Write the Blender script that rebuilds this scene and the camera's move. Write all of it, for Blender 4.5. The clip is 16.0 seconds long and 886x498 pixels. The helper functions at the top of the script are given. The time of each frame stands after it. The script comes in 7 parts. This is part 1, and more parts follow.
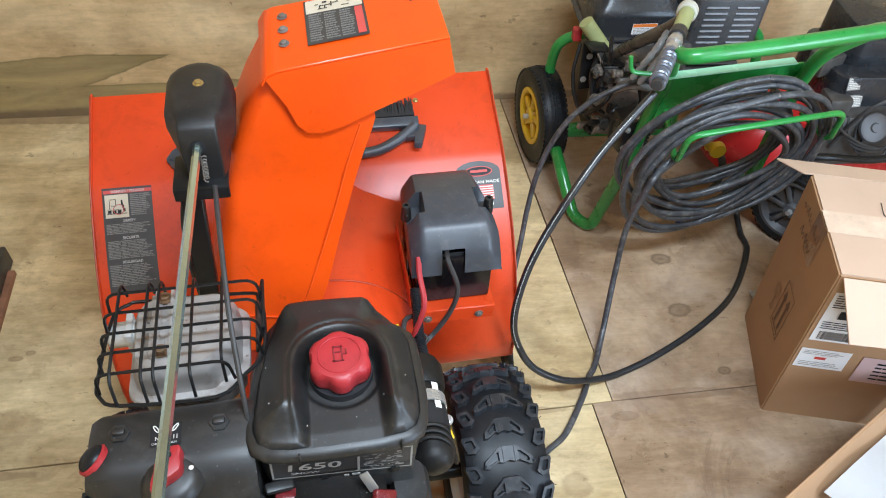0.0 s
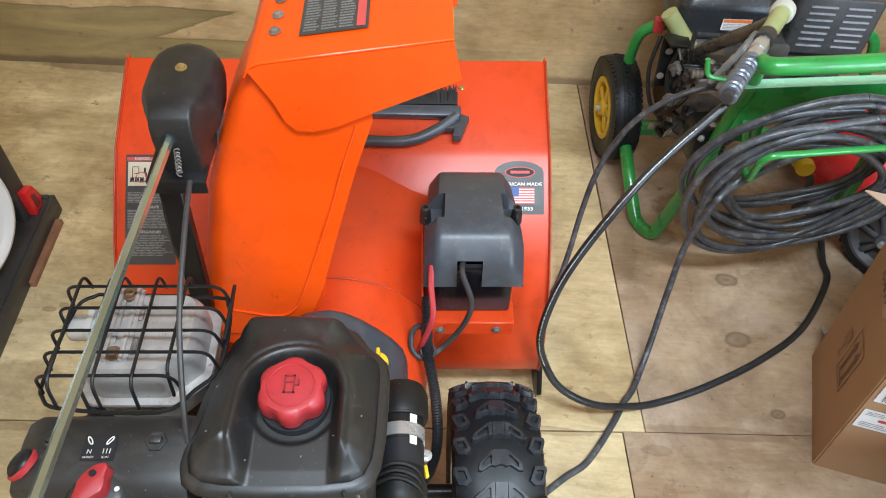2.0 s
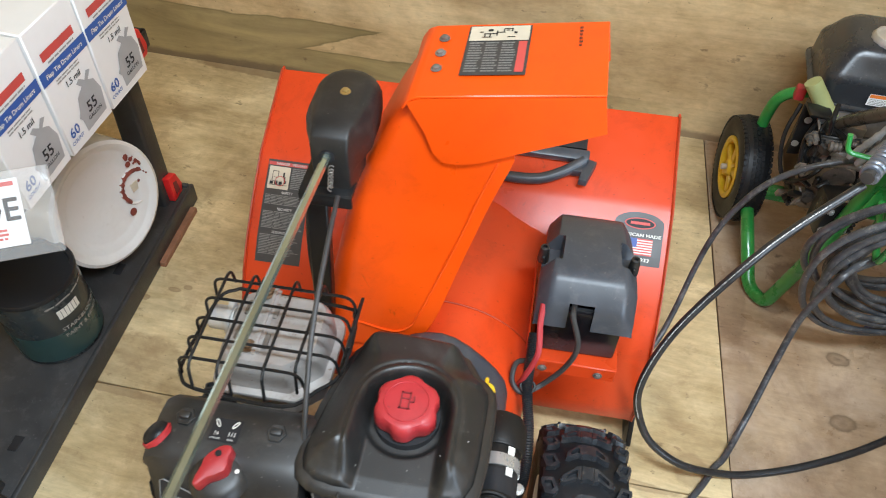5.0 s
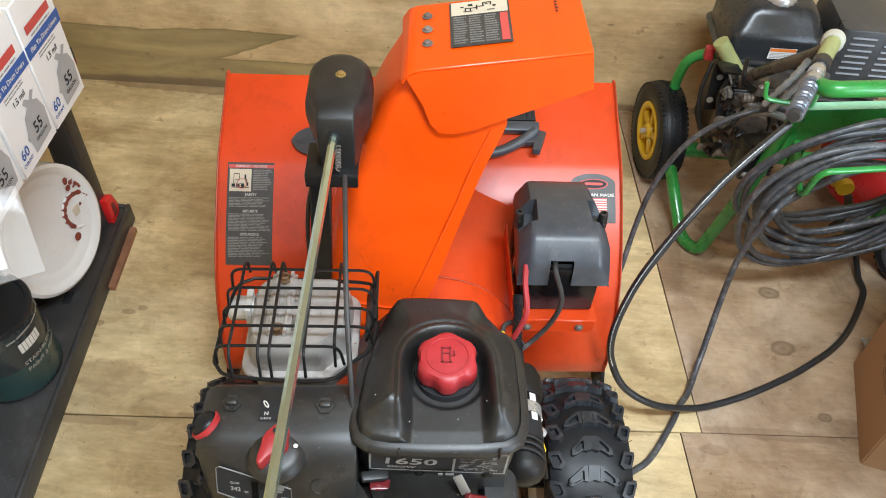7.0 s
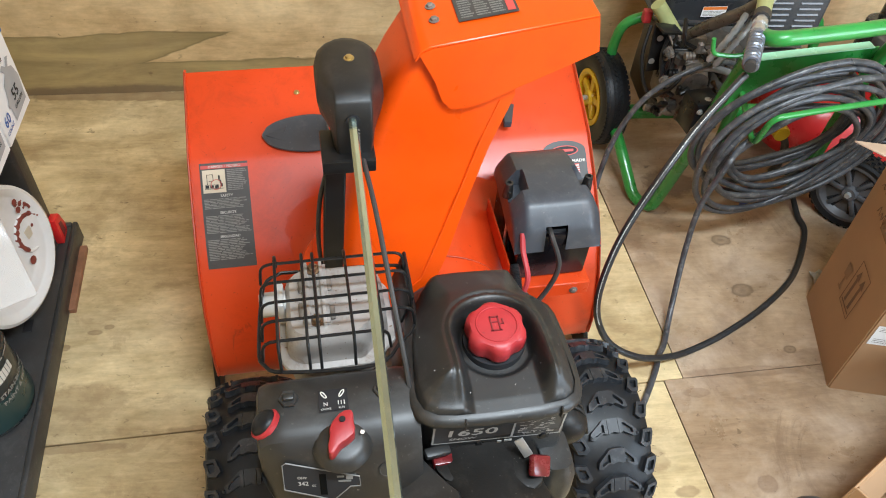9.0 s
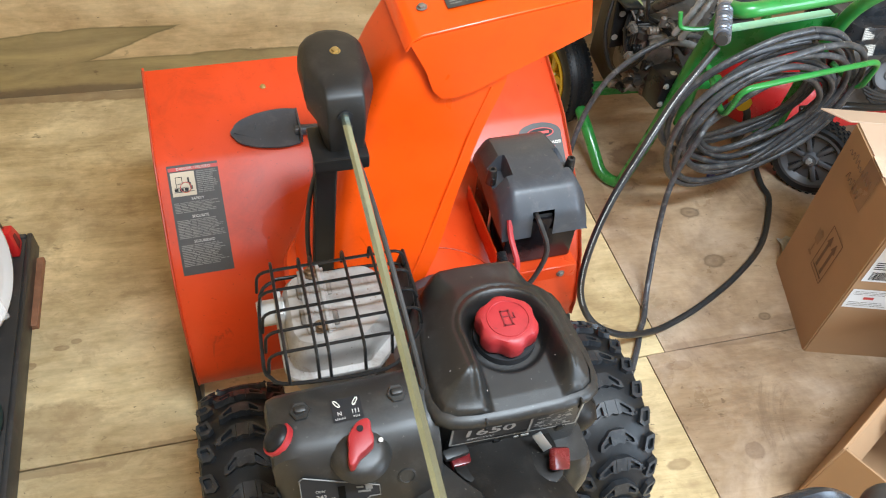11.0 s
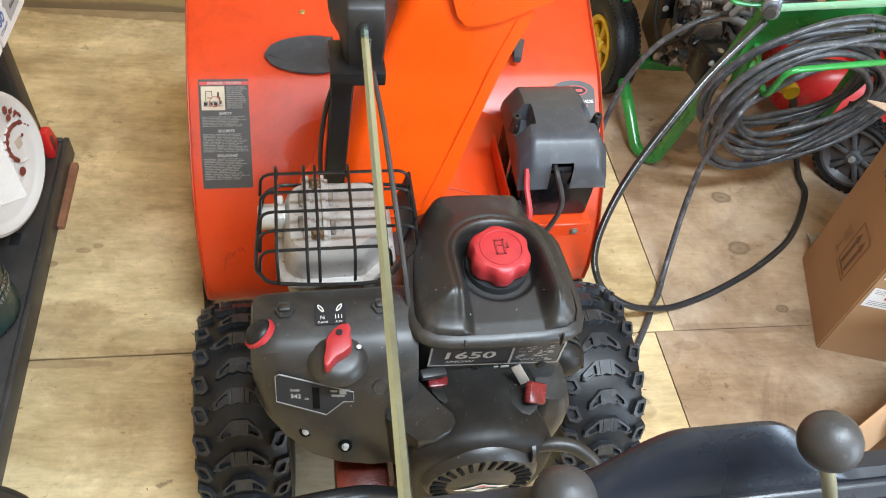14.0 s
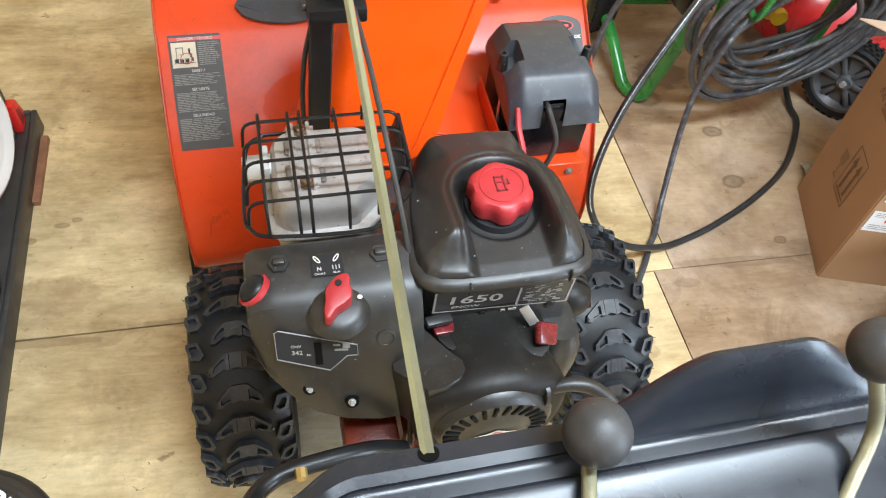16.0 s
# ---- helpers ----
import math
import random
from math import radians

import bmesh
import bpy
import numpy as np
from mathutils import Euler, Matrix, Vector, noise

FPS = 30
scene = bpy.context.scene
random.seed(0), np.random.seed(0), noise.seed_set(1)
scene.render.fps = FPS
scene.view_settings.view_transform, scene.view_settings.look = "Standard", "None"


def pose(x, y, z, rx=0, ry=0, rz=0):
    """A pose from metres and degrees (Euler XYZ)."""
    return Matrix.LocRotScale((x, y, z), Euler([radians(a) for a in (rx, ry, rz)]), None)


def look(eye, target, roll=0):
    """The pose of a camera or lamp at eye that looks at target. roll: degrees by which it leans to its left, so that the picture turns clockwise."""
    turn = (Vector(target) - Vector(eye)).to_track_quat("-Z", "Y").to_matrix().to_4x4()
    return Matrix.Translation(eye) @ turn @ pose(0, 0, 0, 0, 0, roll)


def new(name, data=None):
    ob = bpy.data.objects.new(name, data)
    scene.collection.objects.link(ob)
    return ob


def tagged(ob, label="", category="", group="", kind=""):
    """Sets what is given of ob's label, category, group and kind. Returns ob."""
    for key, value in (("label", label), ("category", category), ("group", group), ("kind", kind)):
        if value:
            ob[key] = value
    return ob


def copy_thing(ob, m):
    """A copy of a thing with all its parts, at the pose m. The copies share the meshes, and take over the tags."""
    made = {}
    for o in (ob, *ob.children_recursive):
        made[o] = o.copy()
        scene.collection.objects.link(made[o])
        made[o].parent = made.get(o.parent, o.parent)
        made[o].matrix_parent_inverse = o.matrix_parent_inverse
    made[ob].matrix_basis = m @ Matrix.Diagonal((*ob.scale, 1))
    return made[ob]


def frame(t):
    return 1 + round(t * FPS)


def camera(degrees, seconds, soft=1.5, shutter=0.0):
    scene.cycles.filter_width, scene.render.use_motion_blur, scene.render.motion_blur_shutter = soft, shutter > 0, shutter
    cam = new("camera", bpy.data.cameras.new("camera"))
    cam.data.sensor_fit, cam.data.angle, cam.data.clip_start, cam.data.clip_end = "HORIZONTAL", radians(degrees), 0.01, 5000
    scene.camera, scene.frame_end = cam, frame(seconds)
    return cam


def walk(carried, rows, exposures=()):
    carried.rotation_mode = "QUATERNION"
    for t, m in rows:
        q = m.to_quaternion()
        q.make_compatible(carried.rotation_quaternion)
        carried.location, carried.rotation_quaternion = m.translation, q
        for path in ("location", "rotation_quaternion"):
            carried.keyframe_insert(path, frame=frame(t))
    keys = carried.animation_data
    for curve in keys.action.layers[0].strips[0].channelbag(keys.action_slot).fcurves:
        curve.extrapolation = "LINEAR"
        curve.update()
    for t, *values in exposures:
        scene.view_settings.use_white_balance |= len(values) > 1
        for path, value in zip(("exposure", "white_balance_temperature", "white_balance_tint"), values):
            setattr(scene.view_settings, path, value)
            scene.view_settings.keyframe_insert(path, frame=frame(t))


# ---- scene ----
cam = camera(60.0, 16.0, soft=1.0, shutter=0.4)
PATH = [
    (0, (-0.197, 0.185, 1.352), (-0.015, 1.522, -0.124), 3.9),
    (0.5, (-0.178, 0.212, 1.334), (-0.02, 1.527, -0.165), 5.0),
    (1, (-0.106, 0.251, 1.343), (-0.086, 1.563, -0.166), 4.8),
    (1.5, (-0.073, 0.278, 1.336), (-0.119, 1.571, -0.189), 3.5),
    (2, (-0.08, 0.3, 1.329), (-0.142, 1.562, -0.221), 2.1),
    (2.5, (-0.022, 0.364, 1.302), (-0.152, 1.57, -0.288), 1.1),
    (3, (0.086, 0.449, 1.303), (-0.147, 1.625, -0.298), 0.7),
    (3.5, (0.091, 0.474, 1.321), (-0.219, 1.645, -0.27), -0.1),
    (4, (0.05, 0.441, 1.332), (-0.294, 1.638, -0.234), -0.5),
    (4.5, (-0.039, 0.356, 1.35), (-0.356, 1.597, -0.187), 1.3),
    (4.7, (-0.073, 0.319, 1.362), (-0.392, 1.574, -0.161), 1.6),
    (6.8, (-0.228, 0.211, 1.356), (-0.278, 1.533, -0.144), 3.8),
    (7, (-0.234, 0.194, 1.362), (-0.273, 1.522, -0.134), 3.7),
    (7.5, (-0.291, 0.175, 1.365), (-0.222, 1.529, -0.105), 2.7),
    (8, (-0.374, 0.17, 1.355), (-0.167, 1.504, -0.12), 3.6),
    (8.5, (-0.382, 0.169, 1.351), (-0.172, 1.486, -0.139), 5.1),
    (8.7, (-0.369, 0.171, 1.351), (-0.171, 1.483, -0.145), 5.2),
    (10.8, (-0.435, 0.216, 1.337), (-0.113, 1.471, -0.186), 5.9),
    (11, (-0.429, 0.213, 1.337), (-0.094, 1.463, -0.188), 6.4),
    (11.5, (-0.417, 0.203, 1.336), (-0.072, 1.449, -0.19), 7.2),
    (12, (-0.403, 0.195, 1.337), (-0.067, 1.439, -0.193), 7.8),
    (12.5, (-0.397, 0.187, 1.339), (-0.083, 1.429, -0.196), 8.2),
    (13, (-0.403, 0.174, 1.316), (-0.12, 1.414, -0.228), 8.7),
    (13.5, (-0.395, 0.165, 1.316), (-0.14, 1.394, -0.241), 9.4),
    (14, (-0.388, 0.161, 1.306), (-0.156, 1.378, -0.264), 10.1),
    (14.5, (-0.391, 0.169, 1.267), (-0.177, 1.369, -0.319), 10.7),
    (15, (-0.388, 0.166, 1.256), (-0.173, 1.347, -0.343), 10.6),
    (15.5, (-0.403, 0.17, 1.25), (-0.171, 1.326, -0.365), 10.0),
    (16, (-0.398, 0.169, 1.262), (-0.128, 1.302, -0.363), 8.5),
]
EXPOSURES = [(0, -0.22, 5730, 10), (2, -0.19, 5880, 10), (4.5, -0.21, 5960, 10), (7, -0.14, 6130, 10), (8.5, -0.09, 6130, 10), (11, 0.03, 6030, 10), (12.5, 0.08, 6010, 10), (16, 0.21, 6080, 10)]
walk(cam, [(t, look(eye, target, roll)) for t, eye, target, roll in PATH], EXPOSURES)

# ---- world, lamps, exposure ----
world = bpy.data.worlds.new("world")
scene.world = world
world.use_nodes = True
world.node_tree.nodes["Background"].inputs[0].default_value = (0.75, 0.85, 1.0, 1)
world.node_tree.nodes["Background"].inputs[1].default_value = 0.35


def area_lamp(name, place, target, size_x, size_y, power, color):
    data = bpy.data.lights.new(name, "AREA")
    data.shape, data.size, data.size_y, data.energy, data.color = "RECTANGLE", size_x, size_y, power, color
    ob = new(name, data)
    ob.matrix_world = look(place, target)
    return ob


area_lamp("ceiling_lamp", (0.30, 0.18, 2.36), (0.30, 0.18, 0), 1.2, 0.25, 76, (0.85, 0.95, 1.0))
area_lamp("ceiling_lamp", (0.1, -0.9, 2.36), (0.1, -0.9, 0), 1.2, 0.25, 17, (0.85, 0.95, 1.0))
area_lamp("door_daylight", (2.3, -1.2, 1.3), (0, 0.7, 0.5), 1.0, 1.8, 92, (0.72, 0.87, 1.0))


# ---- materials ----
def nodes_of(name):
    m = bpy.data.materials.new(name)
    m.use_nodes = True
    nt = m.node_tree
    return m, nt, nt.nodes["Principled BSDF"]


def add(nt, kind, **values):
    n = nt.nodes.new(kind)
    for k, v in values.items():
        n.inputs[k.replace("_", " ")].default_value = v
    return n


def ramp(nt, fac, stops):
    r = nt.nodes.new("ShaderNodeValToRGB")
    while len(r.color_ramp.elements) < len(stops):
        r.color_ramp.elements.new(0.5)
    for e, (p, c) in zip(r.color_ramp.elements, stops):
        e.position, e.color = p, (*c, 1) if len(c) == 3 else c
    nt.links.new(fac, r.inputs[0])
    return r.outputs[0]


def mixed(nt, fac, a, b, mode="MIX"):
    n = nt.nodes.new("ShaderNodeMix")
    n.data_type, n.blend_type = "RGBA", mode
    for sock, v in ((n.inputs[0], fac), (n.inputs[6], a), (n.inputs[7], b)):
        if isinstance(v, (int, float)):
            sock.default_value = v
        elif isinstance(v, tuple):
            sock.default_value = (*v, 1) if len(v) == 3 else v
        else:
            nt.links.new(v, sock)
    return n.outputs[2]


def coords(nt, scale=(1, 1, 1), turn=(0, 0, 0), shift=(0, 0, 0), use="Object"):
    c = nt.nodes.new("ShaderNodeTexCoord")
    m = nt.nodes.new("ShaderNodeMapping")
    m.inputs["Scale"].default_value, m.inputs["Rotation"].default_value, m.inputs["Location"].default_value = scale, turn, shift
    nt.links.new(c.outputs[use], m.inputs[0])
    return m.outputs[0]


def noise_tex(nt, vec, scale, detail=4.0, rough=0.6, distort=0.0):
    n = add(nt, "ShaderNodeTexNoise", Scale=scale, Detail=detail, Roughness=rough, Distortion=distort)
    nt.links.new(vec, n.inputs["Vector"])
    return n.outputs[0]


def bump(nt, bsdf, height, strength=0.2, distance=0.002):
    b = add(nt, "ShaderNodeBump", Strength=strength, Distance=distance)
    nt.links.new(height, b.inputs["Height"])
    nt.links.new(b.outputs[0], bsdf.inputs["Normal"])


def surface(name, color, rough=0.5, metal=0.0, vary=0.12, scale=14.0, grain=300.0, relief=0.15, dust=0.0, dust_color=(0.42, 0.38, 0.33), spec=0.5, coat=0.0, wear=None, specks=None):
    """A painted, moulded or metal surface: tone drifts at two scales, fine relief, dust or scuffs in patches."""
    m, nt, b = nodes_of(name)
    v = coords(nt)
    big = noise_tex(nt, v, scale, 5, 0.65)
    fine = noise_tex(nt, v, grain, 3, 0.6)
    lo, hi = tuple(c * (1 - vary) for c in color), tuple(min(1, c * (1 + vary)) for c in color)
    col = ramp(nt, big, [(0.3, lo), (0.7, hi)])
    if dust:
        patches = noise_tex(nt, v, scale * 2.3, 8, 0.75, 0.4)
        mask = ramp(nt, patches, [(0.52, (0, 0, 0)), (0.78, (dust, dust, dust))])
        col = mixed(nt, mask, col, dust_color)
        flecks = noise_tex(nt, v, 160.0, 2, 0.5)
        col = mixed(nt, ramp(nt, flecks, [(0.70, (0, 0, 0)), (0.74, (dust, dust, dust))]), col, dust_color)
    if specks:
        tiny = noise_tex(nt, v, 330.0, 2, 0.45)
        col = mixed(nt, ramp(nt, tiny, [(0.745, (0, 0, 0)), (0.77, (0.7, 0.7, 0.7))]), col, specks)
    if wear:
        scuff = noise_tex(nt, coords(nt, (1, 1, 0.35)), 38.0, 6, 0.7, 1.2)
        col = mixed(nt, ramp(nt, scuff, [(0.66, (0, 0, 0)), (0.72, (0.7, 0.7, 0.7))]), col, wear)
    nt.links.new(col, b.inputs["Base Color"])
    r = ramp(nt, big, [(0.25, (max(0.03, rough - 0.1),) * 3), (0.75, (min(1, rough + 0.1),) * 3)])
    nt.links.new(r, b.inputs["Roughness"])
    b.inputs["Metallic"].default_value, b.inputs["Specular IOR Level"].default_value = metal, spec
    b.inputs["Coat Weight"].default_value, b.inputs["Coat Roughness"].default_value = coat, 0.12
    bump(nt, b, fine, relief, 0.001)
    return m


def plywood(name, tones, along, figure=1.0, stain=(0.25, 0.16, 0.08), stain_amount=0.35, knots=(), band=None, rough=0.55, waves=1.0, stains=(), grain=1.0, scuffed=None):
    """Rotary-cut plywood: long cathedral figure, fine pores, knots at the given places, dirt in patches."""
    m, nt, b = nodes_of(name)
    stretch = (0.45, 1.5, 1.5) if along == "x" else (1.5, 0.45, 1.5)
    v = coords(nt, stretch, use="Object")
    flow = noise_tex(nt, v, 3.4 * figure, 6, 0.6, 1.0)
    n = nt.nodes.new("ShaderNodeMath")
    n.operation = "MULTIPLY"
    n.inputs[1].default_value = 5.0 * waves
    nt.links.new(flow, n.inputs[0])
    f = nt.nodes.new("ShaderNodeMath")
    f.operation = "PINGPONG"
    f.inputs[1].default_value = 1.0
    nt.links.new(n.outputs[0], f.inputs[0])
    col = ramp(nt, f.outputs[0], [(0.0, tuple(c * 0.86 for c in tones[0])), (0.10, tones[0]), (0.45, tones[1]), (1.0, tones[2])])
    cloud = noise_tex(nt, coords(nt, (0.8, 1, 1) if along == "x" else (1, 0.8, 1)), 7.0, 6, 0.7, 0.3)
    col = mixed(nt, 0.5, col, ramp(nt, cloud, [(0.3, tuple(c * 0.72 for c in tones[0])), (0.5, tones[1]), (0.68, tuple(min(1, c * 1.15) for c in tones[2]))]))
    fibre = noise_tex(nt, coords(nt, (9, 70, 70) if along == "x" else (70, 9, 70)), 1.0, 5, 0.7, 1.2)
    col = mixed(nt, 0.16, col, ramp(nt, fibre, [(0.34, tuple(c * 0.6 for c in tones[0])), (0.5, tones[1]), (0.66, tuple(min(1, c * 1.1) for c in tones[2]))]))
    dashes = noise_tex(nt, coords(nt, (14, 40, 40) if along == "x" else (40, 14, 40)), 1.0, 4, 0.65, 1.5)
    col = mixed(nt, ramp(nt, dashes, [(0.62, (0, 0, 0)), (0.76, (0.32 * grain,) * 3)]), col, tuple(c * 0.55 for c in tones[0]))
    pale = noise_tex(nt, coords(nt, (8, 48, 48) if along == "x" else (48, 8, 48), shift=(3.1, 1.7, 0.4)), 1.0, 3, 0.6, 0.6)
    col = mixed(nt, ramp(nt, pale, [(0.60, (0, 0, 0)), (0.72, (0.22 * grain,) * 3)]), col, tuple(min(1, c * 1.2) for c in tones[2]))
    mottle = noise_tex(nt, coords(nt, (0.5, 1, 1) if along == "x" else (1, 0.5, 1)), 75.0, 4, 0.6)
    col = mixed(nt, 0.3, col, ramp(nt, mottle, [(0.3, (0.72, 0.72, 0.72)), (0.5, (1, 1, 1)), (0.7, (1.2, 1.2, 1.2))]), "MULTIPLY")
    wide = noise_tex(nt, coords(nt, (0.55, 1, 1) if along == "x" else (1, 0.55, 1), shift=(5.3, 2.1, 0.7)), 4.2, 5, 0.55, 0.8)
    col = mixed(nt, 0.75, col, ramp(nt, wide, [(0.30, (0.70, 0.68, 0.66)), (0.5, (1, 1, 1)), (0.68, (1.24, 1.25, 1.27))]), "MULTIPLY")
    specks = noise_tex(nt, coords(nt), 95.0, 2, 0.5)
    col = mixed(nt, ramp(nt, specks, [(0.735, (0, 0, 0)), (0.77, (0.7, 0.7, 0.7))]), col, tuple(c * 0.35 for c in stain))
    if grain > 0.8:
        worn = noise_tex(nt, coords(nt, (0.7, 1, 1), (0, 0, 0.35), (4.4, 8.1, 0)), 13.0, 8, 0.74, 0.5)
        col = mixed(nt, ramp(nt, worn, [(0.535, (0, 0, 0)), (0.60, (0.26, 0.26, 0.26)), (0.75, (0.42, 0.42, 0.42))]), col, tuple(c * 1.25 for c in stain))
        nicks = noise_tex(nt, coords(nt, (0.55, 1, 1), (0, 0, 0.2), (1.4, 6.1, 0)), 62.0, 3, 0.55, 0.8)
        col = mixed(nt, ramp(nt, nicks, [(0.68, (0, 0, 0)), (0.73, (0.5, 0.5, 0.5))]), col, tuple(c * 0.8 for c in stain))
    if scuffed:
        nicks = noise_tex(nt, coords(nt, (0.8, 1, 1), (0, 0, 0.6), (2.4, 4.1, 0)), 48.0, 4, 0.6, 0.8)
        col = mixed(nt, ramp(nt, nicks, [(0.66, (0, 0, 0)), (0.71, (0.55, 0.55, 0.55))]), col, tuple(c * 0.6 for c in stain))
        rub = noise_tex(nt, coords(nt, (0.8, 1, 1), (0, 0, 0.5), (2.7, 0.9, 0)), 5.5, 7, 0.68, 0.7)
        col = mixed(nt, ramp(nt, rub, [(0.46, (0, 0, 0)), (0.66, (0.62, 0.62, 0.62))]), col, scuffed)
        grime = noise_tex(nt, coords(nt, (1, 0.7, 1), (0, 0, 0.9), (7.7, 3.9, 0)), 6.5, 8, 0.72, 1.1)
        col = mixed(nt, ramp(nt, grime, [(0.56, (0, 0, 0)), (0.70, (0.55, 0.55, 0.55))]), col, tuple(c * 0.8 for c in stain))
    if band:
        z = nt.nodes.new("ShaderNodeSeparateXYZ")
        nt.links.new(coords(nt, use="Object"), z.inputs[0])
        wob = noise_tex(nt, coords(nt, (1.6, 1.6, 5.0)), 2.2, 4, 0.5, 0.6)

        def calc(kind, p, q, add_value=0.0):
            k = nt.nodes.new("ShaderNodeMath")
            k.operation = kind
            for sock, v in zip(k.inputs, (p, q, add_value)):
                if isinstance(v, (int, float)):
                    sock.default_value = v
                else:
                    nt.links.new(v, sock)
            return k.outputs[0]
        height = calc("ADD", z.outputs[2], calc("MULTIPLY_ADD", wob, 0.05, -0.025))
        roof_gap = calc("SUBTRACT", band[0], height)
        wedge = calc("SUBTRACT", height, calc("MULTIPLY_ADD", z.outputs[0], 0.40, 0.105 + 0.91 * 0.40))
        tongue = calc("MINIMUM", roof_gap, wedge)
        d = calc("MAXIMUM", tongue, calc("SUBTRACT", 0.098, height))
        side = nt.nodes.new("ShaderNodeMapRange")
        side.inputs[1].default_value, side.inputs[2].default_value, side.inputs[3].default_value, side.inputs[4].default_value = band[2], band[2] + 0.5, 1.0, 0.12
        nt.links.new(z.outputs[0], side.inputs[0])
        mask = mixed(nt, 1.0, ramp(nt, d, [(0.0, (0, 0, 0)), (0.004, (0.8, 0.8, 0.8))]), side.outputs[0], "MULTIPLY")
        streak = noise_tex(nt, coords(nt, (2.5, 14, 14)), 1.0, 5, 0.7, 1.0)
        col = mixed(nt, mask, col, ramp(nt, streak, [(0.3, tuple(c * 0.55 for c in band[1])), (0.7, tuple(c * 1.25 for c in band[1]))]))
        rim = mixed(nt, 1.0, ramp(nt, d, [(0.0, (0, 0, 0)), (0.002, (0.8, 0.8, 0.8)), (0.008, (0.2, 0.2, 0.2)), (0.02, (0, 0, 0))]), side.outputs[0], "MULTIPLY")
        col = mixed(nt, rim, col, tuple(c * 0.4 for c in band[1]))
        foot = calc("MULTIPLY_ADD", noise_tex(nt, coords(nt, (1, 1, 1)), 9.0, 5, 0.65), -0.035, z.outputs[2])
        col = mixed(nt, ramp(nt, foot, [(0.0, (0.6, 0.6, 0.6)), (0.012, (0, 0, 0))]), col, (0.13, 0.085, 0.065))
    blot = noise_tex(nt, coords(nt, (1, 1, 1)), 3.2, 7, 0.72, 0.6)
    col = mixed(nt, ramp(nt, blot, [(0.5, (0, 0, 0)), (0.75, (stain_amount,) * 3)]), col, stain)
    dabs = noise_tex(nt, coords(nt, (0.6, 1, 1) if along == "x" else (1, 0.6, 1)), 30.0, 4, 0.6)
    col = mixed(nt, ramp(nt, dabs, [(0.66, (0, 0, 0)), (0.73, (0.7, 0.7, 0.7))]), col, tuple(c * 0.6 for c in stain))
    for sx, sy, sw, sd, strength in stains:
        sv = coords(nt, (1 / sw, 1 / sd, 0), shift=(-sx / sw, -sy / sd, 0))
        edge = noise_tex(nt, coords(nt), 22.0, 6, 0.7, 0.5)
        far = nt.nodes.new("ShaderNodeVectorMath")
        far.operation = "LENGTH"
        nt.links.new(sv, far.inputs[0])
        total = nt.nodes.new("ShaderNodeMath")
        total.operation = "MULTIPLY_ADD"
        total.inputs[1].default_value = 0.7
        nt.links.new(edge, total.inputs[0])
        nt.links.new(far.outputs["Value"], total.inputs[2])
        col = mixed(nt, ramp(nt, total.outputs[0], [(0.55, (strength * 0.62,) * 3), (0.86, (strength * 0.85,) * 3), (1.0, (0, 0, 0))]), col, stain)
    for kx, ky, kr in knots:
        kv = coords(nt, (1 / (kr * 1.5), 1 / kr, 0), shift=(-kx / (kr * 1.5), -ky / kr, 0))
        warp = noise_tex(nt, coords(nt), 30.0, 2)
        ln = nt.nodes.new("ShaderNodeVectorMath")
        ln.operation = "LENGTH"
        nt.links.new(kv, ln.inputs[0])
        sm = nt.nodes.new("ShaderNodeMath")
        sm.operation = "MULTIPLY_ADD"
        sm.inputs[1].default_value = 0.5
        nt.links.new(warp, sm.inputs[0])
        nt.links.new(ln.outputs["Value"], sm.inputs[2])
        mask = ramp(nt, sm.outputs[0], [(0.15, (0.75,) * 3), (0.5, (0.35,) * 3), (0.78, (0.7,) * 3), (0.9, (0.12,) * 3), (1.0, (0, 0, 0))])
        col = mixed(nt, mask, col, tuple(c * 0.42 for c in tones[0]))
    nt.links.new(col, b.inputs["Base Color"])
    nt.links.new(ramp(nt, cloud, [(0.3, (rough - 0.15,) * 3), (0.7, (rough + 0.15,) * 3)]), b.inputs["Roughness"])
    bump(nt, b, fibre, 0.2, 0.0012)
    return m


DIRT = ((0.216, 0.732, 0.040, 0.020, 0.75), (-0.91, 0.980, 0.13, 0.075, 0.42), (-0.932, 1.144, 0.025, 0.010, 0.7), (-0.907, 1.157, 0.018, 0.012, 0.7), (-0.983, 1.108, 0.016, 0.014, 0.8), (-1.0, 1.93, 0.5, 0.035, 0.8), (-0.5, 1.95, 0.5, 0.03, 0.7), (0.20, 1.02, 0.06, 0.06, 0.5), (0.17, 0.80, 0.05, 0.045, 0.5), (-0.95, 0.884, 0.22, 0.018, 0.6), (-0.62, 0.910, 0.25, 0.018, 0.6), (0.08, 0.962, 0.2, 0.016, 0.6))
FLOOR_LIGHT = plywood("light_plywood", ((0.43, 0.305, 0.145), (0.60, 0.46, 0.242), (0.80, 0.655, 0.39)), "x", 1.0, (0.25, 0.155, 0.075), 0.55, grain=0.85, stains=DIRT)
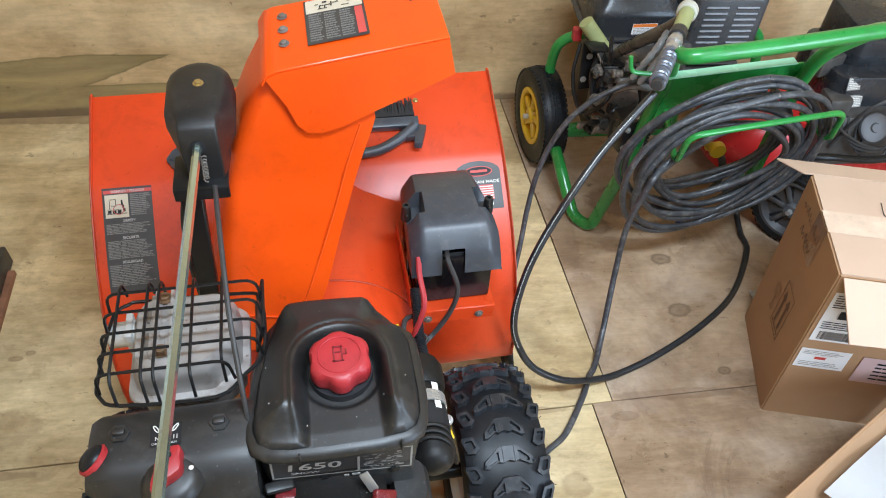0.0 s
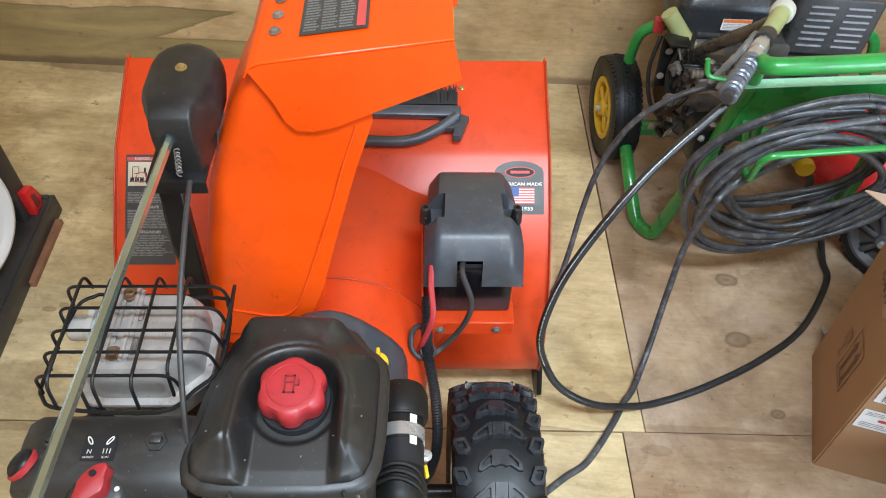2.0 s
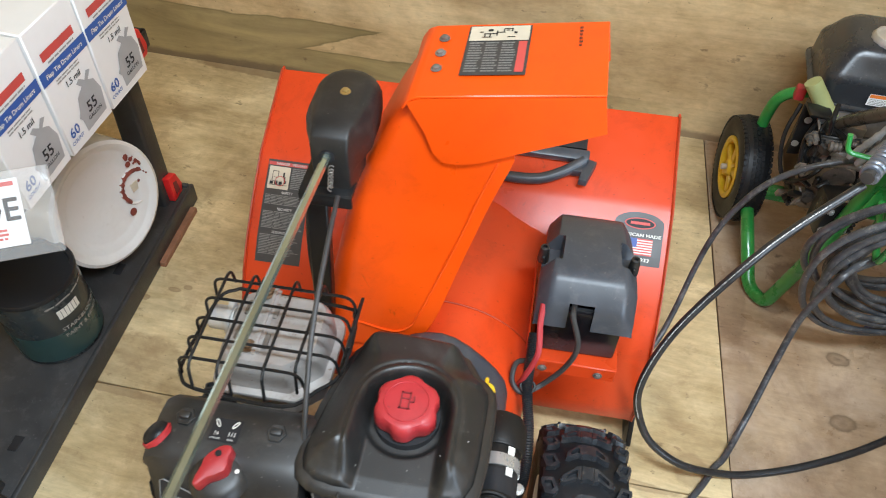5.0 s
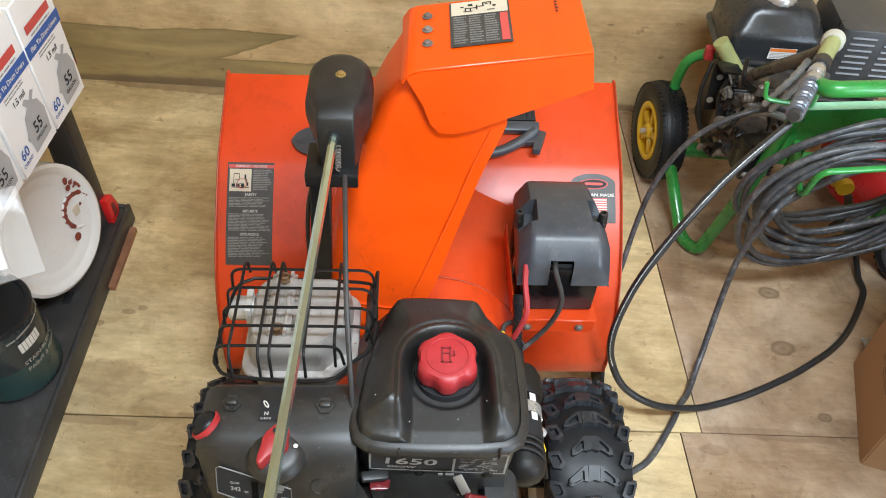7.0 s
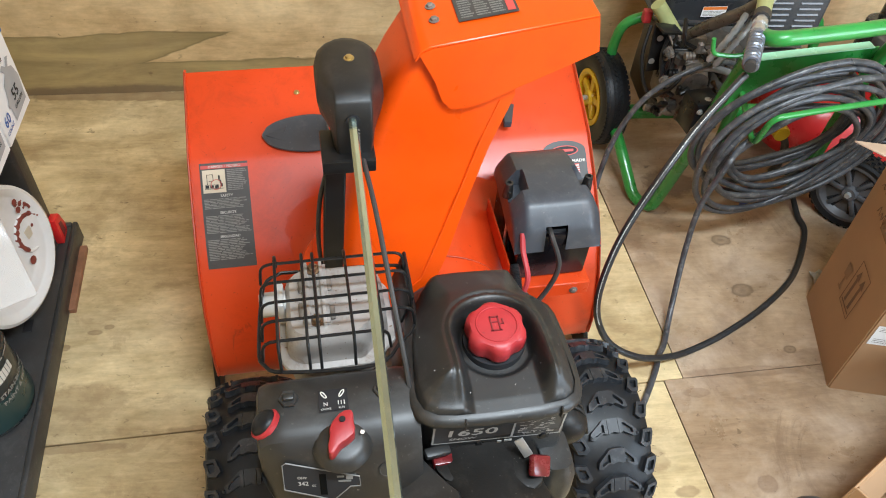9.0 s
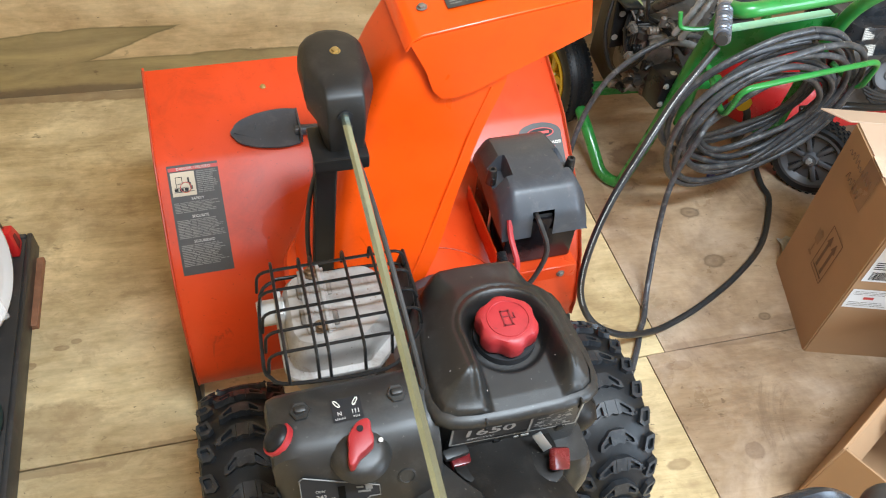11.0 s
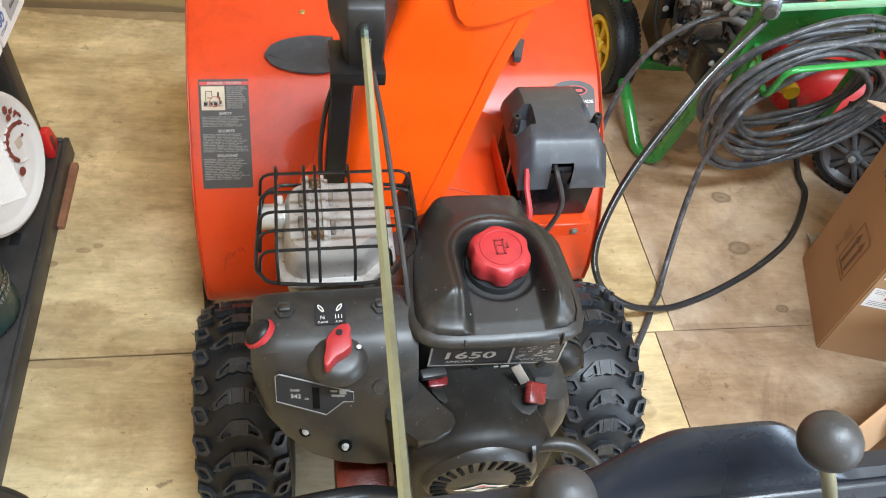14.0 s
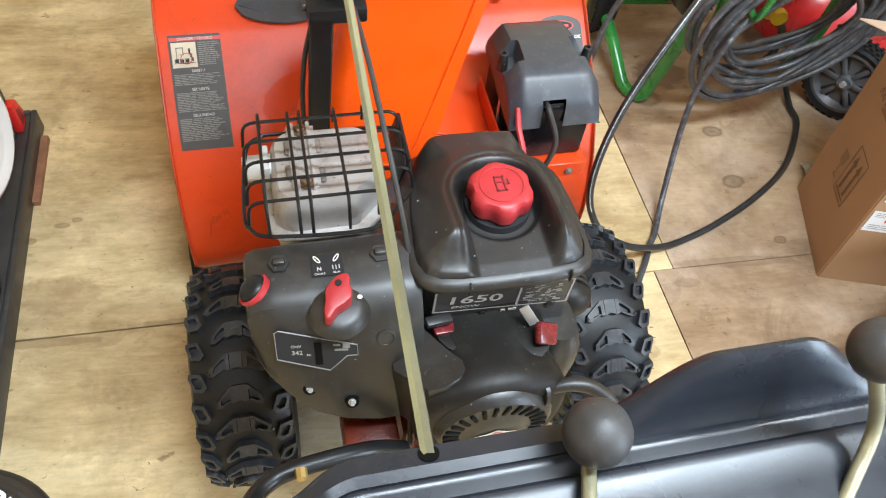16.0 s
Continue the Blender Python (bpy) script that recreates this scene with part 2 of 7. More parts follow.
FLOOR_BROWN = plywood("worn_plywood", ((0.275, 0.178, 0.103), (0.385, 0.270, 0.166), (0.50, 0.377, 0.250)), "x", 0.8, (0.17, 0.105, 0.065), 0.8, knots=((0.49, 1.355, 0.028), (0.49, 1.20, 0.03), (0.54, 1.035, 0.017)), rough=0.36, grain=0.25, scuffed=(0.55, 0.430, 0.325), stains=((0.376, 0.737, 0.035, 0.030, 0.55), (0.42, 0.985, 0.24, 0.022, 0.5), (0.60, 1.02, 0.10, 0.03, 0.35), (0.27, 1.45, 0.05, 0.2, 0.4), (0.42, 1.56, 0.11, 0.09, 0.85), (0.36, 1.47, 0.06, 0.05, 0.7), (0.56, 1.50, 0.10, 0.06, 0.6), (0.30, 0.94, 0.05, 0.02, 0.5)))
WALL_WOOD = plywood("wall_plywood", ((0.465, 0.312, 0.149), (0.66, 0.488, 0.26), (0.763, 0.605, 0.358)), "x", 0.8, (0.30, 0.20, 0.10), 0.35, grain=0.6, band=(0.190, (0.36, 0.285, 0.125), -0.45))
CHUTE_ORANGE = surface("bright_orange_paint", (0.78, 0.074, 0.001), 0.32, vary=0.07, scale=5, relief=0.04, spec=0.4, wear=(0.42, 0.045, 0.004), dust=0.35, dust_color=(0.34, 0.030, 0.005))
ORANGE = surface("orange_paint", (0.62, 0.054, 0.008), 0.34, vary=0.08, scale=5, relief=0.05, spec=0.5, wear=(0.34, 0.034, 0.010), dust=0.5, dust_color=(0.22, 0.022, 0.008))
BLACK_PLASTIC = surface("black_plastic", (0.0145, 0.0138, 0.0132), 0.42, vary=0.25, scale=9, grain=900, relief=0.16, spec=0.62, dust=0.26, dust_color=(0.13, 0.125, 0.115), specks=(0.26, 0.24, 0.21))
GEAR_PLASTIC = surface("dusty_gear_cover", (0.015, 0.0138, 0.013), 0.46, vary=0.25, scale=14, grain=700, relief=0.2, spec=0.42, dust=0.2, dust_color=(0.12, 0.105, 0.09), specks=(0.26, 0.23, 0.19))
BRASS = surface("yellow_plated_steel", (0.45, 0.32, 0.12), 0.3, 0.7, vary=0.2, relief=0.05)
CHIPPED = surface("chipped_orange_paint", (0.50, 0.07, 0.015), 0.4, vary=0.4, scale=40, relief=0.3, dust=1.0, dust_color=(0.03, 0.02, 0.018), specks=(0.6, 0.5, 0.4))
EDGE_WORN = surface("worn_orange_edge", (0.42, 0.05, 0.012), 0.5, vary=0.3, scale=30, relief=0.2, dust=0.8, dust_color=(0.07, 0.03, 0.02))
RACK_PLASTIC = surface("dusty_rack_plastic", (0.034, 0.033, 0.033), 0.42, vary=0.2, grain=700, relief=0.12, dust=0.3, dust_color=(0.16, 0.15, 0.14))
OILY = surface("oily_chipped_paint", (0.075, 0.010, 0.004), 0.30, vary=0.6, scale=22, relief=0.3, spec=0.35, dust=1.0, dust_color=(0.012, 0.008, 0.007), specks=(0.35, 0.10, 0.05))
GREY_PLASTIC = surface("charcoal_plastic", (0.048, 0.053, 0.063), 0.38, vary=0.15, grain=600, relief=0.15, dust=0.12)
LUG_RUBBER = surface("worn_lug_rubber", (0.024, 0.026, 0.030), 0.42, vary=0.3, scale=30, grain=400, relief=0.25, spec=0.4, dust=0.45, dust_color=(0.15, 0.145, 0.14))
RUBBER = surface("rubber", (0.0075, 0.0085, 0.0105), 0.44, vary=0.2, grain=400, relief=0.2, spec=0.35, dust=0.15, dust_color=(0.10, 0.10, 0.10))
HOSE = surface("hose_rubber", (0.055, 0.058, 0.065), 0.36, vary=0.5, scale=26, relief=0.25, dust=0.75, dust_color=(0.29, 0.28, 0.265))
LEAD_HOSE = surface("clean_hose_rubber", (0.020, 0.021, 0.023), 0.36, vary=0.3, scale=26, relief=0.2, dust=0.3, dust_color=(0.14, 0.135, 0.13))
BLACK_METAL = surface("black_painted_steel", (0.010, 0.0098, 0.010), 0.34, vary=0.25, relief=0.06, spec=0.32, dust=0.1, dust_color=(0.10, 0.09, 0.08))
STEEL = surface("bright_steel", (0.50, 0.50, 0.49), 0.32, 0.65, vary=0.15, relief=0.05, dust=0.15, dust_color=(0.35, 0.27, 0.2))
ZINC = surface("zinc_plated_steel", (0.50, 0.61, 0.53), 0.17, 0.92, vary=0.12, relief=0.06, dust=0.12, dust_color=(0.45, 0.40, 0.24))
MUFFLER = surface("muffler_steel", (0.42, 0.395, 0.375), 0.44, 0.40, vary=0.14, scale=16, relief=0.1, dust=0.85, dust_color=(0.22, 0.145, 0.095), specks=(0.10, 0.05, 0.03))
RED_PLASTIC = surface("red_plastic", (0.36, 0.022, 0.026), 0.48, vary=0.15, relief=0.1, dust=0.55, dust_color=(0.13, 0.022, 0.022), specks=(0.40, 0.16, 0.14))
DARK_RED = surface("dull_red_plastic", (0.17, 0.018, 0.022), 0.4, vary=0.2, relief=0.1, dust=0.3, dust_color=(0.2, 0.1, 0.1))
GREEN = surface("green_paint", (0.030, 0.26, 0.048), 0.30, vary=0.18, relief=0.04, dust=0.42, dust_color=(0.055, 0.105, 0.045), coat=0.3)
YELLOW = surface("yellow_plastic", (0.66, 0.43, 0.015), 0.4, vary=0.1, relief=0.05, dust=0.2, dust_color=(0.35, 0.24, 0.05))
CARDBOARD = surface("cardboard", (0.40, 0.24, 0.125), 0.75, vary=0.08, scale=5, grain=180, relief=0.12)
WHITE_PAPER = surface("white_paper", (0.80, 0.80, 0.80), 0.6, vary=0.03, relief=0.03)
RED_PAINT = surface("red_paint", (0.50, 0.02, 0.02), 0.3, vary=0.1, relief=0.03)
INK = surface("dark_print", (0.018, 0.018, 0.020), 0.5, vary=0.1, relief=0.02, spec=0.3)
GREASE_METAL = surface("grimy_cast_metal", (0.19, 0.17, 0.15), 0.45, 0.35, vary=0.5, scale=30, relief=0.4, dust=0.4, dust_color=(0.2, 0.15, 0.1))


# ---- mesh helpers ----
def part(name, bm, material, parent=None, label="", smooth=True):
    mesh = bpy.data.meshes.new(name)
    bmesh.ops.recalc_face_normals(bm, faces=bm.faces)
    bm.to_mesh(mesh)
    bm.free()
    mesh.materials.append(material)
    if smooth:
        mesh.shade_smooth()
        mesh.set_sharp_from_angle(angle=radians(38))
    ob = new(name, mesh)
    ob.parent = parent
    return tagged(ob, label)


def thing(name, m, label, category, group="", kind=""):
    ob = new(name)
    ob.empty_display_size = 0.05
    ob.matrix_world = m
    return tagged(ob, label, category, group, kind)


def joined(*bms):
    out = bmesh.new()
    for bm in bms:
        tmp = bpy.data.meshes.new("tmp")
        bm.to_mesh(tmp)
        bm.free()
        out.from_mesh(tmp)
        bpy.data.meshes.remove(tmp)
    return out


def moved(bm, m):
    bm.transform(m)
    return bm


def box(cx, cy, cz, sx, sy, sz, bevel=0.0, seg=2, m=None):
    bm = bmesh.new()
    bmesh.ops.create_cube(bm, size=1, matrix=Matrix.Translation((cx, cy, cz)) @ Matrix.Diagonal((sx, sy, sz, 1)))
    if bevel:
        bmesh.ops.bevel(bm, geom=bm.edges[:], offset=bevel, segments=seg, affect="EDGES", profile=0.5)
    return moved(bm, m) if m else bm


def prism(outline, low, high, axis="z", bevel=0.0, seg=2):
    """A plate of the given outline between two planes across the axis. Outline (u, v): x: (y, z), y: (x, z), z: (x, y)."""
    put = {"x": lambda u, v, w: (w, u, v), "y": lambda u, v, w: (u, w, v), "z": lambda u, v, w: (u, v, w)}[axis]
    bm = bmesh.new()
    a = [bm.verts.new(put(u, v, low)) for u, v in outline]
    b = [bm.verts.new(put(u, v, high)) for u, v in outline]
    n = len(outline)
    bm.faces.new(a), bm.faces.new(b)
    for i in range(n):
        bm.faces.new((a[i], a[(i + 1) % n], b[(i + 1) % n], b[i]))
    bmesh.ops.recalc_face_normals(bm, faces=bm.faces)
    if bevel:
        bmesh.ops.bevel(bm, geom=bm.edges[:], offset=bevel, segments=seg, affect="EDGES", profile=0.5, clamp_overlap=True)
    return bm


def loft(rings, closed=True, caps=True):
    """A skin over rings of equally many points."""
    bm = bmesh.new()
    vs = [[bm.verts.new(p) for p in r] for r in rings]
    n = len(rings[0])
    for r, q in zip(vs, vs[1:]):
        for i in range(n if closed else n - 1):
            bm.faces.new((r[i], r[(i + 1) % n], q[(i + 1) % n], q[i]))
    if caps and closed:
        bm.faces.new(vs[0]), bm.faces.new(vs[-1])
    bmesh.ops.recalc_face_normals(bm, faces=bm.faces)
    return bm


def smooth_path(points, steps=8):
    """A Catmull-Rom line through the points."""
    p = [Vector(q) for q in points]
    p = [2 * p[0] - p[1], *p, 2 * p[-1] - p[-2]]
    out = []
    for a, b, c, d in zip(p, p[1:], p[2:], p[3:]):
        for k in range(steps):
            t = k / steps
            out.append(0.5 * (2 * b + (c - a) * t + (2 * a - 5 * b + 4 * c - d) * t * t + (3 * b - a - 3 * c + d) * t ** 3))
    return [*out, p[-2]]


def filleted(points, radius, steps=5):
    """Straight runs with round bends."""
    p = [Vector(q) for q in points]
    out = [p[0]]
    for a, b, c in zip(p, p[1:], p[2:]):
        r = min(radius, (a - b).length * 0.48, (c - b).length * 0.48)
        s, e = b + (a - b).normalized() * r, b + (c - b).normalized() * r
        out += [s.lerp(b, k / steps).lerp(b.lerp(e, k / steps), k / steps) for k in range(steps + 1)]
    return [*out, p[-1]]


def tube(points, radius, seg=10, closed=False):
    """A round bar along the points; radius may be a list."""
    p = [Vector(q) for q in points]
    n = len(p)
    rad = radius if isinstance(radius, (list, tuple)) else [radius] * n
    rings, up = [], None
    for i in range(n):
        a, b = (p[i - 1], p[(i + 1) % n]) if closed else (p[max(0, i - 1)], p[min(n - 1, i + 1)])
        d = (b - a).normalized()
        if up is None:
            up = d.orthogonal().normalized()
        up = (up - d * up.dot(d)).normalized()
        side = d.cross(up)
        rings.append([p[i] + rad[i] * (math.cos(2 * math.pi * k / seg) * up + math.sin(2 * math.pi * k / seg) * side) for k in range(seg)])
    if closed:
        rings.append(rings[0])
    bm = loft(rings, True, not closed)
    if closed:
        bmesh.ops.remove_doubles(bm, verts=bm.verts, dist=1e-5)
    return bm


def lathe(profile, center, axis="z", seg=32):
    """Turned about the axis through center; profile of (radius, along)."""
    rings = []
    for r, h in profile:
        ring = []
        for k in range(seg):
            a = 2 * math.pi * k / seg
            u, v = r * math.cos(a), r * math.sin(a)
            q = {"z": (u, v, h), "y": (u, h, v), "x": (h, u, v)}[axis]
            ring.append(Vector(center) + Vector(q))
        rings.append(ring)
    return loft(rings)


def turned_ring(profile, center, axis="z", seg=32):
    """A closed profile of (radius, along) turned about the axis, open in the middle."""
    bm = bmesh.new()
    loops = []
    for k in range(seg):
        a = 2 * math.pi * k / seg
        loop = []
        for r, h in profile:
            u, v = r * math.cos(a), r * math.sin(a)
            q = {"z": (u, v, h), "y": (u, h, v), "x": (h, u, v)}[axis]
            loop.append(bm.verts.new(Vector(center) + Vector(q)))
        loops.append(loop)
    n = len(profile)
    for k in range(seg):
        p, q = loops[k], loops[(k + 1) % seg]
        for i in range(n):
            bm.faces.new((p[i], p[(i + 1) % n], q[(i + 1) % n], q[i]))
    return bm


def softened(bm, offset, degrees=28, seg=3):
    """Round off the edges that turn by more than so many degrees."""
    bmesh.ops.recalc_face_normals(bm, faces=bm.faces)
    sharp = [e for e in bm.edges if len(e.link_faces) == 2 and e.calc_face_angle(0.0) > radians(degrees)]
    bmesh.ops.bevel(bm, geom=sharp, offset=offset, segments=seg, affect="EDGES", profile=0.5, clamp_overlap=True)
    return bm


def rounded(w, d, r, seg=4, cx=0.0, cy=0.0):
    """Outline of a rectangle with round corners."""
    out = []
    for sx, sy, a0 in ((1, 1, 0), (-1, 1, 90), (-1, -1, 180), (1, -1, 270)):
        for k in range(seg + 1):
            a = radians(a0 + 90 * k / seg)
            out.append((cx + sx * (w / 2 - r) + r * math.cos(a), cy + sy * (d / 2 - r) + r * math.sin(a)))
    return out


def ease(a, b, x):
    t = max(0.0, min(1.0, (x - a) / (b - a)))
    return t * t * (3 - 2 * t)


# ---- the shed ----
def shed():
    yaw = 2.3
    floor = part("floor", box(0.43, -0.3, -0.04, 4.5, 4.9, 0.05), FLOOR_BROWN)
    tagged(floor, "plywood floor of a shed with dirt and oil stains", "floor", kind="structure")
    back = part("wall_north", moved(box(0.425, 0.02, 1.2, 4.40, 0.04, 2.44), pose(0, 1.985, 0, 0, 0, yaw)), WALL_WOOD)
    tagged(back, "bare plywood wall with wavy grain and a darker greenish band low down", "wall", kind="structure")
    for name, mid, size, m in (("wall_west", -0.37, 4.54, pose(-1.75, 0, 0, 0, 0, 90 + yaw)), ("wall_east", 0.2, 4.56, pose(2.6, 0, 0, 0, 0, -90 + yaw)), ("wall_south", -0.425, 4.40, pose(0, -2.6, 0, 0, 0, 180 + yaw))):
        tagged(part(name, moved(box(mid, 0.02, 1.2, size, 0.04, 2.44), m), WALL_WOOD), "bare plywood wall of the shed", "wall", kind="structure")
    # ceiling is never in view; its wood is assumed, to cut bounce and deepen shadows
    tagged(part("ceiling", box(0.43, -0.3, 2.44, 4.5, 4.9, 0.04), WALL_WOOD), "unseen shed ceiling, given plywood to weaken bounced light", "ceiling", kind="structure")
    g = 0.0009
    sheets = {
        "a": (((-1.78, 0.8365), (0.281 - g, 0.976), (0.221 - g, 1.6), (0.182, 2.03), (-1.78, 1.93)), FLOOR_LIGHT),
        "b": (((-1.78, -2.62), (0.60, -2.62), (0.238 - g, 0.970), (-1.78, 0.8335)), FLOOR_LIGHT),
        "c": (((0.281 + g, 0.9762), (2.62, 1.1265), (2.62, 2.12), (0.182 + 2 * g, 2.03)), FLOOR_BROWN),
        "d": (((0.60 + 2 * g, -2.62), (2.62, -2.62), (2.62, 1.123), (0.238 + g, 0.972)), FLOOR_BROWN),
    }
    for outline, material in sheets.values():
        part("plywood_sheet", prism(outline, -0.014, 0.0, "z", 0.0007, 1), material, floor)


shed()

# ---- snow blower ----
Y0 = 0.65
blower = thing("snow_blower", pose(-0.288, 1.003, 0, 0, 0, 5.4) @ pose(0, Y0 - 1.003, 0), "orange two-stage snow blower with black engine, standing on plywood", "snow blower")


def sb(name, bm, material, parent=None, label="", smooth=True):
    return part(name, moved(bm, Matrix.Translation((0, -Y0, 0))), material, parent or blower, label, smooth)


SHELL = [(1.378, 0.503), (1.30, 0.470), (1.225, 0.439), (1.212, 0.431), (1.15, 0.386), (1.10, 0.345), (1.06, 0.301), (1.03, 0.25), (1.01, 0.19), (1.0, 0.14), (1.0, 0.10), (1.03, 0.05)]


def shell_at(s):
    """A place (y, z) and its outward normal at s metres down the housing's back from its front edge."""
    for (ya, za), (yb, zb) in zip(SHELL, SHELL[1:]):
        d = math.hypot(yb - ya, zb - za)
        if s <= d:
            ny, nz = -(za - zb) / d, (ya - yb) / d
            return ya + (yb - ya) * s / d, za + (zb - za) * s / d, ny, nz
        s -= d
    return SHELL[-1][0], SHELL[-1][1], -1, 0


def lettering(text, size, align="LEFT"):
    """Flat letters in the built-in font, as a bmesh in the xy plane."""
    curve = bpy.data.curves.new("letters", "FONT")
    curve.body, curve.size, curve.align_x, curve.resolution_u, curve.offset = text, size, align, 2, size * 0.018
    ob = bpy.data.objects.new("letters", curve)
    mesh = bpy.data.meshes.new_from_object(ob)
    bm = bmesh.new()
    bm.from_mesh(mesh)
    bpy.data.objects.remove(ob)
    bpy.data.curves.remove(curve)
    bpy.data.meshes.remove(mesh)
    return bm


def bars(u0, v0, u1, v1, rows, seed=1, fill=0.55):
    """Rows of print too small to read, as broken bars."""
    rnd = random.Random(seed)
    out = []
    step = (v1 - v0) / rows
    for i in range(rows):
        v = v1 - (i + 1) * step + step * (1 - fill) / 2
        u = u0
        end = u1 - rnd.random() * (u1 - u0) * 0.25
        while u < end:
            w = rnd.uniform(0.08, 0.3) * (u1 - u0)
            out.append((u, v, min(u + w, end), v + step * fill))
            u += w + (u1 - u0) * 0.025
    return out


def patch(fmap, rects, lift, cut=6):
    """Thin sheets on a surface given by fmap(u, v, lift)."""
    bm = bmesh.new()
    for u0, v0, u1, v1 in rects:
        n = max(1, min(cut, int((v1 - v0) / 0.012) + 1))
        rows = [(bm.verts.new(fmap(u0, v0 + (v1 - v0) * k / n, lift)), bm.verts.new(fmap(u1, v0 + (v1 - v0) * k / n, lift))) for k in range(n + 1)]
        for a, b in zip(rows, rows[1:]):
            bm.faces.new((a[0], a[1], b[1], b[0]))
    return bm


def words(fmap, items, lift):
    """Letters laid on a surface: items of (text, u, v, size, align)."""
    out = []
    for text, u, v, size, align in items:
        bm = lettering(text, size, align)
        for w in bm.verts:
            w.co = fmap(u + w.co.x, v + w.co.y, lift)
        out.append(bm)
    return joined(*out)


def text_parts(maker, fmap, items, lift, material, parent):
    for item in items:
        maker("lettering", words(fmap, [item], lift), material, parent, "", False)


def flat_map(origin, right, up):
    o, r, u = Vector(origin), Vector(right).normalized(), Vector(up).normalized()
    n = r.cross(u).normalized()
    return lambda a, b, lift: o + r * a + u * b + n * lift


LABEL_DARK = surface("label_black", (0.045, 0.042, 0.041), 0.42, vary=0.2, relief=0.03, dust=0.15, dust_color=(0.2, 0.17, 0.15))
# near-black colour for the shade inside openings, also for a plate strip
VOID = surface("shade_and_print_black", (0.003, 0.003, 0.003), 0.6, vary=0.1, relief=0.02, spec=0.1)
PRINT_FAINT = surface("print_faint", (0.20, 0.195, 0.18), 0.5, vary=0.2, scale=60, relief=0.02)
PRINT_DIM = surface("print_dim", (0.16, 0.155, 0.145), 0.5, vary=0.1, relief=0.02)
KEY_RED = surface("dark_red_plastic", (0.13, 0.012, 0.014), 0.25, vary=0.3, scale=60, relief=0.1, dust=0.3, dust_color=(0.22, 0.10, 0.10))
PRINT_GREY = surface("print_grey", (0.30, 0.29, 0.27), 0.5, vary=0.1, relief=0.02)
PRINT_SILVER = surface("print_silver", (0.48, 0.47, 0.45), 0.5, vary=0.2, scale=60, relief=0.02)
PRINT_WHITE = surface("print_white", (0.72, 0.70, 0.64), 0.5, vary=0.1, relief=0.02)
PRINT_CREAM = surface("print_cream", (0.58, 0.51, 0.39), 0.5, vary=0.1, relief=0.02)
PRINT_RED = surface("print_red", (0.52, 0.07, 0.06), 0.5, vary=0.1, relief=0.02)
PRINT_BLUE = surface("print_blue", (0.05, 0.09, 0.30), 0.5, vary=0.1, relief=0.02)
COWL = surface("dusty_brown_plastic", (0.0095, 0.0082, 0.0072), 0.50, vary=0.25, scale=9, grain=500, relief=0.2, spec=0.28, dust=0.18, dust_color=(0.10, 0.088, 0.072), specks=(0.26, 0.24, 0.20))
RED_CABLE = surface("red_cable", (0.42, 0.04, 0.045), 0.45, vary=0.1, relief=0.05)
CONDUIT = surface("black_conduit", (0.020, 0.021, 0.023), 0.36, vary=0.2, relief=0.05, dust=0.2, dust_color=(0.10, 0.09, 0.08))
BATTERY_CASE = surface("glossy_black_case", (0.006, 0.005, 0.006), 0.22, vary=0.2, relief=0.03, spec=0.25, dust=0.08, dust_color=(0.06, 0.05, 0.05))
BLACK_CABLE = surface("black_cable", (0.034, 0.032, 0.031), 0.5, vary=0.25, scale=40, relief=0.05, dust=0.25, dust_color=(0.16, 0.14, 0.12))


def bolt(x, y, z, r=0.006, h=0.005, axis="z"):
    """A hexagon head on a washer."""
    return joined(lathe([(0, 0), (r * 1.45, 0), (r * 1.45, h * 0.25), (0, h * 0.25)], (x, y, z), axis, 14), lathe([(0, h * 0.2), (r, h * 0.2), (r, h * 0.9), (r * 0.85, h), (0, h)], (x, y, z), axis, 6))


